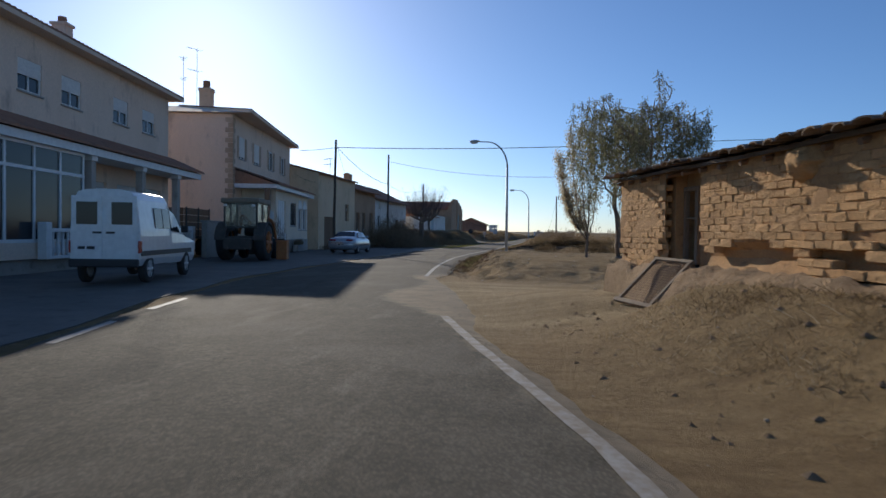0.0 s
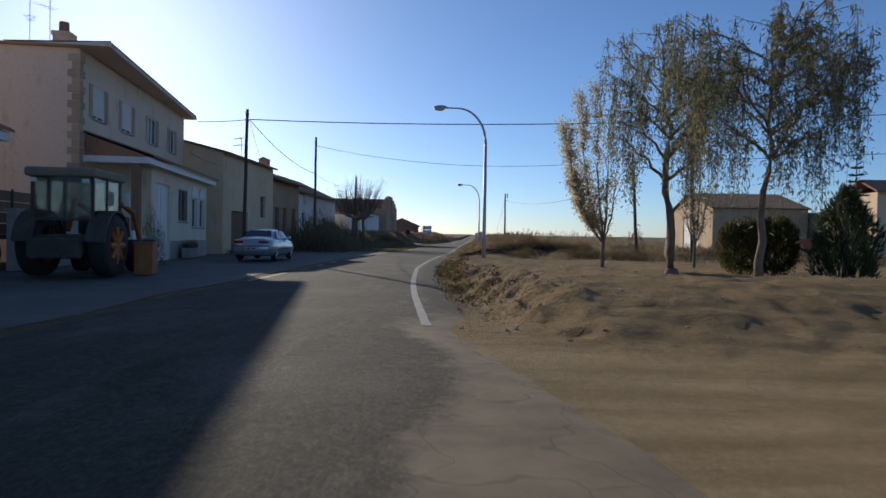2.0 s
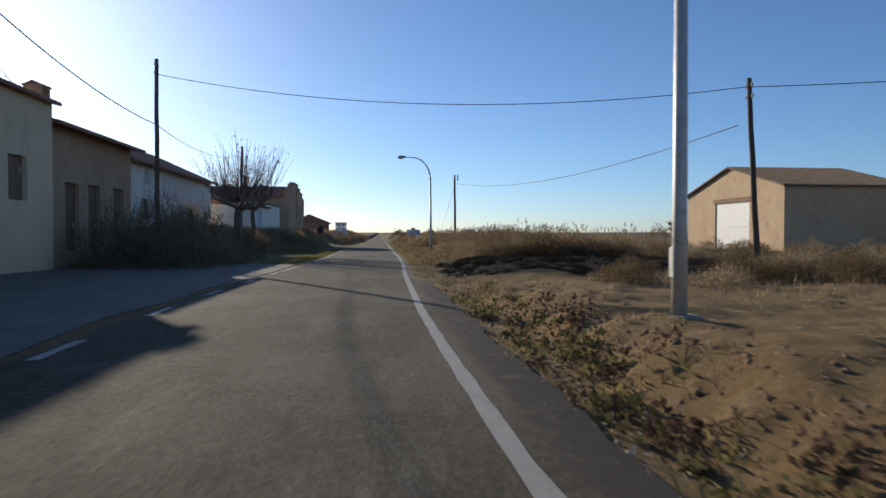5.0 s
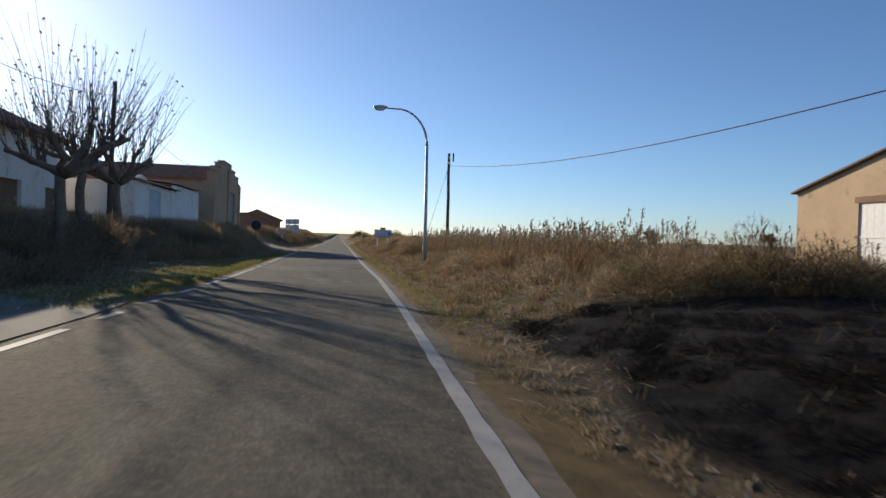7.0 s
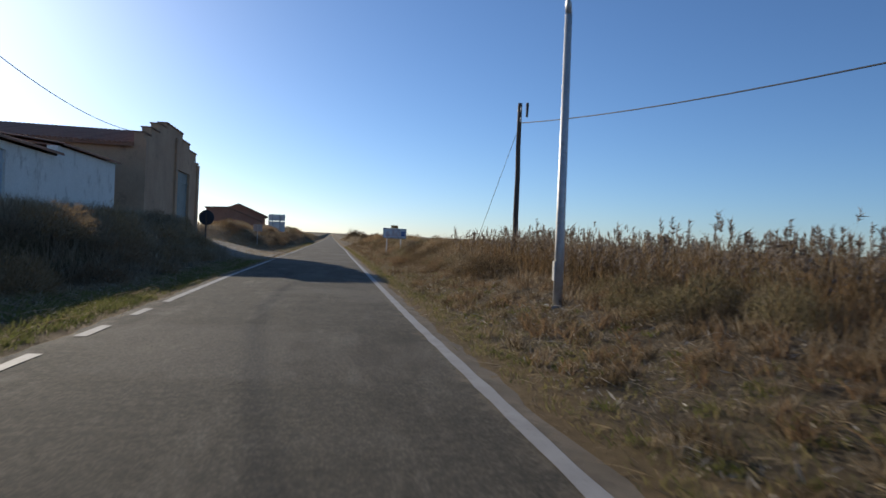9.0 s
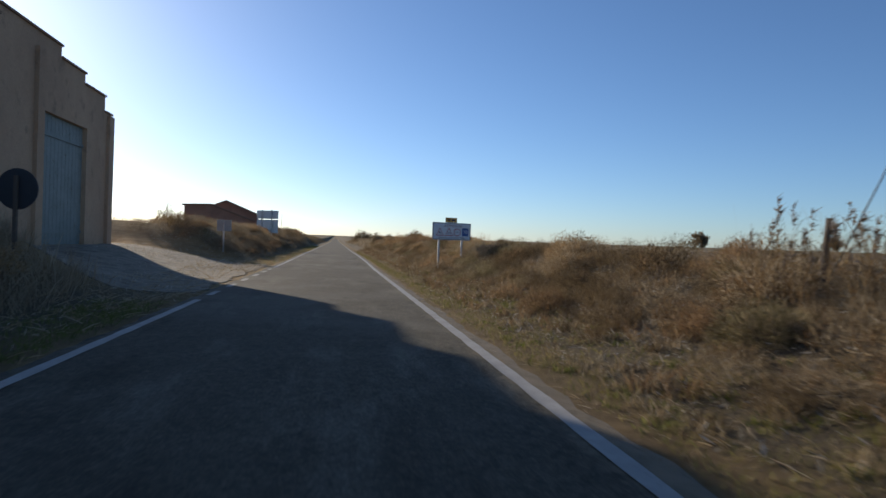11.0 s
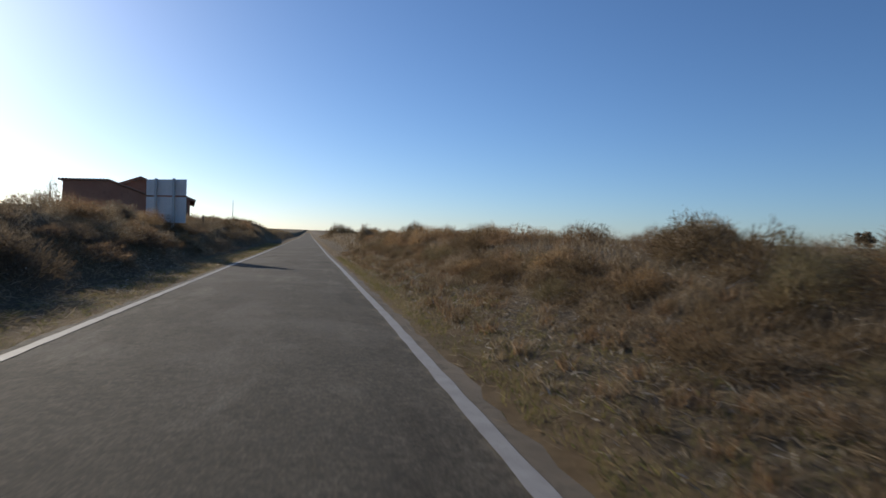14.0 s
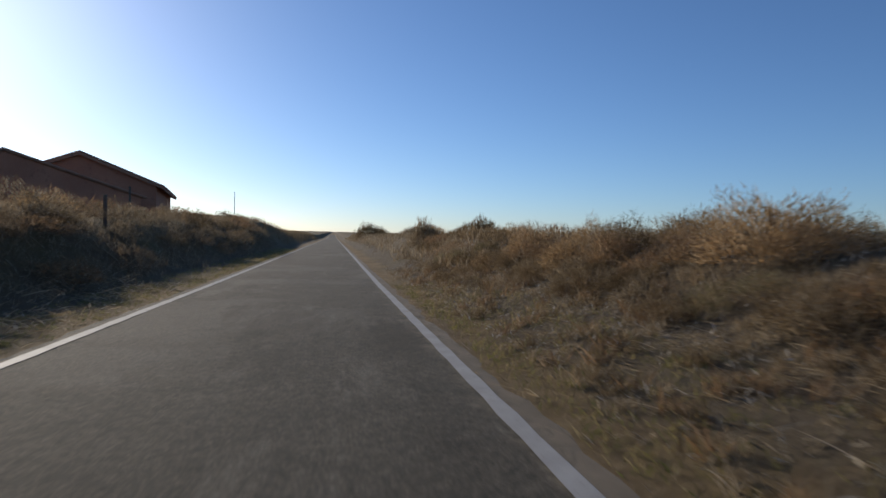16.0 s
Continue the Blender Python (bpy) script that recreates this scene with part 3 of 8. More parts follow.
gx = spread((-14, 16), (-2600, 2600), 0.3, 1.22)
gx = np.unique(np.concatenate([gx, np.arange(1.5, 10.5, 0.15)]))
gy = spread((-10, 150), (-300, 3800), 0.45, 1.09)
gy = np.unique(np.concatenate([gy, np.arange(-3, 60, 0.21), np.arange(150, 430, 1.5)]))
GX, GY = np.meshgrid(gx, gy)
GZ = land(GX, GY)
nx, ny = len(gx), len(gy)
gv = np.stack([GX, GY, GZ], -1).reshape(-1, 3)
idx = np.arange(nx * ny).reshape(ny, nx)
gf = np.stack([idx[:-1, :-1], idx[:-1, 1:], idx[1:, 1:], idx[1:, :-1]], -1).reshape(-1, 4)
ground = mesh_ob("ground", gv.tolist(), gf.tolist(), SOIL, soft=True)
tagged(ground, "dry brown soil with bare dirt, straw and stubble", "ground", kind="structure")
R_, L_ = GX - xr(GY), xl(GY) - GX
dirt = (R_ > -1) * np.maximum(1 - smooth(43, 50, GY + 0.25 * GX), 0) * smooth(-0.3, 0.4, R_) * (1 - 0.75 * smooth(22, 45, R_))
dirt = np.maximum(dirt, (L_ > -1) * (1 - smooth(50, 57, GY)) * 0.6)
dirt = np.maximum(dirt, (L_ > -1) * smooth(93, 98, GY) * (1 - smooth(113, 118, GY)) * 0.9)
edge = (GY > 45) * np.maximum((1 - smooth(0.7, 1.25, R_ + wobble(GX, GY, 2.1, 0.25))) * (R_ > -1), (1 - smooth(0.7, 1.2, L_ + wobble(GX, GY, 2.3, 0.25))) * (L_ > -1))
dirt = np.maximum(dirt, 0.42 * edge)
dirt = np.clip(dirt + wobble(GX, GY, 0.9, 0.18) * (dirt > 0.05), 0, 1)
straw = (1 - edge) * np.clip(smooth(0.3, 0.9, R_) * (1 - smooth(4.5, 7, R_)) * np.maximum(smooth(54, 58, GY), smooth(47, 50, GY) * (1 - smooth(1.0, 1.8, R_))) + smooth(0.4, 0.9, L_) * (1 - smooth(1.8, 2.8, L_)) * smooth(57, 61, GY), 0, 1) * (0.75 + wobble(GX, GY, 1.3, 0.25))
scorch = lambda x, y: smooth(0, 0.5, x - 2.15 + wobble(x, y, 1.6, 0.3)) * smooth(45.2, 46.8, y + 0.55 * np.maximum(5.6 - x, 0) * -1.0 + wobble(x, y, 1.3, 0.4)) * smooth(56.4, 55.4, y - 0.25 * (x - 3) + wobble(x, y, 1.9, 0.4)) * smooth(13.0, 11.0, x)
burnt = scorch(GX, GY)
worn_track = smooth(4.5, 8.0, GY + 0.12 * GX) * (1 - smooth(13.2, 16.5, GY + 0.5 * wobble(GX, GY, 0.7, 1.0))) * (R_ > -1) * (1 - smooth(16, 30, R_))
zone = ground.data.color_attributes.new("zone", "FLOAT_COLOR", "POINT")
zone.data.foreach_set("color", np.stack([dirt, np.clip(straw, 0, 1), burnt, worn_track], -1).astype(np.float32).ravel())

# ---- road ----
ry = np.concatenate([np.arange(-40, 150, 0.4), np.arange(150, 700, 3.0)])
across = np.linspace(0, 1, 25)
rv, rz = [], []
for y in ry:
    a = float(xl(y)) - 0.30 - 0.04 * math.sin(y * 1.9) * math.sin(y * 0.63) - 0.03 * math.sin(y * 6.1)
    b = float(xr(y)) + 0.32 + 0.05 * math.sin(y * 2.3 + 1) * math.sin(y * 0.71) + 0.03 * math.sin(y * 7.3)
    b += 0.38 * float(smooth(15.5, 18, y) * (1 - smooth(46, 50, y)))
    if 5.5 < y < 15.5:
        b += 0.5 * math.sin((y - 5.5) / 10 * math.pi)
    rise = 0.0065 * max(y - 420, 0)
    for s in across:
        x = a + (b - a) * s
        rv.append((x, y, 0.012 * (1 - (2 * s - 1) ** 2) - 0.012 + rise - (0.025 if s in (0.0, 1.0) else 0)))
        dust = (0.75 - 0.5 * float(smooth(16, 19, y) * (1 - smooth(46, 50, y)))) * float(smooth(-0.6, 0.5, x - float(xr(y)))) + 0.35 * float(smooth(0.5, -0.3, x - float(xl(y))))
        track = 0.20 * math.exp(-((s - 0.30) / 0.09) ** 2) + 0.20 * math.exp(-((s - 0.72) / 0.09) ** 2)
        sandy = float(smooth(3.0, 6.0, y) * (1 - smooth(15.0, 18.5, y)))
        dust = max(dust, 0.95 * sandy * float(smooth(-1.1, 0.35, x - float(xr(y)) + 0.5 * math.sin(y * 0.8))))
        worn = 0.75 * float(smooth(0.1, 0.35, x - float(xr(y))) * smooth(15.5, 18, y) * (1 - smooth(44, 50, y)))
        rz.append((min(dust, 1), max(worn, track * (0.6 + 0.4 * math.sin(y * 0.31))), sandy, 1))
k = len(across)
rf = [(i * k + j, i * k + j + 1, (i + 1) * k + j + 1, (i + 1) * k + j) for i in range(len(ry) - 1) for j in range(k - 1)]
road = tagged(mesh_ob("road", rv, rf, ASPHALT, soft=True), "worn grey asphalt road with dusty edges", "road", kind="structure")
zr = road.data.color_attributes.new("zone", "FLOAT_COLOR", "POINT")
zr.data.foreach_set("color", np.array(rz, np.float32).ravel())


def marking(side, y0, y1, width=0.115, paint=PAINT):
    """A painted edge line from y0 to y1."""
    n = max(1, int((y1 - y0) / (0.5 if y0 < 150 else 6)))
    vs = []
    for y in np.linspace(y0, y1, n + 1):
        c = float(side(y))
        w = width / 2 * (1 + 0.12 * math.sin(y * 5.1))
        z = -0.0015 + 0.0065 * max(y - 420, 0)
        vs += [(c - w, y, z), (c + w, y, z)]
    ob = mesh_ob("road_marking", vs, [(2 * i, 2 * i + 1, 2 * i + 3, 2 * i + 2) for i in range(n)], paint)
    return tagged(ob, "worn white painted road edge line", "road marking", "road edge lines", "structure")


for a, b in ((-40, 6.9), (16.3, 690)):
    marking(xr, a, b, 0.14, PAINT_DUSTY if a < 0 else PAINT)
for a, b in ((-3, -1.2), (0.2, 2.0), (3.2, 5.0), (6.4, 8.2), (23.8, 27.6), (29.4, 30.6), (32.4, 33.6), (36, 37.2), (39.5, 40.7), (43, 44.2), (46.5, 47.7), (50, 51.2), (51.8, 55.3), (56.3, 57.1), (58.4, 59.1), (60.4, 61.4), (62.7, 70.6), (71.7, 72.6), (73.7, 74.55), (75.6, 95.4), (96.4, 97.4), (98.7, 99.7), (100.9, 101.9), (103.2, 104.2), (105.4, 106.3), (107.3, 108.2), (109.2, 690)):
    marking(xl, a, b, 0.13)


def slab(name, label, outline, material, zfun, category="pavement"):
    """A paved area with real edges, laid just above the ground."""
    bm = bmesh.new()
    rows = []
    for y, xa, xb in outline:
        rows.append([bm.verts.new((xa + (xb - xa) * s, y, zfun(xa + (xb - xa) * s, y))) for s in np.linspace(0, 1, 12)])
    for r0, r1 in zip(rows, rows[1:]):
        for j in range(11):
            bm.faces.new((r0[j], r0[j + 1], r1[j + 1], r1[j]))
    edge = bmesh.ops.extrude_face_region(bm, geom=list(bm.faces))
    bmesh.ops.translate(bm, verts=[v for v in edge["geom"] if isinstance(v, bmesh.types.BMVert)], vec=(0, 0, -0.1))
    return tagged(part(name, bm, material, None), label, category, kind="structure")


yard_y = np.arange(-6, 57.1, 1.5)
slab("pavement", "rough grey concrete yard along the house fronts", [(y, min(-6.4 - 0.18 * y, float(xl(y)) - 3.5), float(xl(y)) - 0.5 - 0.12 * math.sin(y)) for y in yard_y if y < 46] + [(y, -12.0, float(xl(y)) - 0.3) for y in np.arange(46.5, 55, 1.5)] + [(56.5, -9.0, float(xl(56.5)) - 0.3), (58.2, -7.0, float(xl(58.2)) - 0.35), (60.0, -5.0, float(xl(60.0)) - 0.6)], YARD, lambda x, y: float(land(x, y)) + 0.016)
slab("pavement", "earth-covered concrete access in front of the barn", [(y, -9.2 - 0.9 * max(0, y - 109), -3.3 - 0.09 * math.sin(y * 2.1) - 0.06 * math.sin(y * 7.3)) for y in np.arange(97.0, 112.1, 0.3)], EARTHY, lambda x, y: float(land(x, y)) + 0.022)

# ---- houses along the street ----
STREET = math.degrees(math.atan2(0.984, -0.176))      # heading of the house fronts


def street(c, y):
    """Origin on the front plane 0.984 x + 0.176 y = c; local x runs along the street, local y away from the road."""
    x = (c - 0.176 * y) / 0.984
    return Matrix.Translation((x, y, 0)) @ Matrix.Rotation(radians(STREET), 4, "Z")


rows_of = lambda *rows: rows


def planked(name, rows, material, parent, label=""):
    """A door or gate of separate boards on a thin backing sheet."""
    u0, u1 = min(r[0] for r in rows), max(r[1] for r in rows)
    z0, z1 = min(r[4] for r in rows), max(r[5] for r in rows)
    v = max(r[3] for r in rows)
    d = part(name, boxes((u0 + 0.01, u1 - 0.01, v + 0.001, v + 0.012, z0, z1)), material, parent, label)
    for r in rows:
        part("board", boxes(r), material, d)
    return d


def window(parent, u0, u1, z0, z1, v, shutter=0.0, sill=True, split=1):
    """A window unit in an opening of a wall whose face is at v; shutter: share covered by a roller shutter."""
    w = part("window", boxes((u0, u0 + 0.06, v + 0.05, v + 0.12, z0, z1), (u1 - 0.06, u1, v + 0.05, v + 0.12, z0, z1), (u0 + 0.06, u1 - 0.06, v + 0.05, v + 0.12, z0, z0 + 0.06), (u0 + 0.06, u1 - 0.06, v + 0.05, v + 0.12, z1 - 0.06, z1), *[(u0 + (u1 - u0) * (i + 1) / (split + 1) - 0.03, u0 + (u1 - u0) * (i + 1) / (split + 1) + 0.03, v + 0.05, v + 0.12, z0 + 0.06, z1 - 0.06) for i in range(split)]), WHITE_PAINT, parent)
    part("pane", boxes((u0 + 0.06, u1 - 0.06, v + 0.09, v + 0.10, z0 + 0.06, z1 - 0.06)), GLASS, w)
    if shutter:
        bm = bmesh.new()
        zt, zb = z1, z1 - (z1 - z0) * shutter
        n = max(2, int((zt - zb) / 0.06))
        box(bm, u0 + 0.02, u1 - 0.02, v + 0.035, v + 0.045, zb, zt)
        sh = part("shutter", bm, SHUTTER, w, "pale lowered roller shutter")
        slat = None
        for i in range(n):
            zz = zb + (zt - zb) * i / n + 0.004
            if slat is None:
                slat = part("slat", boxes((u0 + 0.02, u1 - 0.02, v + 0.02, v + 0.034, zz, zz + (zt - zb) / n - 0.008)), SHUTTER, sh)
            else:
                ob = new("slat", slat.data)
                ob.parent = sh
                ob.location = (0, 0, (zt - zb) * i / n)
    if sill:
        part("sill", boxes((u0 - 0.06, u1 + 0.06, v - 0.06, v + 0.06, z0 - 0.06, z0), bevel=0.01), CONCRETE, w)
    return w


def chimney(parent, u, v, z, h, w=0.55, mat=BROWN_BRICK):
    bm = boxes((u - w / 2, u + w / 2, v - w / 2, v + w / 2, z - 1.2, z + h * 0.75), (u - w / 2 - 0.06, u + w / 2 + 0.06, v - w / 2 - 0.06, v + w / 2 + 0.06, z + h * 0.75, z + h * 0.82))
    c = part("chimney", bm, mat, parent)
    bm = bmesh.new()
    tube(bm, [(u, v, z + h * 0.82), (u, v, z + h)], [w * 0.32, w * 0.3], 10)
    part("chimney_pot", bm, ROOF_TILE, c)


def hip_roof(parent, length, depth, z, over=0.55, pitch=0.34, skew=0.0, near=None):
    """A shallow tiled hip roof; near: its overhang at the end nearest the start of the wall."""
    near = over if near is None else near
    bm = bmesh.new()
    mid, zr_ = depth / 2, z + depth / 2 * pitch
    tiles(bm, -near, length + over, -over, z - over * pitch * 0.4, mid, zr_, 0.26)
    bm2 = bmesh.new()
    prism(bm2, [(-over, z - 0.22), (depth + over, z - 0.22), (depth + over, z - 0.06), (mid, zr_ - 0.02), (-over, z - 0.06)], "x", -near, length + over)
    for v in bm2.verts:
        if v.co.z > z + 0.3:
            v.co.x = min(max(v.co.x, depth * 0.42), length - depth * 0.42)
    for v in bm.verts:
        if v.co.z > z + 0.5:
            v.co.x = depth * 0.42 + (length - depth * 0.84) * (v.co.x + near) / (length + near + over)
    for v in [*bm.verts, *bm2.verts]:
        if v.co.y < 0:
            v.co.y -= skew * (1 - 2 * v.co.x / length)
    part("roof", bm2, PLASTER_PINK, parent, "pale soffit and roof slab")
    part("roof_tiles", bm, ROOF_TILE, parent)


# first house: two storeys, glazed porch, two garage doors
def first_house():
    h = thing("house", street(-7.5, 3.0), "two-storey salmon-rendered house with tiled porch and roller shutters", "house")
    y0 = 3.0
    U = lambda y: (y - y0) / 0.984
    wins = [(U(a), U(b), 5.72, 6.75) for a, b in ((5.0, 6.2), (9.5, 10.7), (14.3, 15.5), (16.6, 17.8), (20.1, 21.3), (22.6, 23.8))]
    doors = [(U(16.4), U(19.6), 0.35, 3.2), (U(20.4), U(24.4), 0.35, 3.2)]
    L = U(25.3)
    bm = bmesh.new()
    wall(bm, 0, L, 0, 0.3, 0, 7.75, wins + doors)
    box(bm, 0, 0.3, 0.3, 9, 0, 7.75)
    box(bm, L - 0.3, L, 0.3, 9, 0, 7.75)
    box(bm, 0.3, L - 0.3, 8.7, 9, 0, 7.75)
    part("wall", bm, PLASTER_PINK, h)
    part("floor_slab", boxes((0.3, L - 0.3, 0.3, 8.7, 3.4, 3.6)), DARK, h, "floor slab inside, coloured near-black for interior shade")
    hip_roof(h, L, 9, 7.95, pitch=0.26)
    for i, w in enumerate(wins):
        window(h, *w, 0, (0.5, 0.45, 0.5, 0.5, 0.5, 0.45)[i])
    for d in doors:
        gd = part("garage_door", boxes((d[0], d[1], 0.18, 0.2, d[2], d[3])), GARAGE, h, "pale slatted garage door")
        n = 14
        for i in range(n):
            bm = bmesh.new()
            box(bm, d[0], d[1], 0.12, 0.18, d[2] + (d[3] - d[2]) * i / n + 0.012, d[2] + (d[3] - d[2]) * (i + 1) / n)
            part("slat", bm, GARAGE, gd)
    # porch: floor, pillars, roof on a white fascia
    part("porch_floor", boxes((U(5.0), L + 0.1, -1.25, 0, -0.05, 0.42), bevel=0.02), CONCRETE, h)
    pu0, pu1 = U(5.0), L + 0.35
    part("fascia", boxes((pu0, pu1, -1.5, -1.32, 3.86, 4.12), (pu1 - 0.18, pu1, -1.32, 0, 3.86, 4.12), (pu0, pu1, -1.32, 0, 3.9, 3.98)), WHITE_PAINT, h, "white porch fascia")
    bm = bmesh.new()
    tiles(bm, pu0 - 0.1, pu1 + 0.1, -1.62, 4.16, 0, 4.85, 0.24)
    prism(bm, [(-1.5, 4.12), (0, 4.12), (0, 4.8)], "x", pu0, pu1)
    part("porch_tiles", bm, ROOF_TILE, h)
    for u in (U(16.2), U(19.9), U(23.3)):
        p = part("pillar", boxes((u - 0.14, u + 0.14, -1.36, -1.08, 0.42, 3.86), bevel=0.015), PLASTER_GREY, h)
        part("capital", boxes((u - 0.18, u + 0.18, -1.40, -1.04, 3.7, 3.86)), WHITE_PAINT, p)
    # glazed corner room
    a, b = U(9.2), U(15.6)
    g = part("glazed_porch", boxes(*[(u, u + 0.09, -1.32, -1.23, 0.9, 3.86) for u in np.linspace(a, b, 6)], (a, b + 0.09, -1.33, -1.22, 0.9, 1.0), (a, b + 0.09, -1.33, -1.22, 3.05, 3.15), (a, b + 0.09, -1.33, -1.22, 3.76, 3.86), (b, b + 0.09, -1.22, 0, 0.9, 1.0), (b, b + 0.09, -1.22, 0, 3.05, 3.15)), WHITE_PAINT, h, "white-framed glazed porch room")
    us = np.linspace(a, b, 6)
    for i in range(5):
        part("pane", boxes((us[i] + 0.09, us[i + 1], -1.28, -1.27, 1.0, 3.05)), GLASS, g)
        part("pane", boxes((us[i] + 0.09, us[i + 1], -1.28, -1.27, 3.15, 3.76)), GLASS, g)
    part("parapet", boxes((a, b + 0.09, -1.36, -1.2, 0.42, 0.9)), PLASTER_PINK, h)
    balustrade(h, U(13.2), U(16.0), -1.55, 0.4)
    balustrade(h, U(23.5), U(25.2), -1.2, 0.42)
    for u in (4.0, 9.5):
        chimney(h, u, 3.2, 8.6, 1.6)
    chimney(h, 17.6, 2.2, 8.5, 1.5, 0.55, PLASTER_PINK)
    return h


def balustrade(parent, u0, u1, v, z):
    r = part("balustrade", boxes((u0, u1, v - 0.09, v + 0.09, z + 0.82, z + 0.94), (u0, u1, v - 0.08, v + 0.08, z, z + 0.1), bevel=0.01), WHITE_PAINT, parent, "white precast balustrade")
    n = int((u1 - u0) / 0.24)
    for i in range(n):
        u = u0 + (u1 - u0) * (i + 0.5) / n
        bm = bmesh.new()
        tube(bm, [(u, v, z + 0.1), (u, v, z + 0.25), (u, v, z + 0.42), (u, v, z + 0.62), (u, v, z + 0.82)], [0.04, 0.075, 0.06, 0.035, 0.05], 6, False)
        part("baluster", bm, WHITE_PAINT, r, soft=True)
    for u in (u0, u1):
        part("newel", boxes((u - 0.14, u + 0.14, v - 0.14, v + 0.14, z, z + 1.12), bevel=0.02), WHITE_PAINT, r)


def aerial(parent, u, v, z, h, turn):
    bm = bmesh.new()
    tube(bm, [(u, v, z - 0.6), (u, v, z + h)], [0.022, 0.018], 6)
    a = part("aerial", bm, STEEL, parent)
    bm = bmesh.new()
    c, s = math.cos(turn), math.sin(turn)
    for zz, ln in ((h * 0.98, 0.9), (h * 0.72, 0.7)):
        tube(bm, [(u - c * ln * 0.3, v - s * ln * 0.3, z + zz), (u + c * ln, v + s * ln, z + zz)], [0.012, 0.012], 5)
        for i in range(6):
            q = -0.25 + i * 0.22
            w = 0.32 - 0.03 * i
            tube(bm, [(u + c * q - s * w, v + s * q + c * w, z + zz), (u + c * q + s * w, v + s * q - c * w, z + zz)], [0.008, 0.008], 4)
    part("elements", bm, STEEL, a)


def second_house():
    y0 = 30.6
    h = thing("house", street(-6.0, y0), "two-storey salmon house with brick quoins and an arched-window ground floor", "house")
    U = lambda y: (y - y0) / 0.984
    L = U(44.4)
    wins = [(U(a), U(b), 5.65, 6.95) for a, b in ((31.7, 32.9), (34.7, 36.0), (38.1, 39.4), (41.5, 42.6))]
    bm = bmesh.new()
    wall(bm, 0, L, 0, 0.3, 0, 8.05, wins)
    box(bm, 0, 0.3, 0.3, 9.5, 0, 8.05)
    box(bm, L - 0.3, L, 0.3, 9.5, 0, 8.05)
    box(bm, 0.3, L - 0.3, 9.2, 9.5, 0, 8.05)
    part("wall", bm, PLASTER_PINK, h)
    part("floor_slab", boxes((0.3, L - 0.3, 0.3, 9.2, 3.6, 3.8)), DARK, h, "floor slab inside, coloured near-black for interior shade")
    hip_roof(h, L, 9.5, 8.3, over=0.85, pitch=0.2, skew=0.3, near=0.35)
    for i, w in enumerate(wins):
        window(h, *w, 0, (0.9, 0.9, 0, 0)[i], split=1)
        for a, b in ((w[0] - 0.3, w[0] - 0.004), (w[1] + 0.004, w[1] + 0.3)):
            part("brick_surround", boxes((a, b, -0.03, 0.06, w[2], w[3])), QUOIN, h)
    q = part("quoin", boxes((-0.03, 0.35, -0.03, 0.0, 0.0, 0.3)), QUOIN, h, "tan brick quoins")
    for i in range(26):
        w = 0.42 if i % 2 else 0.26
        part("brick", boxes((-0.034, w, -0.034, w, 0.32 + i * 0.29, 0.32 + i * 0.29 + 0.27), bevel=0.008), QUOIN, q)
    # ground floor brought forward under a tiled lean-to: open porch, then closed rooms
    f = -2.05
    ua, ub, uc = U(30.9), U(32.3), U(41.4)
    holes = [(U(32.75), U(34.75), 0.05, 3.3), (U(36.1), U(37.5), 1.75, 3.3), (U(38.3), U(39.3), 1.5, 3.0), (U(39.8), U(40.8), 1.5, 3.0)]
    bm = bmesh.new()
    wall(bm, ub, uc, f, f + 0.28, 0, 3.9, holes)
    box(bm, uc - 0.28, uc, f + 0.28, 0, 0, 3.9)
    box(bm, ub, ub + 0.28, f + 0.28, 0, 0, 3.9)
    part("front_wall", bm, PLASTER_CREAM, h)
    part("plinth", boxes((U(34.85), uc + 0.03, f - 0.03, f - 0.004, 0, 0.85)), PLASTER_GREY, h)
    planked("door", rows_of((U(32.75), U(34.75), f + 0.08, f + 0.13, 0.05, 3.3), *[(U(32.75) + 0.02 + i * 0.5, U(32.75) + 0.06 + i * 0.5, f + 0.06, f + 0.08, 0.1, 3.25) for i in range(4)]), WHITE_PAINT, h, "tall white metal garage door")
    window(h, *holes[1], f, 0, split=1)
    part("window_grille", boxes(*[(u, u + 0.02, f - 0.03, f - 0.01, 1.78, 3.27) for u in np.linspace(holes[1][0] + 0.05, holes[1][1] - 0.05, 9)], (holes[1][0], holes[1][1], f - 0.035, f - 0.02, 2.2, 2.23), (holes[1][0], holes[1][1], f - 0.035, f - 0.02, 2.8, 2.83)), BLACK_TRIM, h)
    for w in holes[2:]:
        window(h, *w, f, 0, split=0)
        bm = bmesh.new()
        c, r = (w[0] + w[1]) / 2, (w[1] - w[0]) / 2
        prism(bm, [(c + r * 1.15 * math.cos(t), 3.0 + r * 1.15 * math.sin(t)) for t in np.linspace(0, math.pi, 13)], "y", f - 0.05, f - 0.004)
        part("arch", bm, WHITE_PAINT, h, "white arched window head")
        for a, b in ((w[0] - 0.08, w[0] - 0.002), (w[1] + 0.002, w[1] + 0.08)):
            part("surround", boxes((a, b, f - 0.05, f - 0.004, 1.45, 3.0)), WHITE_PAINT, h)
    part("fascia", boxes((U(31.0), uc + 0.25, f - 0.42, f - 0.26, 3.86, 4.1), (U(31.0) - 0.16, U(31.0), f - 0.42, 0, 3.86, 4.1), (U(31.0), uc + 0.25, f - 0.26, 0, 3.9, 3.98), (uc + 0.25, uc + 0.4, f - 0.42, 0, 3.86, 4.1)), WHITE_PAINT, h, "pale porch fascia")
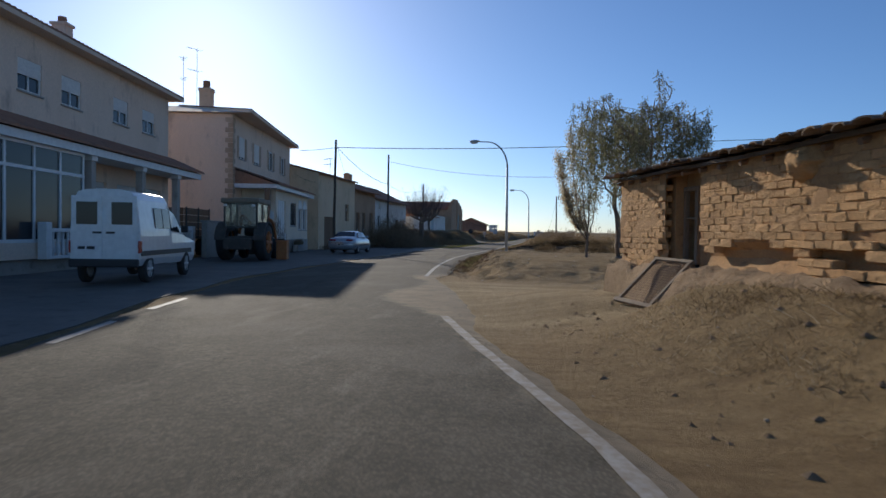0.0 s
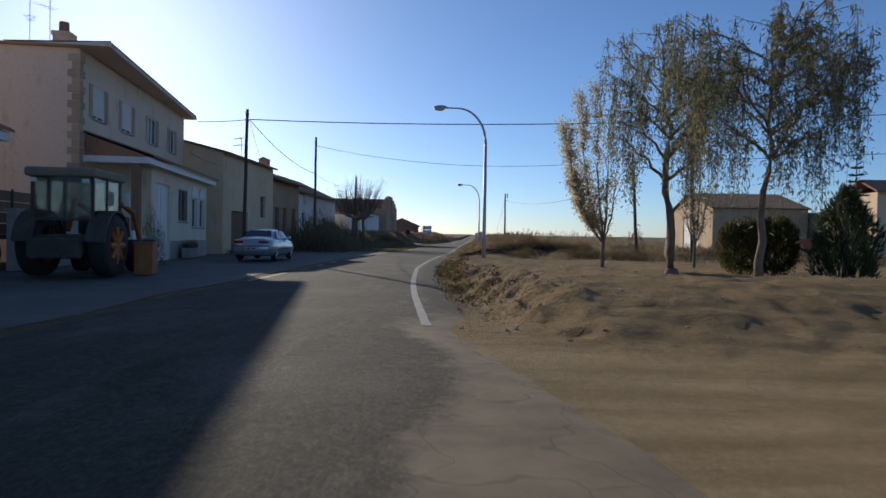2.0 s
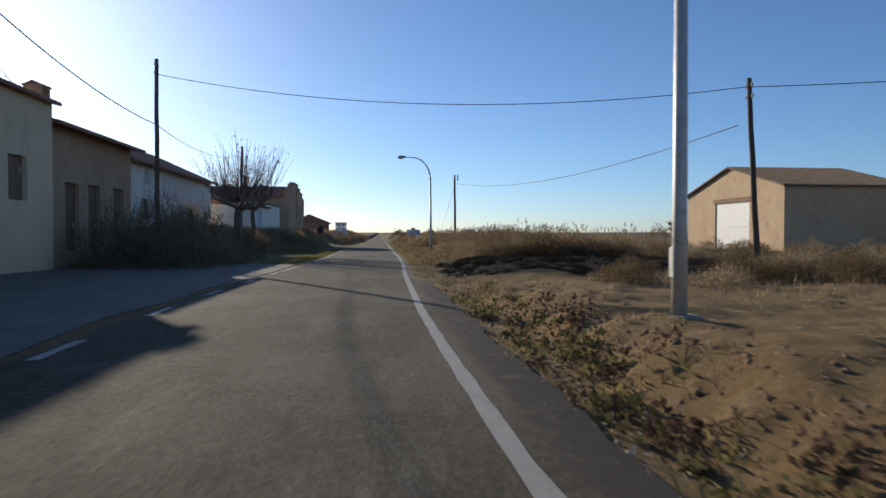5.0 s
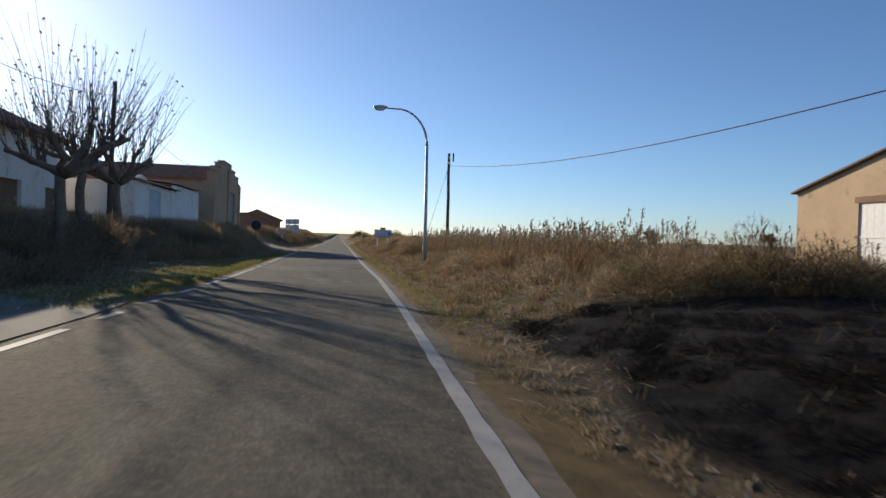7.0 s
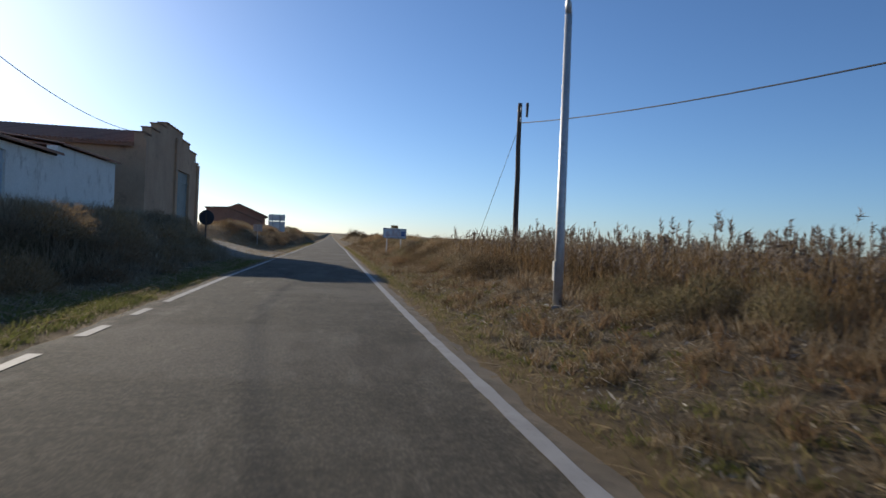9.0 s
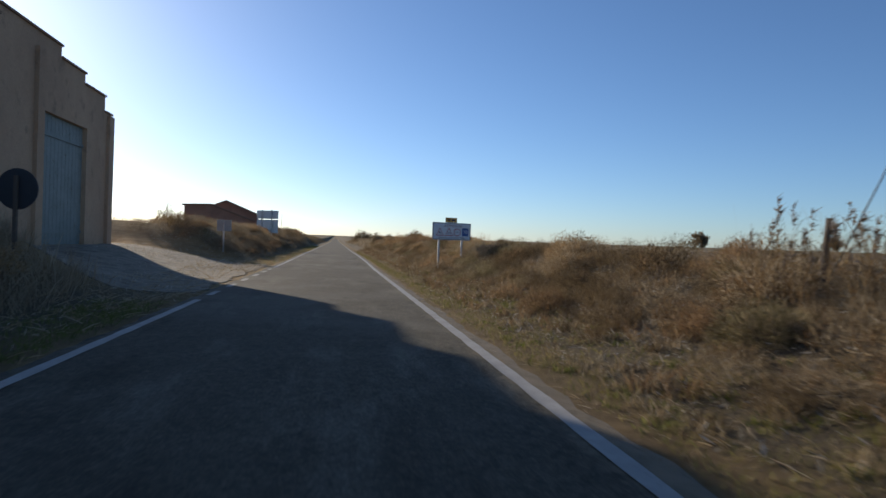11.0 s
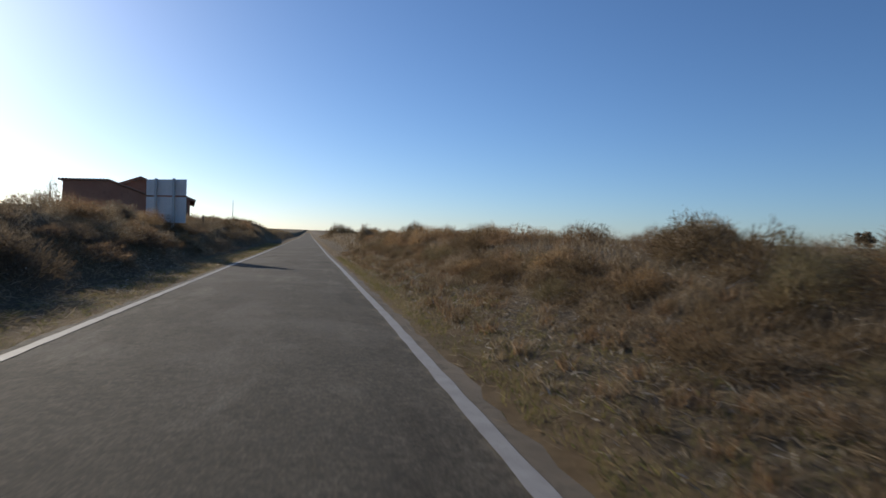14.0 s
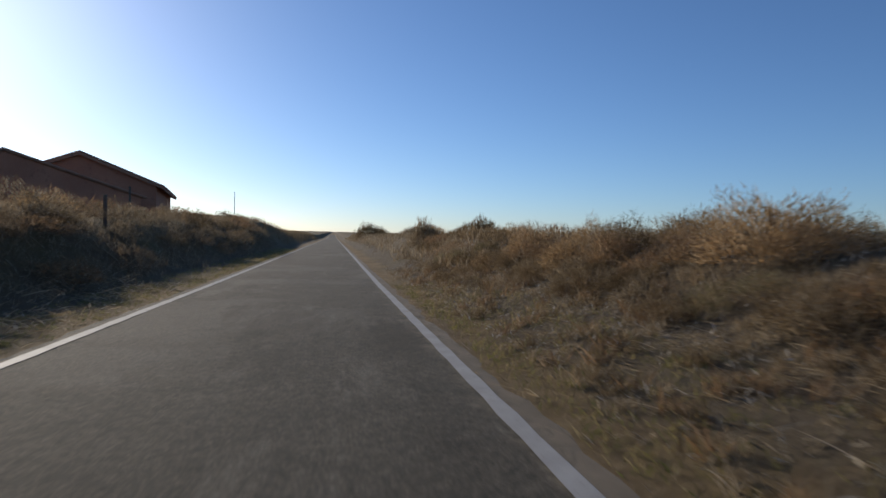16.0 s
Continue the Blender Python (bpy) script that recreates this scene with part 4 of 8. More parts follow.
    bm = bmesh.new()
    tiles(bm, U(30.9), uc + 0.45, f - 0.55, 4.13, 0, 5.0, 0.24)
    prism(bm, [(f - 0.42, 4.1), (0, 4.1), (0, 4.95)], "x", U(31.0), uc + 0.3)
    part("porch_tiles", bm, ROOF_TILE, h)
    part("pillar", boxes((ua, ua + 0.3, f, f + 0.3, 0, 3.86), bevel=0.015), BROWN_BRICK, h)
    balustrade(h, U(28.6), U(32.1), f - 0.5, 0.15)
    chimney(h, 12.9, 6.2, 9.6, 3.3, 0.85, QUOIN)
    chimney(h, 6.8, 1.6, 8.6, 0.9, 0.5)
    aerial(h, 12.9, 8.0, 8.8, 6.0, 0.4)
    aerial(h, 12.9, 6.95, 9.2, 6.2, 2.6)
    return h


def yard_wall():
    """Low wall and balustrade between the two houses."""
    m = street(-5.5, 25.4)
    y = thing("yard_wall", m, "low grey rendered yard wall between the two houses", "wall")
    part("wall", boxes((0, 4.9, 0, 0.25, 0, 1.75), bevel=0.02), PLASTER_GREY, y)
    part("coping", boxes((-0.05, 4.95, -0.05, 0.3, 1.75, 1.85)), CONCRETE, y)
    return y


def stored_trailer():
    """Dark farm trailer kept in the yard behind the wall."""
    t = thing("farm_trailer", street(-6.9, 25.9), "dark rusty farm trailer stored behind the yard wall", "trailer")
    bed = part("bed", boxes((0.0, 3.4, 0.0, 1.7, 0.9, 1.05), bevel=0.02), TRACTOR_GREY, t)
    for k in range(4):
        part("side_board", boxes((0.0, 3.4, -0.04, 0.0, 1.07 + k * 0.36, 1.40 + k * 0.36), bevel=0.008), DOOR_WOOD, bed)
        part("end_board", boxes((-0.05, -0.005, 0.02, 1.68, 1.07 + k * 0.36, 1.40 + k * 0.36), bevel=0.008), DOOR_WOOD, bed)
    for u in (0.1, 1.7, 3.3):
        part("stanchion", boxes((u - 0.04, u + 0.04, -0.09, -0.045, 0.95, 2.55)), TRACTOR_GREY, bed)
    for u in (0.8, 2.6):
        for v in (0.15, 1.55):
            bm = bmesh.new()
            tube(bm, [(u, v - 0.13, 0.45), (u, v + 0.13, 0.45)], [0.45, 0.45], 16)
            part("wheel", bm, RUBBER, t)


first_house()
second_house()
yard_wall()


def row_house(y0, y1, x, z0, z1, mat, label, holes, fillings, depth=8.0, over=0.45, rise=1.6):
    """A low street house with its front along x, facing the road."""
    h = thing("house", Matrix.Translation((x, y0, z0)) @ Matrix.Rotation(radians(90), 4, "Z"), label, "house", "low row houses")
    L, H = y1 - y0, z1 - z0
    hs = [(a - y0, b - y0, c - z0, d - z0) for a, b, c, d in holes]
    bm = bmesh.new()
    wall(bm, 0, L, 0, 0.4, -0.6, H, hs)
    box(bm, 0, 0.4, 0.4, depth, -0.6, H)
    box(bm, L - 0.4, L, 0.4, depth, -0.6, H)
    box(bm, 0.4, L - 0.4, depth - 0.4, depth, -0.6, H)
    for u in (0, L - 0.4):
        prism(bm, [(0, H), (depth, H), (depth / 2, H + rise)], "x", u, u + 0.4)
    part("wall", bm, mat, h)
    bm = bmesh.new()
    k = rise / (depth / 2)
    tiles(bm, -0.1, L + 0.1, -over, H - over * k + 0.06, depth / 2, H + rise + 0.06, 0.26)
    prism(bm, [(-over, H - over * k), (depth / 2, H + rise), (depth + over, H - over * k), (depth + over, H - over * k + 0.08), (depth / 2, H + rise + 0.08), (-over, H - over * k + 0.05)], "x", -0.1, L + 0.1)
    part("roof", bm, ROOF_TILE, h)
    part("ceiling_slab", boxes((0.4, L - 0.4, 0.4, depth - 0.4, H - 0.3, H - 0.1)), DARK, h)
    for (a, b, c, d), what in zip(hs, fillings):
        if what == "window":
            window(h, a, b, c, d, 0.08, 0, split=1)
        elif what == "shuttered":
            window(h, a, b, c, d, 0.08, 0.9)
        else:
            m = {"garage": GARAGE, "wood": DOOR_WOOD, "blue": DOOR_BLUE}[what]
            n = max(2, int((b - a) / 0.28))
            door = planked("door", rows_of(*[(a + (b - a) * i / n + 0.005, a + (b - a) * (i + 1) / n - 0.005, 0.16, 0.21, c, d) for i in range(n)]), m, h)
            part("handle", boxes((b - 0.2, b - 0.16, 0.12, 0.16, c + 0.95, c + 1.15)), STEEL, door)
    return h


ra = row_house(44.6, 54.0, -11.7, 0.0, 6.05, PLASTER_OCHRE, "low ochre-rendered house with a wide brown gate", [(45.95, 48.8, 0.0, 2.65), (51.2, 52.3, 2.4, 3.9)], ["wood", "wood"], over=0.3, rise=1.0)
aerial(ra, 8.2, 2.0, 6.3, 1.9, 1.0)
rb = row_house(54.1, 62.4, -12.1, 0.2, 5.5, BRICKWORK, "low brown brick house with tall dark doors and a deep eave", [(55.75, 56.9, 0.6, 3.35), (57.75, 58.9, 0.6, 3.4), (60.3, 61.5, 0.8, 3.45)], ["wood", "wood", "wood"], over=0.7, rise=0.9)


def vented_chimney(parent, u, v, z, h, w):
    """A square stack with smoke openings through its head and a shallow cap."""
    a, b = w / 2, w / 2 - 0.14
    top = z + h
    bm = boxes((u - a, u + a, v - a, v + a, z - 0.6, top - 0.42), (u - a, u - b, v - a, v + a, top - 0.42, top - 0.1), (u + b, u + a, v - a, v + a, top - 0.42, top - 0.1), (u - a - 0.04, u + a + 0.04, v - a - 0.04, v + a + 0.04, top - 0.1, top - 0.03))
    c = part("chimney", bm, BRICKWORK, parent)
    bm = bmesh.new()
    prism(bm, [(v - a, top - 0.03), (v + a, top - 0.03), (v, top + 0.12)], "x", u - a, u + a)
    part("chimney_cap", bm, ROOF_TILE, c)


vented_chimney(rb, 0.85, 0.6, 5.4, 1.35, 0.64)
row_house(62.5, 79.2, -12.6, 1.2, 5.3, PLASTER_WHITE, "low whitewashed house with dark doors", [(65.2, 66.5, 2.1, 3.35), (65.7, 66.3, 4.1, 4.95), (73.4, 75.2, 1.3, 3.1), (77.3, 78.6, 1.3, 3.0)], ["window", "window", "wood", "wood"], over=0.6, rise=1.8)


def white_barn():
    """Long whitewashed outbuilding with a falling roofline and a blue metal door."""
    h = thing("outbuilding", Matrix.Translation((-9.9, 80.6, 1.35)) @ Matrix.Rotation(radians(90), 4, "Z"), "whitewashed low outbuilding with a faded blue metal door", "outbuilding")
    bm = bmesh.new()
    wall(bm, 0, 8.2, 0, 0.35, -0.5, 2.35, [(2.4, 4.6, 0.0, 2.1)])
    wall(bm, 8.2, 14.4, 0.0, 0.35, -0.5, 2.75, [])
    box(bm, 0, 0.35, 0.35, 5, -0.5, 2.35)
    box(bm, 14.05, 14.4, 0.35, 5, -0.5, 2.75)
    box(bm, 0.35, 14.05, 4.65, 5, -0.5, 2.75)
    prism(bm, [(0, 2.35), (3.0, 2.35), (1.2, 2.75)], "y", 0, 0.35)
    part("wall", bm, PLASTER_WHITE, h)
    n = 8
    planked("door", rows_of(*[(2.4 + 2.2 * i / n + 0.006, 2.4 + 2.2 * (i + 1) / n - 0.006, 0.08, 0.13, 0.0, 2.1) for i in range(n)], (2.4, 4.6, 0.05, 0.08, 0.3, 0.4), (2.4, 4.6, 0.05, 0.08, 1.7, 1.8)), DOOR_BLUE, h, "faded blue corrugated door")
    bm = bmesh.new()
    tiles(bm, -0.1, 8.2, -0.25, 2.4, 5.2, 3.1, 0.24)
    tiles(bm, 8.2, 14.5, -0.2, 2.8, 5.2, 3.4, 0.24)
    prism(bm, [(0, 2.36), (5, 2.36), (5, 3.0)], "x", 0, 8.2)
    prism(bm, [(0, 2.76), (5, 2.76), (5, 3.3)], "x", 8.2, 14.4)
    part("roof", bm, ROOF_TILE, h)
    part("inside", boxes((0.4, 14.0, 0.4, 4.6, -0.3, -0.2)), DARK, h)
    return h


white_barn()


def brick_barn():
    """Brick barn whose road-side gable is a stepped parapet."""
    x, y0, y1 = -9.4, 97.4, 110.25
    h = thing("barn", Matrix.Translation((x, y0, 0.6)) @ Matrix.Rotation(radians(90), 4, "Z"), "weathered brick barn with stepped gable and tall grey-green metal door", "barn")
    L, H = y1 - y0, 4.9
    bm = bmesh.new()
    wall(bm, 0, L, 0, 0.45, -0.8, H, [(7.0, 10.4, 0.0, 4.3)])
    steps = [(0.0, 1.2, 0.48), (1.2, 2.8, 0.92), (2.8, 4.2, 1.40), (4.2, 8.1, 1.68), (8.1, 10.1, 1.30), (10.1, 12.1, 0.92), (12.1, L, 0.33)]
    for a, b, s in steps:
        box(bm, a, b, 0, 0.45, H, H + s)
    box(bm, 0, 0.45, 0.45, 22, -0.8, H - 0.2)
    box(bm, L - 0.45, L, 0.45, 22, -0.8, H - 0.2)
    box(bm, 0.45, L - 0.45, 21.55, 22, -0.8, H + 0.4)
    part("wall", bm, BRICKWORK, h)
    for a, b, s in steps:
        part("coping", boxes((a - 0.03, b + 0.03, -0.06, 0.51, H + s, H + s + 0.07)), BROWN_BRICK, h)
    for u0, u1, top in ((0, 0.5, 0.2), (L - 0.5, L, 0.25), (6.3, 6.75, 1.2)):
        part("pilaster", boxes((u0, u1, -0.12, -0.003, -0.6, H + top)), BRICKWORK, h)
    n = 12
    planked("door", rows_of(*[(7.0 + 3.4 * i / n + 0.008, 7.0 + 3.4 * (i + 1) / n - 0.008, 0.15, 0.2, 0.0, 4.3) for i in range(n)], (7.0, 10.4, 0.11, 0.15, 0.5, 0.62), (7.0, 10.4, 0.11, 0.15, 3.6, 3.72)), BARN_DOOR, h, "tall dull grey-green sheet-metal door")
    bm = bmesh.new()
    prism(bm, [(-0.3, H - 0.25), (L / 2, H + 1.25), (L + 0.3, H - 0.25), (L + 0.3, H - 0.1), (L / 2, H + 1.4), (-0.3, H - 0.1)], "y", 0.45, 22.2)
    roof = part("roof", bm, ROOF_TILE, h)
    bm = bmesh.new()
    tube(bm, [(-0.35, 0.5, H - 0.1), (L / 2, 0.5, H + 1.42)], [0.07, 0.07], 5)
    row = part("roof_roll", bm, ROOF_TILE, roof)
    for i in range(1, 90):
        ob = new("roof_roll", row.data)
        ob.parent = roof
        ob.location = (0, i * 0.24, 0)
    part("inside", boxes((0.5, L - 0.5, 0.5, 21.5, -0.3, -0.2)), DARK, h)
    p = part("flue", boxes((-0.5, -0.02, 8.0, 8.45, -0.5, 5.75)), PLASTER_WHITE, h, "whitewashed flue")
    part("cowl", boxes((-0.6, 0.06, 7.9, 8.55, 5.95, 6.05), (-0.45, -0.38, 8.05, 8.12, 5.75, 5.95), (-0.14, -0.07, 8.33, 8.4, 5.75, 5.95)), ROOF_TILE, p)
    return h


brick_barn()


def red_house():
    """Red-brick farm building with a shallow gable."""
    h = thing("farm_building", Matrix.Translation((-11.7, 179.3, 1.0)) @ Matrix.Rotation(radians(190), 4, "Z"), "red brick farm building with a shallow tiled gable", "farm building", "red brick farm")
    bm = bmesh.new()
    wall(bm, 0, 9.1, -0.35, 0, -1.5, 3.25, [(6.2, 7.4, 0.9, 2.1)])
    prism(bm, [(0, 3.25), (9.1, 3.25), (4.55, 5.05)], "y", -0.35, 0)
    box(bm, 0, 0.35, -14, -0.35, -1.5, 3.25)
    box(bm, 8.75, 9.1, -14, -0.35, -1.5, 3.25)
    box(bm, 0.35, 8.75, -14, -13.65, -1.5, 3.25)
    part("wall", bm, RED_BRICK, h)
    bm = bmesh.new()
    prism(bm, [(-0.45, 3.06), (4.55, 5.05), (9.55, 3.06), (9.55, 3.2), (4.55, 5.22), (-0.45, 3.2)], "y", -14.3, 0.3)
    roof = part("roof", bm, ROOF_TILE, h)
    for eave_u in (-0.5, 9.6):
        bm = bmesh.new()
        tube(bm, [(eave_u, 0.25, 3.22), (4.55, 0.25, 5.26)], [0.08, 0.08], 5)
        row = part("roof_roll", bm, ROOF_TILE, roof)
        for i in range(1, 48):
            ob = new("roof_roll", row.data)
            ob.parent = roof
            ob.location = (0, -i * 0.3, 0)
    part("window", boxes((6.2, 7.4, -0.22, -0.18, 0.9, 2.1)), GLASS, h)
    # lower wing in front: one roof slope falling towards the road from a high back wall
    a, b, c = Vector((-16.7, 170.1, 5.15)), Vector((-19.7, 168.7, 4.95)), Vector((-12.2, 177.6, 3.35))
    d = c + (b - a)
    w = thing("farm_building", Matrix.Identity(4), "low red brick wing with a single tiled roof slope", "farm building", "red brick farm")
    bm = bmesh.new()
    top = [bm.verts.new(p) for p in (a, b, d, c)]
    low = [bm.verts.new((p.x, p.y, 0.3)) for p in (a, b, d, c)]
    for i in range(4):
        bm.faces.new((top[i], top[(i + 1) % 4], low[(i + 1) % 4], low[i]))
    bm.faces.new(top)
    bm.faces.new(low[::-1])
    part("wall", bm, RED_BRICK, w)
    up = (a - c).normalized() * 0.25
    for i in range(15):
        o = (b - a) * (i / 14 * 1.06 - 0.03)
        bm = bmesh.new()
        tube(bm, [a + o + up + Vector((0, 0, 0.07)), c + o - up + Vector((0, 0, 0.07))], [0.1, 0.1], 6)
        part("roof_roll", bm, ROOF_TILE, w)


red_house()


def shed():
    """Blockwork shed with a white metal door in its gable and a dark sheet roof."""
    h = thing("shed", Matrix.Translation((24.9, 78.2, 0.35)) @ Matrix.Rotation(math.atan2(-9.3, 0.0), 4, "Z"), "tan blockwork shed with a white metal gate in the gable", "shed")
    bm = bmesh.new()
    L, H = 12.2, 4.05
    wall(bm, 0, L, 0, 0.25, -0.6, H, [(4.15, 8.5, 0.0, 3.3)])
    prism(bm, [(0, H), (L, H), (L / 2, H + 1.65)], "y", 0, 0.25)
    box(bm, 0, 0.25, 0.25, 8.4, -0.6, H)
    box(bm, L - 0.25, L, 0.25, 8.4, -0.6, H)
    box(bm, 0.25, L - 0.25, 8.15, 8.4, -0.6, H)
    part("wall", bm, BLOCKWORK, h)
    part("lintel", boxes((3.95, 8.7, -0.04, -0.004, 3.3, 3.6)), BROWN_BRICK, h)
    n = 10
    planked("door", rows_of(*[(4.15 + 4.35 * i / n + 0.006, 4.15 + 4.35 * (i + 1) / n - 0.006, 0.08, 0.13, 0.0, 3.3) for i in range(n)], (4.15, 8.5, 0.05, 0.08, 1.6, 1.7)), WHITE_PAINT, h, "white sheet-metal gate")
    bm = bmesh.new()
    prism(bm, [(-0.25, H - 0.05), (L / 2, H + 1.68), (L + 0.25, H - 0.05), (L + 0.25, H + 0.05), (L / 2, H + 1.78), (-0.25, H + 0.05)], "y", -0.25, 8.6)
    roof = part("roof", bm, THATCH, h, "dark corrugated roof")
    bm = bmesh.new()
    tube(bm, [(L + 0.27, -0.2, H + 0.05), (L / 2, -0.2, H + 1.78)], [0.05, 0.05], 5)
    ridge = part("corrugation", bm, THATCH, roof)
    for i in range(1, 29):
        ob = new("corrugation", ridge.data)
        ob.parent = roof
        ob.location = (0, i * 0.3, 0)
    part("inside", boxes((0.3, L - 0.3, 0.3, 8.1, -0.2, -0.1)), DARK, h)
    return h


shed()


def side_shed():
    """Lower walls, a sliding metal door and a parked red trailer beyond the shed."""
    h = thing("outbuilding", Matrix.Translation((33.5, 64.5, 0.3)), "blockwork outbuilding with a pale sliding door", "outbuilding")
    bm = bmesh.new()
    wall(bm, 0, 14, 0, 0.3, -0.6, 3.6, [(3.2, 8.0, 0, 2.9)])
    box(bm, 0, 0.3, 0.3, 8, -0.6, 3.6)
    box(bm, 13.7, 14, 0.3, 8, -0.6, 3.6)
    box(bm, 0.3, 13.7, 7.7, 8, -0.6, 3.6)
    part("wall", bm, BLOCKWORK, h)
    part("roof", boxes((-0.2, 14.2, -0.3, 8.2, 3.6, 3.8)), CONCRETE, h)
    planked("door", rows_of(*[(3.2 + 0.4 * i + 0.01, 3.6 + 0.4 * i - 0.01, 0.1, 0.15, 0, 2.9) for i in range(12)]), DOOR_BLUE, h, "pale sliding metal door")
    part("inside", boxes((0.3, 13.7, 0.3, 7.7, -0.2, -0.1)), DARK, h)
    g = thing("farmhouse", Matrix.Translation((35.0, 59.0, 0.3)), "tan rendered farmhouse with a tiled roof", "house")
    bm = boxes((0, 9, 0, 0.3, -0.6, 5.2), (0, 0.3, 0.3, 4, -0.6, 5.2), (8.7, 9, 0.3, 4, -0.6, 5.2), (0.3, 8.7, 3.7, 4, -0.6, 5.2))
    part("wall", bm, PLASTER_OCHRE, g)
    bm = bmesh.new()
    prism(bm, [(-0.4, 5.15), (2.0, 6.2), (4.4, 5.15), (4.4, 5.3), (2.0, 6.35), (-0.4, 5.3)], "x", -0.3, 9.3)
    part("roof", bm, ROOF_TILE, g)
    t = thing("trailer", Matrix.Translation((25.6, 51.6, float(land(25.6, 51.6)))), "small red farm trailer parked on the dirt", "trailer")
    part("body", boxes((-0.9, 0.9, -0.6, 0.6, 0.55, 1.25), bevel=0.04), TRACTOR_RED, t)
    for sx in (-0.45, 0.45):
        for sy in (-0.62, 0.62):
            bm = bmesh.new()
            tube(bm, [(sx, sy - 0.1, 0.32), (sx, sy + 0.1, 0.32)], [0.32, 0.32], 14)
            part("wheel", bm, RUBBER, t)


side_shed()


def adobe_hut():
    """Crumbling adobe hut: bricks laid in courses over a mud core, old curved tiles on the eave."""
    m = Matrix.Translation((7.78, 9.4, 0.62)) @ Matrix.Rotation(math.atan2(-0.96, 0.28), 4, "Z")
    h = thing("hut", m, "crumbling adobe hut with dark doorway and old tiled roof", "hut")
    L, D = 8.0, 4.2
    r = random.Random(5)
    eave = lambda u: 1.70 - 0.004 * u
    bm = bmesh.new()
    n = 60
    # mud core, hollowed out along its foot, with the deep door recess left open
    prof = [(-0.9, 0.02), (0.0, 0.02), (0.15, 0.03), (0.3, 0.13), (0.45, 0.21), (0.56, 0.18), (0.66, 0.05), (0.9, 0.02), (1.3, 0.02), (1.95, 0.02)]
    for u0, u1 in ((0.03, 1.85), (2.97, L)):
        k = int((u1 - u0) / 0.12)
        grid = []
        for i in range(k + 1):
            u = u0 + (u1 - u0) * i / k
            row = []
            for z, v in prof:
                d = (v - 0.02) * (1.0 if u > 2.9 else 0.45) - 0.002 + 0.03 * noise.noise(Vector((u * 2.1, z * 3.1, 1.7))) + 0.012 * noise.noise(Vector((u * 9, z * 9, 4)))
                row.append(bm.verts.new((u, d + 0.005, min(z, eave(u) + 0.1) + (0.05 * noise.noise(Vector((u * 1.4, z, 8))) if 0.2 < z < 0.8 else 0))))
            grid.append(row)
        for i in range(k):
            for j in range(len(prof) - 1):
                bm.faces.new((grid[i][j], grid[i + 1][j], grid[i + 1][j + 1], grid[i][j + 1]))
    box(bm, 0.03, 1.85, 0.19, 0.55, -0.9, 1.8)
    box(bm, 2.97, L, 0.24, 0.55, -0.9, 1.88)
    box(bm, 0.03, 0.5, 0.55, D, -0.9, 2.0)
    box(bm, L - 0.5, L, 0.55, D, -0.9, 2.2)
    box(bm, 0.5, L - 0.5, D - 0.4, D, -0.9, 2.3)
    wcore = part("wall", bm, MUD, h, "eroded mud wall")
    part("recess_wall", boxes((1.85, 2.97, 0.38, 0.52, 1.50, 1.85), (2.3, 2.97, 0.38, 0.52, -0.3, 1.5)), MUD, h)
    # near-black sheet closing the opening, standing in for the shade inside
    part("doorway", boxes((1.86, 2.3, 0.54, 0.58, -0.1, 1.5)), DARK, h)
    part("door_frame", boxes((1.86, 1.91, 0.32, 0.40, 0.28, 1.45), (2.22, 2.31, 0.32, 0.40, 0.28, 1.45), (1.86, 2.36, 0.31, 0.40, 1.45, 1.52), (1.91, 2.22, 0.34, 0.38, 1.0, 1.03), bevel=0.006), STONE_WOOD, h, "weathered grey timber frame")
    # bench of washed-down mud along the foot
    bm = bmesh.new()
    nu, nv = 74, 9
    g = []
    for i in range(nu + 1):
        u = -0.35 + (L + 0.7) * i / nu
        wide = 0.2 + 0.6 * min(1, max(0, (u - 0.6) / 2.2))
        row = []
        for j in range(nv + 1):
            s = j / nv
            v = 0.3 - s * (wide + 0.3)
            k = max(0.0, (s * (wide + 0.3) - 0.42) / max(wide - 0.12, 0.05))
            z = 0.22 + 0.012 * u - 0.9 * k ** 1.3 * (0.8 if u > 1.5 else 1.0) + 0.09 * noise.noise(Vector((u * 1.7, v * 3, 0))) + 0.07 * noise.noise(Vector((u * 5, v * 5, 3)))
            row.append(bm.verts.new((u, v, z)))
        g.append(row)
    for i in range(nu):
        for j in range(nv):
            bm.faces.new((g[i][j], g[i][j + 1], g[i + 1][j + 1], g[i + 1][j]))
    part("mud_bench", bm, MUD_PALE, h, "washed-down mud heaped along the wall foot", soft=True)
    # earth roof behind the tiled eave
    bm = bmesh.new()
    nu, nv = 40, 10
    g = [[None] * (nv + 1) for _ in range(nu + 1)]
    for i in range(nu + 1):
        for j in range(nv + 1):
            u = -0.1 + (L + 0.5) * i / nu
            v = -0.13 + (D + 0.4) * j / nv
            s = 0.03 * noise.noise(Vector((u * 1.5, v * 1.5, 0)))
            g[i][j] = bm.verts.new((u, v, eave(u) + 0.06 + s + 0.15 * min(v + 0.3, 4.4 - v)))
    for i in range(nu):
        for j in range(nv):
            bm.faces.new((g[i][j], g[i + 1][j], g[i + 1][j + 1], g[i][j + 1]))
    ex = bmesh.ops.extrude_face_region(bm, geom=list(bm.faces))
    bmesh.ops.translate(bm, verts=[v for v in ex["geom"] if isinstance(v, bmesh.types.BMVert)], vec=(0, 0, -0.05))
    part("roof", bm, THATCH, h, "dark earth and reed roof")
    b2 = bmesh.new()
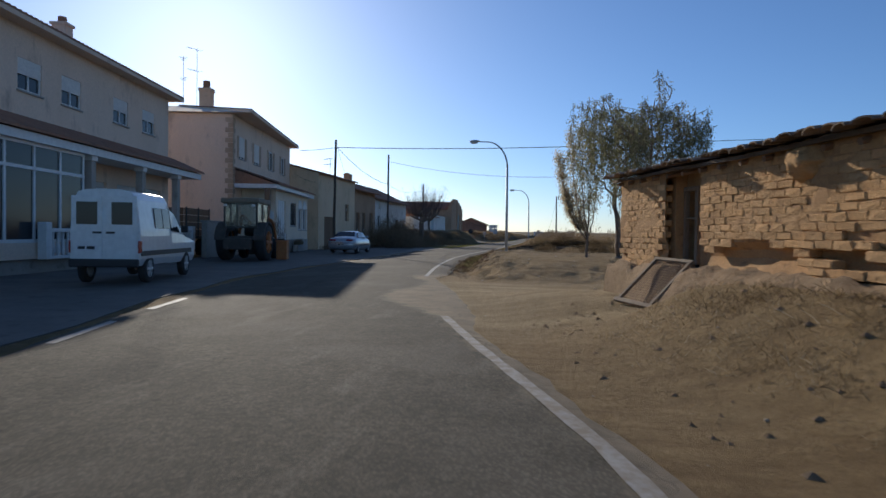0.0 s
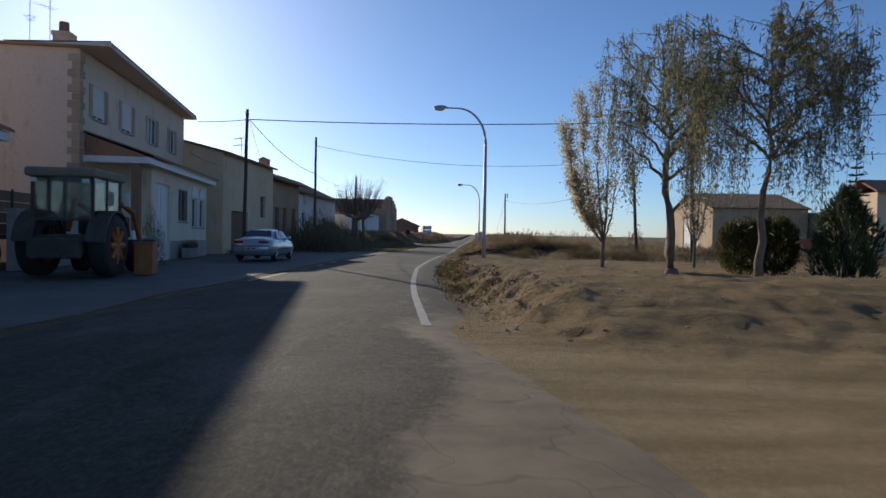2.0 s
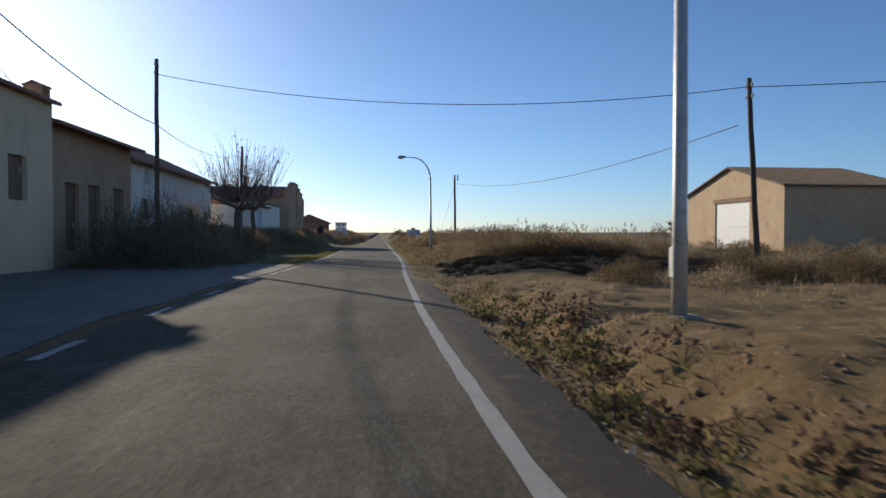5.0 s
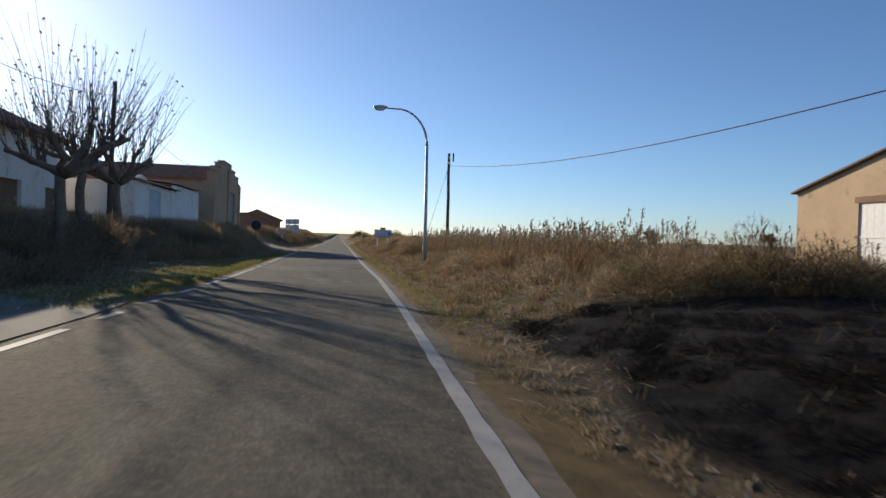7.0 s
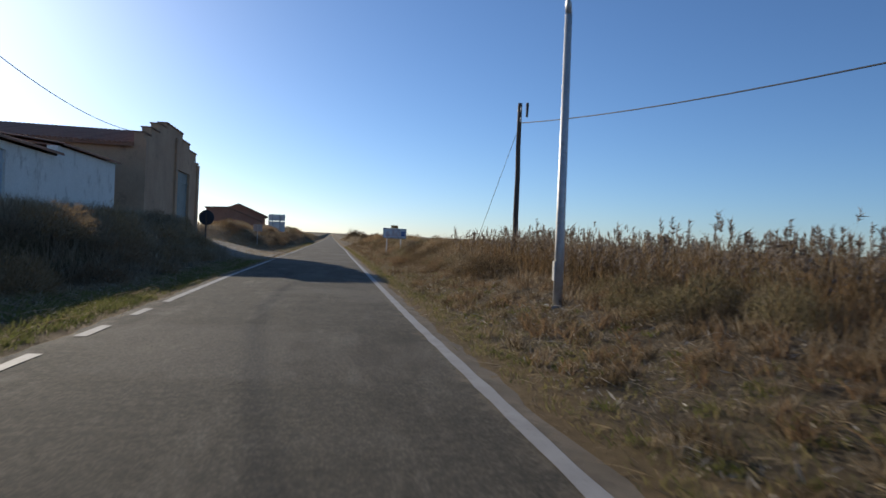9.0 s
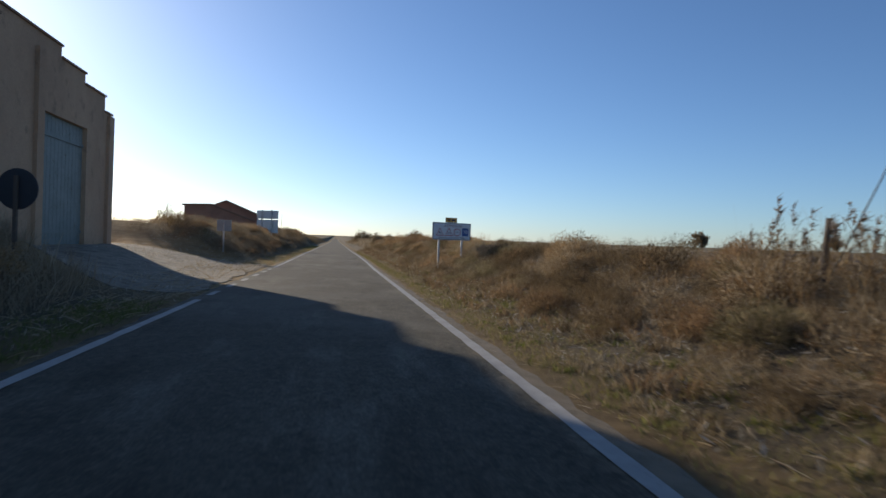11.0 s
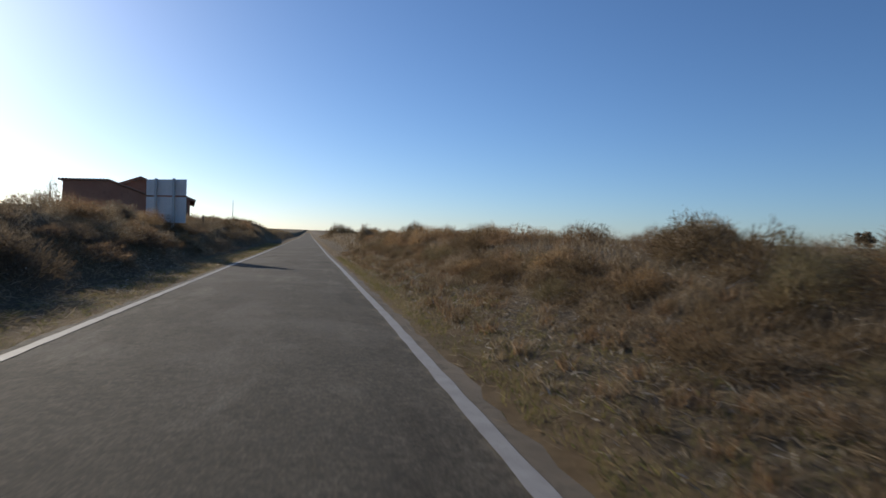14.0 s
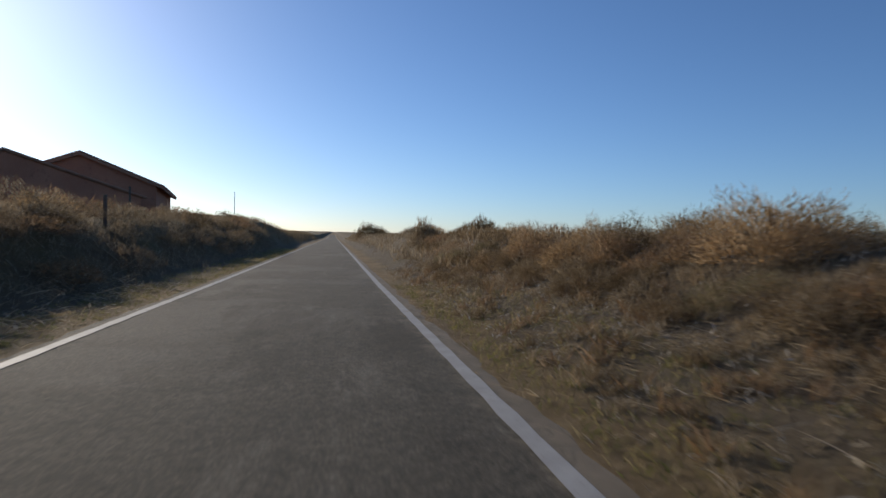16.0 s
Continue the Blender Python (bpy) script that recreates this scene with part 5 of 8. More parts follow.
    for k in range(5):
        a0, a1 = math.pi * k / 5, math.pi * (k + 1) / 5
        q = [b2.verts.new((rr * math.cos(a), v, rr * 0.42 * math.sin(a))) for v, rr in ((-0.26, 0.11), (0.26, 0.085)) for a in (a0, a1)]
        b2.faces.new((q[0], q[1], q[3], q[2]))
    bmesh.ops.remove_doubles(b2, verts=b2.verts, dist=0.001)
    bmesh.ops.solidify(b2, geom=list(b2.faces), thickness=0.016)
    tile = bpy.data.meshes.new("roof_tile")
    b2.to_mesh(tile)
    b2.free()
    tile.materials.append(OLD_TILE)
    roof = h.children[-1]
    for i in range(int((L + 0.4) / 0.215)):
        for row in range(3):
            ob = new("roof_tile", tile)
            ob.parent = roof
            u = -0.06 + i * 0.215 + r.uniform(-0.03, 0.03)
            v = -0.02 + row * 0.42 + r.uniform(-0.10, 0.07)
            ob.location = (u, v, eave(u) + 0.10 + 0.15 * (v + 0.3) + r.uniform(-0.015, 0.025))
            ob.rotation_euler = (math.atan(0.12), r.uniform(-0.16, 0.16), r.uniform(-0.2, 0.2))
    for i in range(18):
        u = 0.1 + i * 0.5
        bm = bmesh.new()
        tube(bm, [(u, -0.1, eave(u) - 0.02), (u + 0.03, 0.6, eave(u) + 0.16)], [0.04, 0.045], 6)
        part("roof_pole", bm, DOOR_WOOD, h)
    # courses of adobe, fallen away along the foot
    meshes = []
    for s in range(6):
        b2 = bmesh.new()
        box(b2, -0.136, 0.136, -0.09, 0.07, -0.0485, 0.0485, bevel=0.014)
        for v in b2.verts:
            v.co += Vector((r.uniform(-1, 1), r.uniform(-1, 1), r.uniform(-1, 1))) * 0.008
        me = bpy.data.meshes.new("brick")
        b2.to_mesh(me)
        b2.free()
        me.materials.append(ADOBE)
        meshes.append(me)

    def brick(u, v, z):
        ob = new("brick", r.choice(meshes))
        ob.parent = wcore
        ob.location = (u, v + r.uniform(-0.005, 0.005), z + r.uniform(-0.006, 0.006))
        ob.rotation_euler = (r.uniform(-0.02, 0.02), r.uniform(-0.03, 0.03), r.uniform(-0.018, 0.018))

    for row in range(18):      # nearly flush with the mud, standing out only where the wall has washed away
        z = 0.05 + row * 0.0985
        for u0, u1 in ((0.15, 1.74), (3.10, 7.2)):
            u = u0 + (0.135 if row % 2 else 0) + r.uniform(-0.02, 0.02)
            while u < u1:
                low = 0.32 + 0.1 * math.sin(u * 5) if u < 2 else 0.60 + 0.09 * math.sin(u * 3.1 + 1) + (0.1 if u > 5.3 else 0)
                keep = z < eave(u) - 0.02 and z > low
                keep = keep or (u < 1.4 and z > 0.1 and r.random() < 0.85)
                loose = 5.2 < u and 0.25 < z < 0.75
                keep = keep or (loose and math.sin(row * 2.4 + u * 2.2) > 0.1)
                if keep:
                    brick(u, (0.065 if loose else 0.086) + 0.012 * noise.noise(Vector((u * 1.1, z * 1.6, 5.0))), z)
                u += 0.272 + r.uniform(-0.006, 0.01)
    for u, z, w in ((5.22, 1.62, 0.30),):     # leftover lumps of mud
        b2 = bmesh.new()
        bmesh.ops.create_icosphere(b2, subdivisions=4, radius=1)
        for v in b2.verts:
            k = 1 + 0.22 * noise.noise(v.co * 1.7 + Vector((3, 1, 0))) + 0.10 * noise.noise(v.co * 5.0) + 0.04 * noise.noise(v.co * 13.0)
            v.co = Vector((u + v.co.x * w * k * (1.0 if v.co.z > -0.2 else 0.7), 0.05 + v.co.y * 0.23 * k, z - 0.05 + v.co.z * 0.24 * k))
        part("mud_patch", b2, ADOBE, h, "bulging patch of mud render", soft=True)
    return h


adobe_hut()


def fallen_gate():
    """A wire-and-wood panel leaning on the mud bench at the foot of the hut."""
    bl, br, tl = Vector((7.54, 7.2, 0.30)), Vector((7.93, 6.38, 0.28)), Vector((8.2, 7.45, 0.97))
    ax = (br - bl).normalized()
    az = ax.cross(tl - bl).normalized()
    ay = az.cross(ax)
    w, l = (br - bl).length, (tl - bl).length
    m = Matrix((ax, ay, az)).transposed().to_4x4()
    m.translation = bl
    t = thing("wire_panel", m, "broken wooden panel with wire mesh leaning by the hut", "panel")
    part("rail", boxes((-0.06, w + 0.08, -0.03, 0.04, 0.0, 0.06), bevel=0.01), STONE_WOOD, t)
    part("rail", boxes((-0.02, w + 0.02, l - 0.05, l + 0.01, 0.0, 0.05), bevel=0.01), STONE_WOOD, t)
    part("stile", boxes((0.0, 0.055, 0.045, l - 0.055, 0.0, 0.05)), STONE_WOOD, t)
    part("stile", boxes((w - 0.055, w, 0.045, l - 0.055, 0.0, 0.05)), STONE_WOOD, t)
    part("mesh_wire", boxes(*[(0.05, w - 0.05, 0.03 + 0.05 * i, 0.035 + 0.05 * i, 0.02, 0.025) for i in range(int(l / 0.05))], *[(0.05 + 0.05 * i, 0.055 + 0.05 * i, 0.03, l - 0.05, 0.027, 0.032) for i in range(int((w - 0.1) / 0.05))]), RUST, t, "rusty wire mesh")


fallen_gate()

# ---- lamps, poles and wires ----
def street_lamp(x, y, lean=0.0, k=1.0):
    z = float(land(x, y)) - 0.05
    t = thing("street_lamp", Matrix.Translation((x, y, z)) @ Matrix.Rotation(radians(lean), 4, "Y") @ Matrix.Diagonal((k, k, k, 1)), "tall galvanised street lamp with a curved arm over the road", "street lamp", "street lamps")
    bm = bmesh.new()
    tube(bm, [(0, 0, 0), (0, 0, 1.2), (0, 0, 5.3)], [0.09, 0.085, 0.065], 12)
    part("pole", bm, STEEL, t, soft=True)
    bm = bmesh.new()
    arc = [(-1.35 + 1.35 * math.cos(a), 0.25 * (1 - math.cos(a)), 5.3 + 1.65 * math.sin(a)) for a in np.linspace(0, math.pi / 2 * 0.98, 14)]
    arc.append((-1.9, 0.3, arc[-1][2] + 0.03))
    tube(bm, arc, list(np.linspace(0.062, 0.032, len(arc))), 10)
    arm = part("arm", bm, STEEL, t, soft=True)
    bm = bmesh.new()
    bmesh.ops.create_uvsphere(bm, u_segments=16, v_segments=10, radius=1)
    for v in bm.verts:
        v.co = Vector((v.co.x * 0.34 - 2.1, v.co.y * 0.14 + 0.3, v.co.z * (0.10 if v.co.z > 0 else 0.06) + arc[-1][2] + 0.02))
    part("lamp_head", bm, STEEL, arm, soft=True)
    bm = bmesh.new()
    bmesh.ops.create_uvsphere(bm, u_segments=16, v_segments=8, radius=1)
    for v in bm.verts:
        v.co = Vector((v.co.x * 0.25 - 2.14, v.co.y * 0.11 + 0.3, v.co.z * 0.09 + arc[-1][2] - 0.05))
    part("diffuser", bm, LAMP_WHITE, arm, soft=True)
    part("base_plate", boxes((-0.2, 0.2, -0.2, 0.2, -0.12, 0.06), bevel=0.02), CONCRETE, t)
    part("service_door", boxes((-0.105, -0.08, -0.05, 0.05, 0.5, 0.85)), STEEL, t)
    return t


street_lamp(3.75, 36.5, -0.2)
street_lamp(3.85, 74.3, -0.6, 0.955)


def wood_pole(x, y, top, lean=(0, 0), r=0.12, brace=False, fittings=True):
    z = float(land(x, y)) - 0.1
    t = thing("utility_pole", Matrix.Translation((x - lean[0] * (top - z), y - lean[1] * (top - z), z)), "weathered dark wooden utility pole", "utility pole", "utility poles")
    h = top - z
    bm = bmesh.new()
    n = 7
    tube(bm, [(lean[0] * h * i / n + 0.012 * math.sin(i * 2.1), lean[1] * h * i / n, h * i / n) for i in range(n + 1)], list(np.linspace(r, r * 0.72, n + 1)), 9)
    part("shaft", bm, POLE_WOOD, t, soft=True)
    if fittings:
        for k, zz in enumerate((h - 0.35, h - 0.75)):
            bm = bmesh.new()
            q = Vector((lean[0] * zz, lean[1] * zz, zz))
            tube(bm, [q + Vector((0, -0.22, 0)), q + Vector((0, 0.22, 0))], [0.018, 0.018], 6)
            for s in (-0.2, 0.2):
                tube(bm, [q + Vector((0, s, 0)), q + Vector((0, s, 0.07)), q + Vector((0, s, 0.14))], [0.03, 0.05, 0.03], 8)
            part("insulator", bm, STEEL, t)
    if brace:
        bm = bmesh.new()
        tube(bm, [(0.22, -0.05, h - 0.55), (0.22, -0.05, h + 0.02)], [0.05, 0.06], 8)
        part("cable_head", bm, BLACK_TRIM, t)
    return t


wood_pole(-10.44, 45.0, 8.7, (0.012, 0))
wood_pole(-10.1, 60.2, 9.45, (0.0, 0))
wood_pole(-9.85, 77.3, 7.8, (0.02, 0))
wood_pole(14.3, 52.5, 7.3, (-0.06, 0))
wood_pole(15.6, 44.5, 8.6, (-0.03, 0))
wood_pole(7.2, 88.6, 7.0, (-0.012, 0), brace=True)


def wire(a, b, sag, r=0.014):
    a, b = Vector(a), Vector(b)
    cu = bpy.data.curves.new("wire", "CURVE")
    cu.dimensions, cu.bevel_depth, cu.bevel_resolution = "3D", r, 1
    sp = cu.splines.new("POLY")
    n = 20
    sp.points.add(n)
    for i in range(n + 1):
        s = i / n
        p = a.lerp(b, s)
        sp.points[i].co = (p.x, p.y, p.z - sag * 4 * s * (1 - s), 1)
    cu.materials.append(CABLE)
    ob = new("overhead_wire", cu)
    return tagged(ob, "thin black overhead cable sagging between poles", "wire", "overhead wires")


P1, P2, P3, PA, PB, PU = (-10.3, 45.0, 8.1), (-10.1, 60.2, 8.75), (-9.7, 77.3, 7.2), (14.1, 52.5, 6.95), (15.4, 44.5, 8.2), (7.2, 88.6, 6.2)
wire((-13.0, 44.0, 7.75), P1, 0.05, 0.02)
wire(P1, PB, 0.25, 0.028)
wire(P1, (-10.1, 60.2, 6.4), 0.5, 0.02)
wire(P2, PA, 1.0, 0.016)
wire((13.9, 52.5, 5.5), PU, 1.0, 0.018)
wire(PA, (40.0, 38.0, 7.2), 0.5, 0.016)
wire((-10.1, 60.2, 6.4), P3, 0.7, 0.014)
wire(P3, (-10.0, 99.0, 6.2), 0.9, 0.014)
wire(P1, (-11.6, 52.0, 5.95), 0.35, 0.01)
wire(PB, (60.0, 25.0, 8.6), 0.6, 0.02)
wire((7.15, 88.6, 5.9), (5.9, 90.2, 0.9), 0.0, 0.01)
wire((-12.3, 41.5, 5.6), (-11.7, 47.0, 5.5), 0.25, 0.01)
bm = bmesh.new()
tube(bm, [(0, 0, -0.2), (0.12, 0, 1.05)], [0.05, 0.045], 7)
tagged(part("stay_post", bm, POLE_WOOD, None), "short leaning wooden stay post in the reeds", "post").location = (5.85, 90.3, float(land(5.85, 90.3)))

# ---- signs ----
def lettering(text, size, m, material, parent, name="lettering"):
    cu = bpy.data.curves.new("lettering", "FONT")
    cu.body, cu.size, cu.align_x, cu.align_y, cu.extrude, cu.space_character = text, size, "CENTER", "CENTER", 0.002, 1.12
    tmp = new("lettering", cu)
    bpy.context.view_layer.update()
    me = bpy.data.meshes.new_from_object(tmp.evaluated_get(bpy.context.evaluated_depsgraph_get()))
    bpy.data.objects.remove(tmp)
    me.materials.clear()
    me.materials.append(material)
    ob = new(name, me)
    ob.parent = parent
    ob.matrix_local = m
    return ob


def warning_sign():
    c = Vector((4.40, 109.20, 0))
    turn = 15.0
    t = thing("road_sign", Matrix.Translation((c.x, c.y, 0)) @ Matrix.Rotation(radians(turn), 4, "Z"), "white road warning board with amber top plate on two steel posts", "road sign")
    F = lambda x, z, d=0.0: Matrix.Translation((x, -0.045 - d, z)) @ Matrix.Rotation(radians(90), 4, "X")
    z0, z1, w = 1.35, 2.08, 0.89
    board = part("board", boxes((-w, w, -0.03, 0.0, z0, z1), bevel=0.008), SIGN_WHITE, t, "white-edged board")
    part("border", boxes((-w + 0.016, w - 0.016, -0.0325, -0.0305, z0 + 0.016, z1 - 0.016)), SIGN_BLACK, board, "black border line")
    part("face", boxes((-w + 0.04, w - 0.04, -0.035, -0.033, z0 + 0.04, z1 - 0.04)), SIGN_WHITE, board, "white sign face")
    lettering("ATENCION", 0.15, F(0.05, z1 - 0.135), SIGN_MAROON, board)
    lettering("EN TODA LA CARRETERA", 0.092, F(0.0, z0 + 0.095), SIGN_BLACK, board)

    def poly(name, pts, mat, d):
        b = bmesh.new()
        prism(b, pts, "y", -0.037 - d - 0.003, -0.037 - d)
        return part(name, b, mat, board)

    for cx, inner in ((-0.55, "bends"), (-0.13, "narrow")):
        s, zb = 0.19, z0 + 0.175
        poly("warning_triangle", [(cx - s, zb), (cx + s, zb), (cx, zb + s * 1.78)], SIGN_RED, 0)
        poly("triangle_field", [(cx - s * 0.78, zb + 0.026), (cx + s * 0.78, zb + 0.026), (cx, zb + s * 1.55)], SIGN_WHITE, 0.004)
        if inner == "bends":
            poly("symbol", [(cx + 0.03, zb + 0.05), (cx + 0.06, zb + 0.05), (cx + 0.06, zb + 0.13), (cx - 0.01, zb + 0.13), (cx - 0.01, zb + 0.2), (cx - 0.04, zb + 0.2), (cx - 0.04, zb + 0.1), (cx + 0.03, zb + 0.1)], SIGN_BLACK, 0.008)
        else:
            for q in (-1, 1):
                poly("symbol", [(cx + q * 0.075, zb + 0.05), (cx + q * 0.045, zb + 0.05), (cx + q * 0.025, zb + 0.18), (cx + q * 0.045, zb + 0.18)][::q], SIGN_BLACK, 0.008)
    ring = lambda r: [(0.245 + r * math.cos(a), z0 + 0.335 + r * math.sin(a)) for a in np.linspace(0, 2 * math.pi, 29)[:-1]]
    poly("limit_ring", ring(0.165), SIGN_RED, 0)
    poly("limit_field", ring(0.132), SIGN_WHITE, 0.004)
    lettering("18 t", 0.10, F(0.245, z0 + 0.335), SIGN_BLACK, board)
    poly("speed_panel", [(0.475, z0 + 0.185), (0.77, z0 + 0.185), (0.77, z0 + 0.52), (0.475, z0 + 0.52)], SIGN_BLUE, 0)
    lettering("70", 0.20, F(0.622, z0 + 0.35), SIGN_WHITE, board)
    plate = part("route_plate", boxes((-0.30, 0.23, -0.03, 0.0, z1 + 0.006, z1 + 0.21), bevel=0.008), SIGN_BLACK, t)
    part("plate_face", boxes((-0.28, 0.21, -0.034, -0.0305, z1 + 0.026, z1 + 0.19)), SIGN_AMBER, plate, "amber plate")
    part("plate_bars", boxes((-0.21, -0.08, -0.037, -0.0345, z1 + 0.075, z1 + 0.14), (-0.02, 0.14, -0.037, -0.0345, z1 + 0.075, z1 + 0.14)), SIGN_BLACK, plate)
    for x in (-0.56, 0.5):
        zb = float(land(c.x + x * 0.95, c.y + x * 0.31)) - 0.1
        part("post", boxes((x - 0.035, x + 0.035, 0.004, 0.074, zb, z1 - 0.05), bevel=0.006), STEEL, t)


def sign_back():
    """Direction boards seen from behind: ribbed aluminium panels on two steel beams."""
    a, b = Vector((-7.9, 145.6, 0)), Vector((-5.8, 144.3, 0))
    d = b - a
    t = thing("direction_sign", Matrix.Translation((a + b) / 2) @ Matrix.Rotation(math.atan2(d.y, d.x), 4, "Z"), "back of a two-panel aluminium direction sign on steel beams", "road sign")
    w = d.length / 2
    for z0, z1, n in ((1.6, 2.86, 7), (2.94, 3.72, 4)):
        p = part("panel", boxes((-w, w, 0.0, 0.025, z0, z1), bevel=0.006), SIGN_BACK, t, "ribbed aluminium panel")
        for i in range(n):
            z = z0 + (z1 - z0) * i / n
            part("rib", boxes((-w + 0.01, w - 0.01, -0.03, -0.002, z + 0.004, z + 0.03)), SIGN_BACK, p)
    for x in (-w * 0.45, w * 0.45):
        part("post", boxes((x - 0.05, x + 0.05, -0.14, -0.034, 0.2, 3.76), bevel=0.006), STEEL, t)
        part("bracket", boxes((x - 0.08, x + 0.08, -0.05, -0.032, 2.2, 2.28), (x - 0.08, x + 0.08, -0.05, -0.032, 3.3, 3.38)), STEEL, t)


def small_signs():
    z = float(land(-5.7, 114.6))
    t = thing("road_sign", Matrix.Translation((-5.68, 114.6, z)) @ Matrix.Rotation(radians(-14), 4, "Z"), "back of a small grey rectangular road sign on a post", "road sign")
    part("panel", boxes((-0.36, 0.36, 0, 0.02, 1.42 - z, 1.96 - z), bevel=0.006), SIGN_GREY, t)
    part("post", boxes((-0.03, 0.03, -0.06, -0.004, -0.2, 1.9 - z)), STEEL, t)
    x, y = -5.85, 95.0
    z = float(land(x, y))
    t = thing("road_sign", Matrix.Translation((x, y, z)) @ Matrix.Rotation(radians(-8), 4, "Z"), "back of a round dark road sign on a thin post", "road sign")
    bm = bmesh.new()
    tube(bm, [(0, 0, 1.22), (0, 0.02, 1.22)], [0.36, 0.36], 24)
    part("disc", bm, SIGN_BLACK, t, "dark round sign back")
    part("post", boxes((-0.03, 0.03, -0.06, -0.004, -0.2, 1.45)), POLE_WOOD, t)
    for x, y, h in ((-6.5, 154.0, 0.95), (-10.0, 168.0, 1.6)):
        z = float(land(x, y))
        m = thing("marker_post", Matrix.Translation((x, y, z)), "slim dark wooden marker post in the grass", "post")
        part("stake", boxes((-0.05, 0.05, -0.03, 0.03, -0.2, h), bevel=0.01), POLE_WOOD, m)
    x, y = -10.5, 205.0
    m = thing("mast", Matrix.Translation((x, y, float(land(x, y)))), "thin distant metal mast", "mast")
    bm = bmesh.new()
    tube(bm, [(0, 0, -0.3), (0, 0, 3.2)], [0.05, 0.03], 6)
    part("stake", bm, STEEL, m)


warning_sign()
sign_back()
small_signs()


# ---- vehicles ----
def car_wheel(parent, x, y, r, w, spokes=5, rim=RIM):
    bm = bmesh.new()
    prof = [(-w / 2, r * 0.62), (-w / 2, r * 0.93), (-w * 0.36, r), (w * 0.36, r), (w / 2, r * 0.93), (w / 2, r * 0.62)]
    n = 24
    rings = [[bm.verts.new((x + p[0], y + p[1] * math.cos(2 * math.pi * k / n), r + p[1] * math.sin(2 * math.pi * k / n))) for k in range(n)] for p in prof]
    for a, b in zip(rings, rings[1:]):
        for k in range(n):
            bm.faces.new((a[k], a[(k + 1) % n], b[(k + 1) % n], b[k]))
    wh = part("wheel", bm, RUBBER, parent, "black rubber tyre", soft=True)
    bm = bmesh.new()
    out = x + (w * 0.42 if x > 0 else -w * 0.42)
    tube(bm, [(x, y, r), (out, y, r)], [r * 0.2, r * 0.18], 12)
    for s in range(spokes):
        a = 2 * math.pi * s / spokes
        tube(bm, [(out, y, r), (out * 1.0, y + math.cos(a) * r * 0.6, r + math.sin(a) * r * 0.6)], [r * 0.12, r * 0.1], 6)
    tube(bm, [(x - w * 0.46, y, r), (x + w * 0.46, y, r)], [r * 0.63, r * 0.63], 20, False)
    part("rim", bm, rim, wh)


def body_shell(sections, steps=1):
    """Lofts a car body through cross-sections: each is y and a half outline of (x, z), bottom to roof middle."""
    bm = bmesh.new()
    rings = []
    for y, half in sections:
        pts = [(x, z) for x, z in half] + [(-x, z) for x, z in half[::-1] if x > 0.001]
        rings.append([bm.verts.new((x, y, z)) for x, z in pts])
    for a, b in zip(rings, rings[1:]):
        for k in range(len(a)):
            bm.faces.new((a[k], a[(k + 1) % len(a)], b[(k + 1) % len(b)], b[k]))
    bm.faces.new(rings[0])
    bm.faces.new(rings[-1][::-1])
    return bm


def quad_panel(bm, pts, off):
    """A thin four-cornered panel, off metres proud along its normal."""
    p = [Vector(q) for q in pts]
    n = (p[1] - p[0]).cross(p[3] - p[0]).normalized() * off
    lo, hi = [bm.verts.new(q - n * 0.2) for q in p], [bm.verts.new(q + n) for q in p]
    bm.faces.new(hi)
    for i in range(4):
        bm.faces.new((lo[i], lo[(i + 1) % 4], hi[(i + 1) % 4], hi[i]))


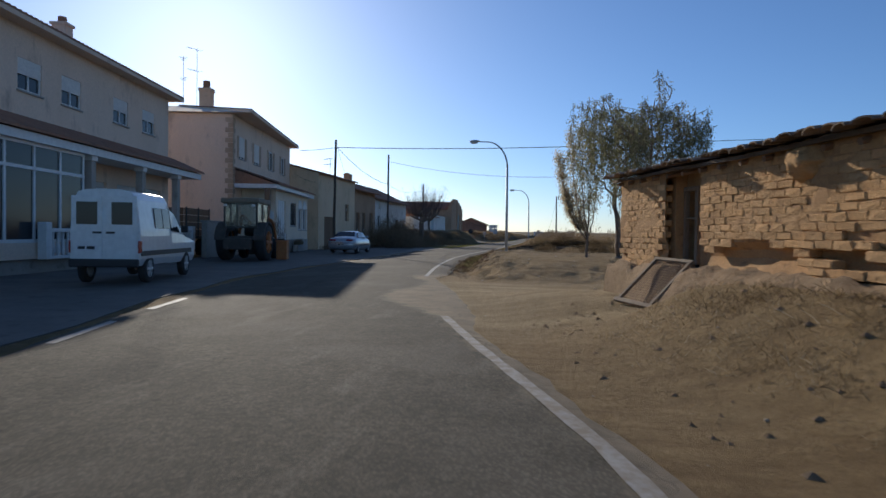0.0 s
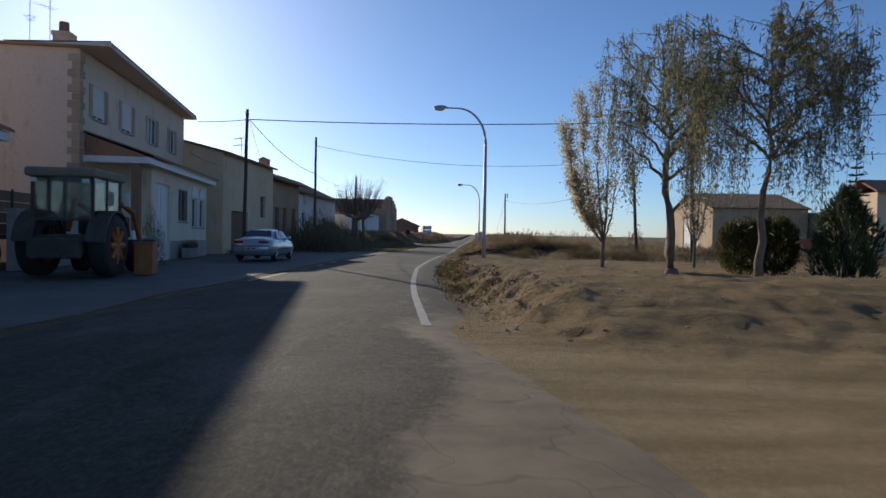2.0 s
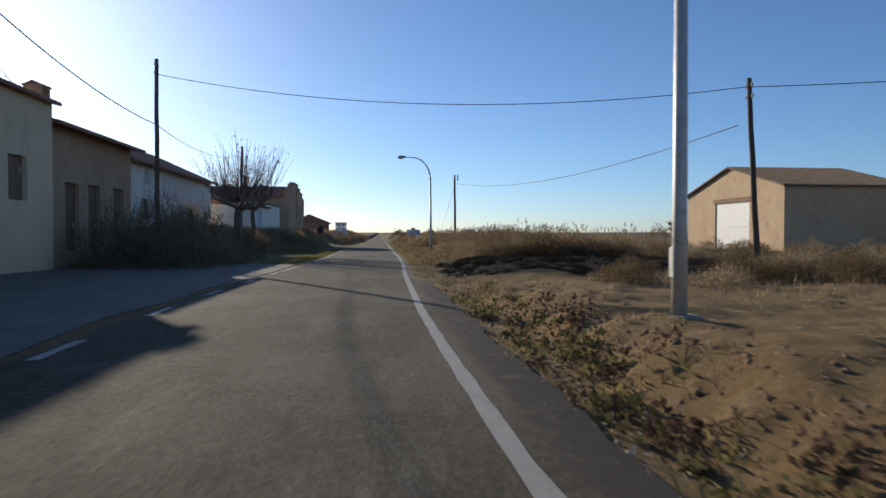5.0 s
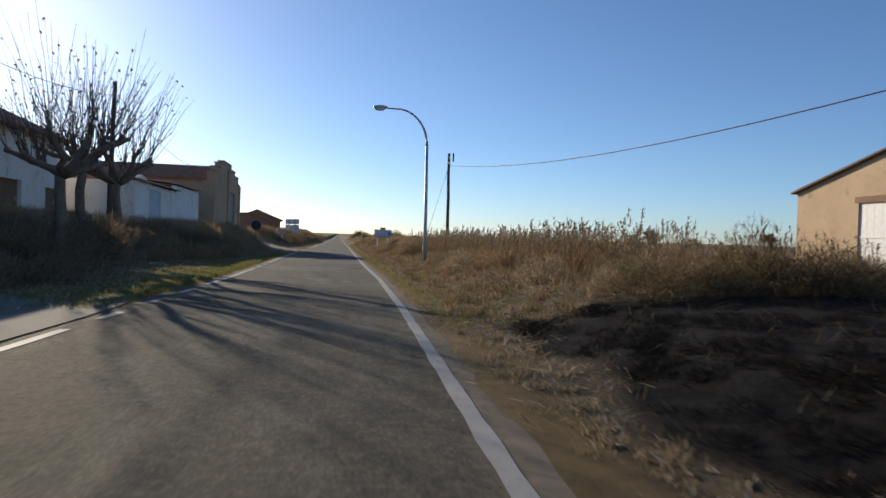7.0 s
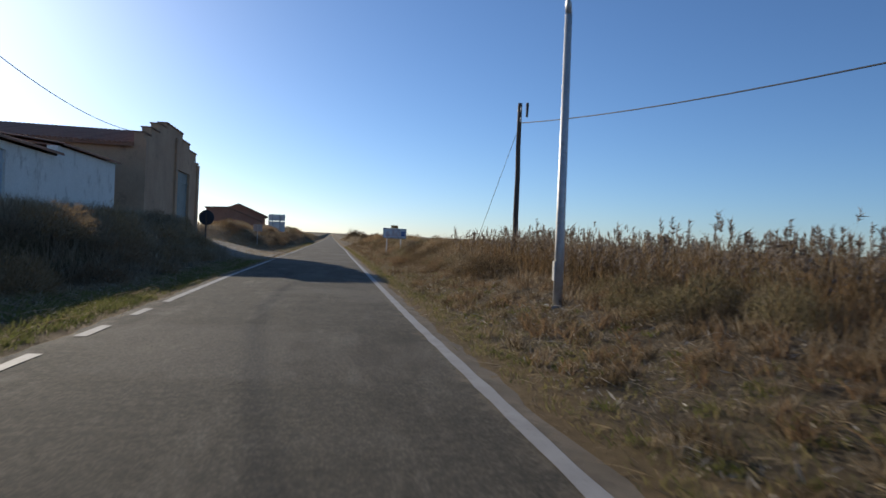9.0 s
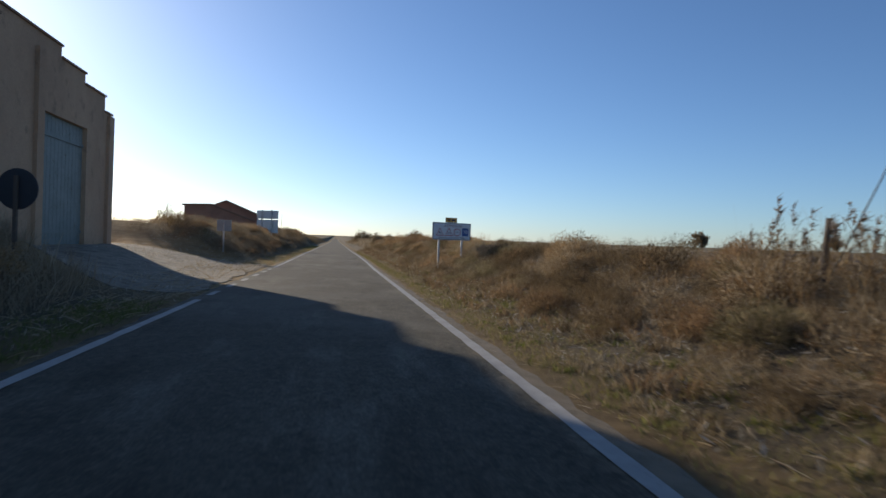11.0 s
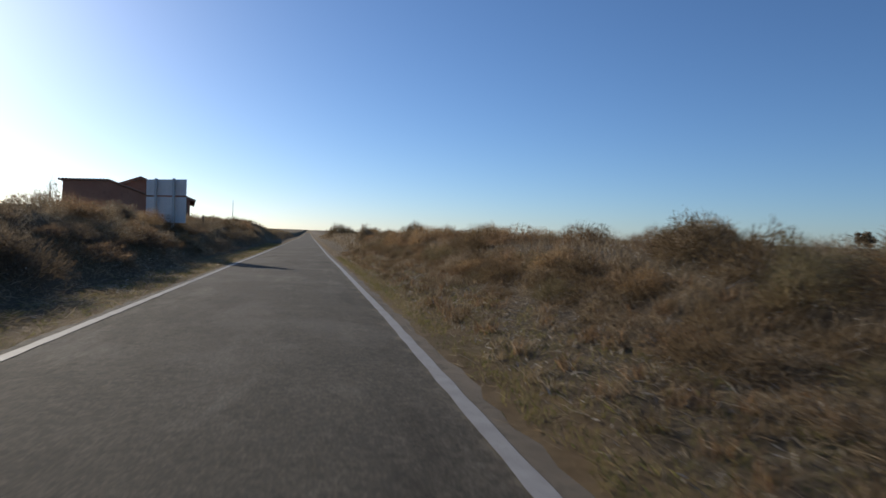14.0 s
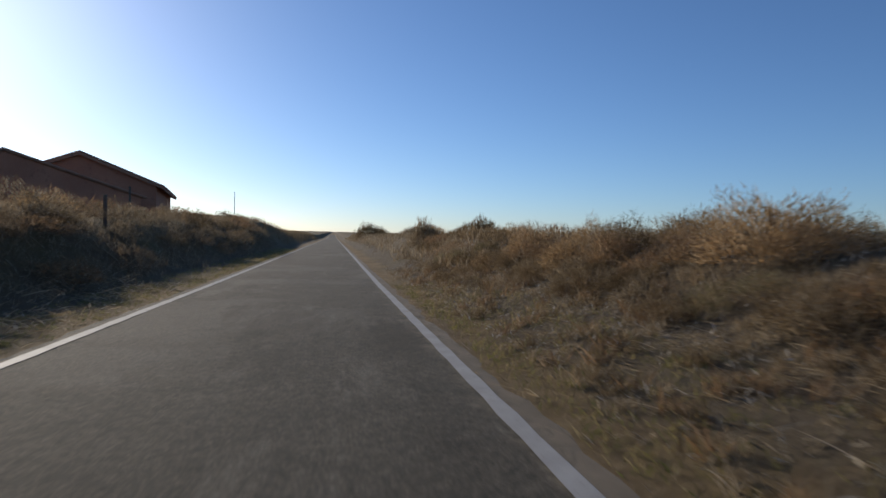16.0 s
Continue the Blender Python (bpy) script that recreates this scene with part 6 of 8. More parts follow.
def silver_car():
    m = Matrix.Translation((-6.45, 34.75, 0.03)) @ Matrix.Rotation(radians(3.0), 4, "Z")
    t = thing("car", m, "silver four-door saloon parked on the concrete yard", "car")
    W = 0.9

    def sec(y, belt, roof, rw, floor=0.22, bw=W, hood=None):
        h = hood if hood else roof
        return (y, [(bw - 0.12, floor), (bw - 0.02, floor + 0.14), (bw, (floor + belt) / 2 + 0.05), (bw - 0.05, belt - 0.04), (bw - 0.09, belt), (rw, roof - 0.06), (rw - 0.14, roof), (0, roof + 0.015)])

    S = [sec(0.0, 0.86, 0.90, 0.62, 0.34, 0.74), sec(0.1, 0.93, 0.98, 0.68, 0.28, 0.84), sec(0.55, 0.97, 1.04, 0.70, 0.24, 0.89), sec(0.95, 0.98, 1.08, 0.68), sec(1.45, 0.98, 1.34, 0.58), sec(1.9, 0.97, 1.42, 0.57), sec(2.5, 0.96, 1.43, 0.57), sec(2.95, 0.95, 1.36, 0.59), sec(3.45, 0.93, 1.06, 0.68), sec(3.6, 0.92, 0.97, 0.72), sec(4.25, 0.84, 0.87, 0.68, 0.24, 0.87), sec(4.6, 0.74, 0.77, 0.6, 0.28, 0.80), sec(4.7, 0.62, 0.64, 0.5, 0.34, 0.66)]
    bm = body_shell(S)
    body = part("body", bm, SILVER, t, soft=True)
    for s in (1, -1):
        for pts in (((s * 0.815, 1.15, 1.0), (s * 0.815, 2.02, 1.0), (s * 0.615, 1.98, 1.35), (s * 0.63, 1.5, 1.31)), ((s * 0.815, 2.1, 1.0), (s * 0.805, 3.22, 0.98), (s * 0.63, 2.85, 1.33), (s * 0.615, 2.06, 1.36))):
            bm = bmesh.new()
            quad_panel(bm, pts if s > 0 else pts[::-1], 0.03)
            part("side_window", bm, CAR_GLASS, t, "dark side glass")
    bm = bmesh.new()
    quad_panel(bm, [(-0.62, 0.98, 1.09), (0.62, 0.98, 1.09), (0.5, 1.46, 1.35), (-0.5, 1.46, 1.35)], 0.03)
    part("rear_window", bm, CAR_GLASS, t, "dark rear glass")
    bm = bmesh.new()
    quad_panel(bm, [(0.64, 3.42, 1.06), (-0.64, 3.42, 1.06), (-0.52, 2.98, 1.36), (0.52, 2.98, 1.36)], 0.03)
    part("windscreen", bm, CAR_GLASS, t)
    for s in (-1, 1):
        part("tail_lamp", boxes((min(s * 0.34, s * 0.76), max(s * 0.34, s * 0.76), -0.02, 0.1, 0.80, 0.90), bevel=0.02), RED_LAMP, t, "slim red tail lamp")
        part("mirror", boxes((min(s * 0.84, s * 1.02), max(s * 0.84, s * 1.02), 2.95, 3.06, 0.98, 1.12), bevel=0.03), SILVER, t)
        part("sill_trim", boxes((s * 0.905 - 0.01, s * 0.905 + 0.01, 1.2, 3.5, 0.5, 0.56)), BLACK_TRIM, t)
        part("door_handle", boxes((s * 0.88 - 0.015, s * 0.88 + 0.015, 1.5, 1.66, 0.84, 0.88)), SILVER, t)
    part("bumper_seam", boxes((-0.82, 0.82, -0.03, 0.05, 0.66, 0.69), bevel=0.01), BLACK_TRIM, t)
    part("number_plate", boxes((-0.26, 0.26, -0.035, 0.02, 0.52, 0.63)), SIGN_WHITE, t, "white number plate with plain bars")
    part("plate_bars", boxes((-0.2, -0.02, -0.039, -0.036, 0.55, 0.60), (0.04, 0.2, -0.039, -0.036, 0.55, 0.60)), SIGN_BLACK, t)
    for x in (-0.78, 0.78):
        for y in (0.98, 3.72):
            car_wheel(t, x, y, 0.32, 0.2, 7)


def white_van():
    t = thing("van", Matrix.Translation((-3.85, 10.1, 0.03)) @ Matrix.Rotation(radians(15.0), 4, "Z") @ Matrix.Diagonal((0.86, 0.95, 1.03, 1)), "white high-roofed small delivery van with rear glazed doors", "van")
    k = 1.16

    def sec(y, pts):
        return (y * k, [(x * k, z * k) for x, z in pts])

    box_s = [(0.72, 0.36), (0.79, 0.5), (0.80, 0.95), (0.79, 1.08), (0.70, 1.68), (0.62, 1.82), (0.4, 1.87), (0, 1.885)]
    cab = lambda belt, roof, rw: [(0.72, 0.34), (0.78, 0.48), (0.79, 0.8), (0.77, belt), (rw, roof - 0.12), (rw - 0.06, roof - 0.04), (rw - 0.25, roof), (0, roof + 0.01)]
    S = [sec(0.0, [(x * 0.97, z) for x, z in box_s]), sec(0.06, box_s), sec(1.9, box_s), sec(2.1, cab(1.05, 1.8, 0.66)), sec(2.3, cab(1.04, 1.62, 0.64)), sec(2.55, cab(1.02, 1.52, 0.64)), sec(3.05, cab(0.98, 1.14, 0.68)), sec(3.15, cab(0.94, 1.04, 0.70)), sec(3.75, cab(0.86, 0.93, 0.68)), sec(3.95, cab(0.74, 0.8, 0.64)), sec(4.0, [(x * 0.95, min(z, 0.7)) for x, z in cab(0.6, 0.66, 0.6)])]
    part("body", body_shell(S), VAN_WHITE, t, soft=False)
    for s in (-1, 1):
        x0, x1 = (0.05, 0.74) if s > 0 else (-0.74, -0.05)
        d = part("rear_door", boxes((x0 * k, x1 * k, -0.03, 0.0, 0.5 * k, 1.74 * k), bevel=0.01), VAN_WHITE, t, "white rear door")
        part("window", boxes(((x0 + 0.12) * k, (x1 - 0.1) * k, -0.045, -0.031, 1.18 * k, 1.62 * k), bevel=0.004), CAR_GLASS, d, "rounded dark rear window")
        part("handle", boxes(((x0 if s > 0 else x1 - 0.2) * k, (x0 + 0.2 if s > 0 else x1) * k, -0.05, -0.031, 1.0 * k, 1.04 * k)), BLACK_TRIM, d)
        part("tail_lamp", boxes((min(s * 0.76, s * 0.805) * k, max(s * 0.76, s * 0.805) * k, -0.02, 0.14, 0.62 * k, 0.86 * k), bevel=0.01), RED_LAMP, t)
        part("side_strip", boxes((s * 0.805 * k - 0.012, s * 0.805 * k + 0.012, 0.1, 3.6 * k, 0.56 * k, 0.66 * k)), BLACK_TRIM, t, "black side moulding")
        quads = [((s * 0.79, 0.95, 1.12), (s * 0.79, 1.42, 1.12), (s * 0.735, 1.42, 1.55), (s * 0.735, 0.95, 1.55)), ((s * 0.79, 1.47, 1.12), (s * 0.79, 1.92, 1.12), (s * 0.735, 1.92, 1.55), (s * 0.735, 1.47, 1.55)), ((s * 0.775, 2.05, 1.07), (s * 0.765, 2.95, 1.02), (s * 0.67, 2.5, 1.46), (s * 0.68, 2.1, 1.55))]
        for q in quads:
            q = [tuple(c * k for c in v) for v in q]
            bm = bmesh.new()
            quad_panel(bm, q if s > 0 else q[::-1], 0.015)
            part("side_window", bm, CAR_GLASS, t)
        part("mirror", boxes((min(s * 0.8, s * 0.98) * k, max(s * 0.8, s * 0.98) * k, 2.72 * k, 2.82 * k, 1.04 * k, 1.2 * k), bevel=0.02), BLACK_TRIM, t)
    part("bumper", boxes((-0.78 * k, 0.78 * k, -0.09, 0.05, 0.34 * k, 0.5 * k), bevel=0.03), BLACK_TRIM, t, "black rear bumper")
    part("number_plate", boxes((-0.62 * k, -0.16 * k, -0.05, -0.031, 0.66 * k, 0.78 * k)), SIGN_WHITE, t, "number plate with plain bars")
    part("plate_bars", boxes((-0.58 * k, -0.42 * k, -0.056, -0.051, 0.69 * k, 0.75 * k), (-0.38 * k, -0.2 * k, -0.056, -0.051, 0.69 * k, 0.75 * k)), SIGN_BLACK, t)
    bm = bmesh.new()
    quad_panel(bm, [tuple(c * k for c in v) for v in ((0.62, 3.0, 1.17), (-0.62, 3.0, 1.17), (-0.56, 2.6, 1.49), (0.56, 2.6, 1.49))], 0.015)
    part("windscreen", bm, CAR_GLASS, t)
    for x in (-0.7 * k, 0.7 * k):
        for y in (0.62 * k, 3.25 * k):
            car_wheel(t, x, y, 0.29 * k, 0.18 * k, 6, STEEL)


def tractor():
    t = thing("tractor", Matrix.Translation((-7.1, 22.9, 0.03)) @ Matrix.Rotation(radians(10), 4, "Z"), "dark old tractor with glazed cab and orange front loader", "tractor")
    car_wheel(t, -0.85, 0.8, 0.82, 0.46, 8, ORANGE)
    car_wheel(t, 0.85, 0.8, 0.82, 0.46, 8, ORANGE)
    car_wheel(t, -0.75, 3.1, 0.48, 0.3, 6, TRACTOR_RED)
    car_wheel(t, 0.75, 3.1, 0.48, 0.3, 6, TRACTOR_RED)
    part("chassis", boxes((-0.35, 0.35, 0.2, 3.6, 0.55, 1.1), bevel=0.04), TRACTOR_GREY, t)
    part("bonnet", boxes((-0.4, 0.4, 1.9, 3.7, 1.1, 1.65), bevel=0.08), TRACTOR_GREY, t)
    cab = part("cab", boxes((-0.78, 0.78, 0.08, 1.95, 0.9, 1.08), bevel=0.02), TRACTOR_GREY, t)
    for x in (-0.75, 0.68):
        for y in (0.1, 0.95, 1.85):
            part("post", boxes((x, x + 0.07, y, y + 0.07, 1.08, 2.55)), TRACTOR_GREY, cab)
    part("rail", boxes((-0.68, 0.68, 0.1, 0.16, 1.45, 1.52)), TRACTOR_GREY, cab)
    part("roof", boxes((-0.85, 0.85, -0.05, 2.05, 2.55, 2.78), bevel=0.06), CAB_ROOF, cab, "dusty tan cab roof")
    part("pane", boxes((-0.68, 0.68, 0.11, 0.12, 1.52, 2.55)), CAB_GLASS, cab)
    for s in (-0.73, 0.72):
        part("pane", boxes((s, s + 0.01, 0.17, 0.95, 1.1, 2.55)), CAB_GLASS, cab)
        part("pane", boxes((s, s + 0.01, 1.02, 1.85, 1.1, 2.55)), CAB_GLASS, cab)
    for s in (-1, 1):
        bm = bmesh.new()
        arc = [(0.8 + 0.92 * math.cos(a), 0.82 + 0.92 * math.sin(a)) for a in np.linspace(0.25, math.pi - 0.1, 12)]
        arc2 = [(0.8 + 0.88 * math.cos(a), 0.82 + 0.88 * math.sin(a)) for a in np.linspace(0.25, math.pi - 0.1, 12)]
        prism(bm, arc + arc2[::-1], "x", s * 0.62, s * 1.1)
        part("mudguard", bm, TRACTOR_GREY, t)
        part("work_lamp", boxes((s * 0.62 - 0.07, s * 0.62 + 0.07, -0.1, -0.02, 2.4, 2.5)), CLEAR_LAMP, t)
        bm = bmesh.new()
        tube(bm, [(s * 0.55, 1.7, 1.2), (s * 0.58, 2.2, 2.05), (s * 0.58, 3.4, 1.75), (s * 0.55, 4.35, 0.55)], [0.075, 0.085, 0.085, 0.07], 6)
        part("loader_arm", bm, ORANGE, t, "orange loader arm")
    bm = bmesh.new()
    prism(bm, [(4.2, 0.15), (5.0, 0.1), (5.05, 0.16), (4.32, 0.28), (4.3, 0.95), (4.2, 0.95)], "x", -0.95, 0.95)
    part("bucket", bm, TRACTOR_GREY, t, "rusty dark loader bucket")
    part("ballast", boxes((-0.6, 0.6, -0.45, -0.1, 0.5, 1.0), bevel=0.05), TRACTOR_GREY, t, "dark rear implement")
    part("linkage", boxes((-0.4, -0.32, -0.6, 0.3, 0.5, 0.58), (0.32, 0.4, -0.6, 0.3, 0.5, 0.58)), TRACTOR_GREY, t)
    part("mirror", boxes((0.86, 1.02, 1.8, 1.84, 1.9, 2.3), bevel=0.01), CLEAR_LAMP, t, "bright wing mirror")
    part("exhaust", boxes((0.42, 0.5, 2.6, 2.68, 1.6, 2.6)), TRACTOR_GREY, t)
    b = thing("fertiliser_bin", Matrix.Translation((-6.05, 25.1, 0.03)) @ Matrix.Rotation(radians(12), 4, "Z"), "rusty orange metal implement box standing beside the tractor", "bin")
    part("body", boxes((-0.25, 0.25, -0.27, 0.27, 0, 0.86), bevel=0.03), ORANGE, b)
    part("rim", boxes((-0.275, 0.275, -0.295, 0.295, 0.86, 0.91)), ORANGE, b)


def flower_box():
    f = thing("flower_box", Matrix.Translation((-10.2, 37.0, 0.06)) @ Matrix.Rotation(radians(STREET), 4, "Z"), "long dark planter with dry reddish plants by the house wall", "planter")
    part("trough", boxes((-0.75, 0.75, -0.18, 0.18, 0.0, 0.45), bevel=0.03), CONCRETE, f)
    n = 700
    at = np.stack([rng.uniform(-0.7, 0.7, n), rng.uniform(-0.16, 0.16, n), np.full(n, 0.42)], 1)
    ob = new("plants", tri_soup("plants", at, at + rng.normal(0, 0.1, (n, 3)) + np.array([0, 0, 0.28]), np.full(n, 0.04), HEDGE))
    ob.parent = f


stored_trailer()
silver_car()
white_van()
tractor()

# ---- plants ----
def tri_soup(name, base, tip, width, material, bend=None):
    """Many thin blades as one mesh; base and tip are n x 3, width is n."""
    n = len(base)
    d = tip - base
    side = np.cross(d, rng.normal(size=(n, 3)))
    side /= np.linalg.norm(side, axis=1, keepdims=True) + 1e-9
    side *= np.asarray(width)[:, None] / 2
    if bend is None:
        v = np.concatenate([base - side, base + side, tip], 1).reshape(-1, 3)
        f = np.arange(3 * n).reshape(-1, 3)
    else:
        mid = (base + tip) / 2 + bend
        v = np.stack([base - side, base + side, mid + side * 0.8, mid - side * 0.8, tip], 1).reshape(-1, 3)
        k = 5 * np.arange(n)[:, None]
        f = np.concatenate([k + [[0, 1, 2]], k + [[0, 2, 3]], k + [[3, 2, 4]]], 0)
    me = bpy.data.meshes.new(name)
    me.vertices.add(len(v))
    me.vertices.foreach_set("co", v.astype(np.float32).ravel())
    me.loops.add(f.size)
    me.loops.foreach_set("vertex_index", f.astype(np.int32).ravel())
    me.polygons.add(len(f))
    me.polygons.foreach_set("loop_start", np.arange(0, f.size, 3, dtype=np.int32))
    me.update(calc_edges=True)
    me.materials.append(material)
    return me


def leaf_soup(name, at, size, material, droop=0.0, narrow=0.28):
    """Small diamond leaves at places."""
    n = len(at)
    a = rng.normal(size=(n, 3))
    a[:, 2] -= droop
    a /= np.linalg.norm(a, axis=1, keepdims=True)
    b = np.cross(a, rng.normal(size=(n, 3)))
    b /= np.linalg.norm(b, axis=1, keepdims=True) + 1e-9
    s = np.asarray(size)[:, None]
    v = np.stack([at, at + a * s * 0.5 + b * s * narrow, at + a * s, at + a * s * 0.5 - b * s * narrow], 1).reshape(-1, 3)
    f = np.arange(4 * n).reshape(-1, 4)
    me = bpy.data.meshes.new(name)
    me.vertices.add(len(v))
    me.vertices.foreach_set("co", v.astype(np.float32).ravel())
    me.loops.add(f.size)
    me.loops.foreach_set("vertex_index", f.astype(np.int32).ravel())
    me.polygons.add(len(f))
    me.polygons.foreach_set("loop_start", np.arange(0, f.size, 4, dtype=np.int32))
    me.update(calc_edges=True)
    me.materials.append(material)
    return me


def sheet(name, me, label, category="grass"):
    return tagged(new(name, me), label, category, kind="stuff")


def scatter(n, xf, y0, y1):
    """n places: y uniform, x from a function of y and a random share."""
    y = rng.uniform(y0, y1, n)
    x = xf(y, rng.random(n))
    return x, y


def grass_mesh(name, x, y, h, w, material, per=5, spread_=0.12, lean=0.5, flat=0.0, bent=True):
    x, y = np.repeat(x, per), np.repeat(y, per)
    n = len(x)
    x, y = x + rng.normal(0, spread_, n), y + rng.normal(0, spread_, n)
    base = np.stack([x, y, land(x, y) - 0.01], 1)
    hh = h * rng.uniform(0.45, 1.25, n)
    tip = base + np.stack([rng.normal(0, lean, n) * hh, rng.normal(0, lean, n) * hh, hh * (1 - flat * rng.random(n))], 1)
    tip[:, 2] = np.maximum(tip[:, 2], land(tip[:, 0], tip[:, 1]) + 0.015)
    bend = np.stack([np.zeros(n), np.zeros(n), hh * 0.12], 1) if bent else None
    return tri_soup(name, base, tip, w * rng.uniform(0.6, 1.4, n), material, bend)


right_of = lambda a, b, p=1.0: (lambda y, s: xr(y) + a + (b - a) * s ** p)
left_of = lambda a, b, p=1.0: (lambda y, s: xl(y) - a - (b - a) * s ** p)
bank_foot = lambda y: 1.6 + 2.4 * (1 - smooth(75, 81, y))
on_bank = lambda a, b: (lambda y, s: xl(y) - bank_foot(y) - a - (b - a) * s)

# right verge: litter of straw, short green, taller dry grass
def unburnt(x, y):
    ok = scorch(x, y) < 0.4
    return x[ok], y[ok]


sheet("straw_litter", grass_mesh("straw_litter", *unburnt(*scatter(9000, right_of(0.5, 4.2), 51, 150)), 0.09, 0.007, STRAW, 4, 0.25, 1.7, 0.7), "flattened bleached straw on the verge")
sheet("roadside_grass", grass_mesh("roadside_grass", *scatter(5200, right_of(0.42, 2.2, 1.4), 56, 150), 0.08, 0.009, GRASS, 6, 0.07, 0.6), "short mixed green and dry roadside grass")
sheet("dry_grass", grass_mesh("dry_grass", *unburnt(*scatter(5600, right_of(2.9, 7.5), 56, 152)), 0.26, 0.010, SCRUB, 7, 0.11, 0.4), "knee-high dry brown grass")
sheet("dry_grass", grass_mesh("dry_grass", *scatter(3200, right_of(2.2, 16.0), 150, 330), 0.5, 0.03, SCRUB, 6, 0.3, 0.4), "knee-high dry brown grass")
sheet("dry_grass", grass_mesh("dry_grass", *unburnt(*scatter(2600, right_of(5, 40), 40, 150)), 0.30, 0.012, SCRUB, 7, 0.25, 0.5), "dry brown field grass")
# weeds and litter at the foot of the dirt bank and by the hut
sheet("weeds", grass_mesh("weeds", *scatter(140, right_of(0.7, 1.9), 20, 46), 0.07, 0.012, GRASS, 7, 0.08, 0.8), "low weeds along the foot of the dirt bank")
sheet("straw_litter", grass_mesh("straw_litter", *scatter(1500, right_of(0.6, 3.0), 17, 50), 0.06, 0.006, STRAW, 3, 0.2, 1.5, 0.8), "dead stalks scattered on the dirt")
sheet("dry_grass", grass_mesh("dry_grass", *scatter(200, right_of(1.8, 4.5), -4, 5.5), 0.10, 0.008, STRAW, 7, 0.10, 0.8), "thin dry grass by the hut")
sheet("dry_grass", grass_mesh("dry_grass", *unburnt(*scatter(1300, right_of(4.5, 22), 36, 62)), 0.16, 0.009, SCRUB, 6, 0.15, 0.6), "dry grass behind the dirt bank")
def clumps(n, xf, y0, y1, h, w, material, per=26, tight=0.06, label="small dry tufts", lean=0.55):
    x, y = scatter(n, xf, y0, y1)
    x, y = unburnt(x, y)
    return sheet("tufts", grass_mesh("tufts", x, y, h, w, material, per, tight, lean), label)


clumps(700, right_of(0.7, 3.6), 56, 156, 0.15, 0.010, STRAW, label="pale dry tufts on the mown verge")
clumps(700, right_of(0.9, 4.2), 56, 156, 0.20, 0.010, RUSTY, label="brown dry tufts on the verge")
clumps(800, right_of(0.9, 4.2), 56, 156, 0.17, 0.012, SCRUB_DARK, label="dark dead tufts on the verge")
clumps(90, right_of(1.8, 4.6), -4, 5.0, 0.08, 0.007, SCRUB_DARK, 40, 0.13, "dark weeds on the dirt by the hut", 0.7)
clumps(90, right_of(0.5, 1.2), 46, 56, 0.08, 0.010, STRAW, label="pale tufts between road and burnt patch")
clumps(330, right_of(0.6, 2.6), 56, 110, 0.07, 0.014, GREEN, label="low green tufts on the verge")
clumps(70, right_of(1.6, 4.4), -4, 6.5, 0.07, 0.006, STRAW, 30, 0.12, "thin pale weeds on the dirt by the hut", 0.9)
clumps(100, right_of(0.75, 1.7), 20, 48, 0.08, 0.018, SCRUB_DARK, 20, 0.14, "dead leafy weeds at the bank foot", 0.9)
clumps(50, right_of(0.9, 1.8), 22, 44, 0.09, 0.024, GRASS, 22, 0.10, "green weeds at the bank foot", 0.9)


def leafy_weeds(n, xf, y0, y1, size, material, label):
    """Low clumps of broad leaves."""
    x, y = scatter(n, xf, y0, y1)
    k = 46
    r = np.repeat(rng.uniform(0.08, 0.24, n), k)
    d = rng.normal(0, 1, (n * k, 3))
    d[:, 2] = np.abs(d[:, 2]) * 0.75
    d /= np.linalg.norm(d, axis=1, keepdims=True)
    px_, py_ = np.repeat(x, k) + d[:, 0] * r, np.repeat(y, k) + d[:, 1] * r
    at = np.stack([px_, py_, land(px_, py_) + d[:, 2] * r * 0.8], 1)
    return sheet("weeds", leaf_soup("weeds", at, size * rng.uniform(0.5, 1.4, n * k), material, 0.2, 0.34), label, "weeds")


leafy_weeds(46, right_of(0.95, 1.7), 24, 44, 0.075, WEED, "low dark leafy weeds along the foot of the dirt bank")
leafy_weeds(60, right_of(0.75, 2.0), 20, 40, 0.06, LEAF_DEAD, "withered leafy weeds along the foot of the dirt bank")


def chips(n, xf, y0, y1, size, label):
    """Mown straw and dead leaves lying about."""
    x, y = scatter(n, xf, y0, y1)
    x, y = unburnt(x, y)
    at = np.stack([x, y, land(x, y) + 0.015 + 0.02 * rng.random(len(x))], 1)
    return sheet("straw_chips", leaf_soup("straw_chips", at, size * rng.uniform(0.4, 1.6, len(x)), CHIPS, 0.0, 0.085), label, "straw")


chips(30000, right_of(0.75, 4.9), 47, 158, 0.085, "pale chopped straw lying on the verge")
chips(6000, right_of(0.6, 2.3), 18, 50, 0.05, "dry leaves and stalks at the bank foot")
chips(3000, left_of(0.6, 2.6), 57, 150, 0.07, "pale chopped straw along the road edge")
chips(5200, left_of(0.35, 6.0), 106, 117, 0.07, "straw and dead leaves blown over the access")
chips(1500, left_of(0.3, 4.0), 97, 107, 0.045, "straw and dead leaves blown over the access")
chips(3600, left_of(1.0, 4.6), 60, 82, 0.06, "dead leaves and straw on the level verge")


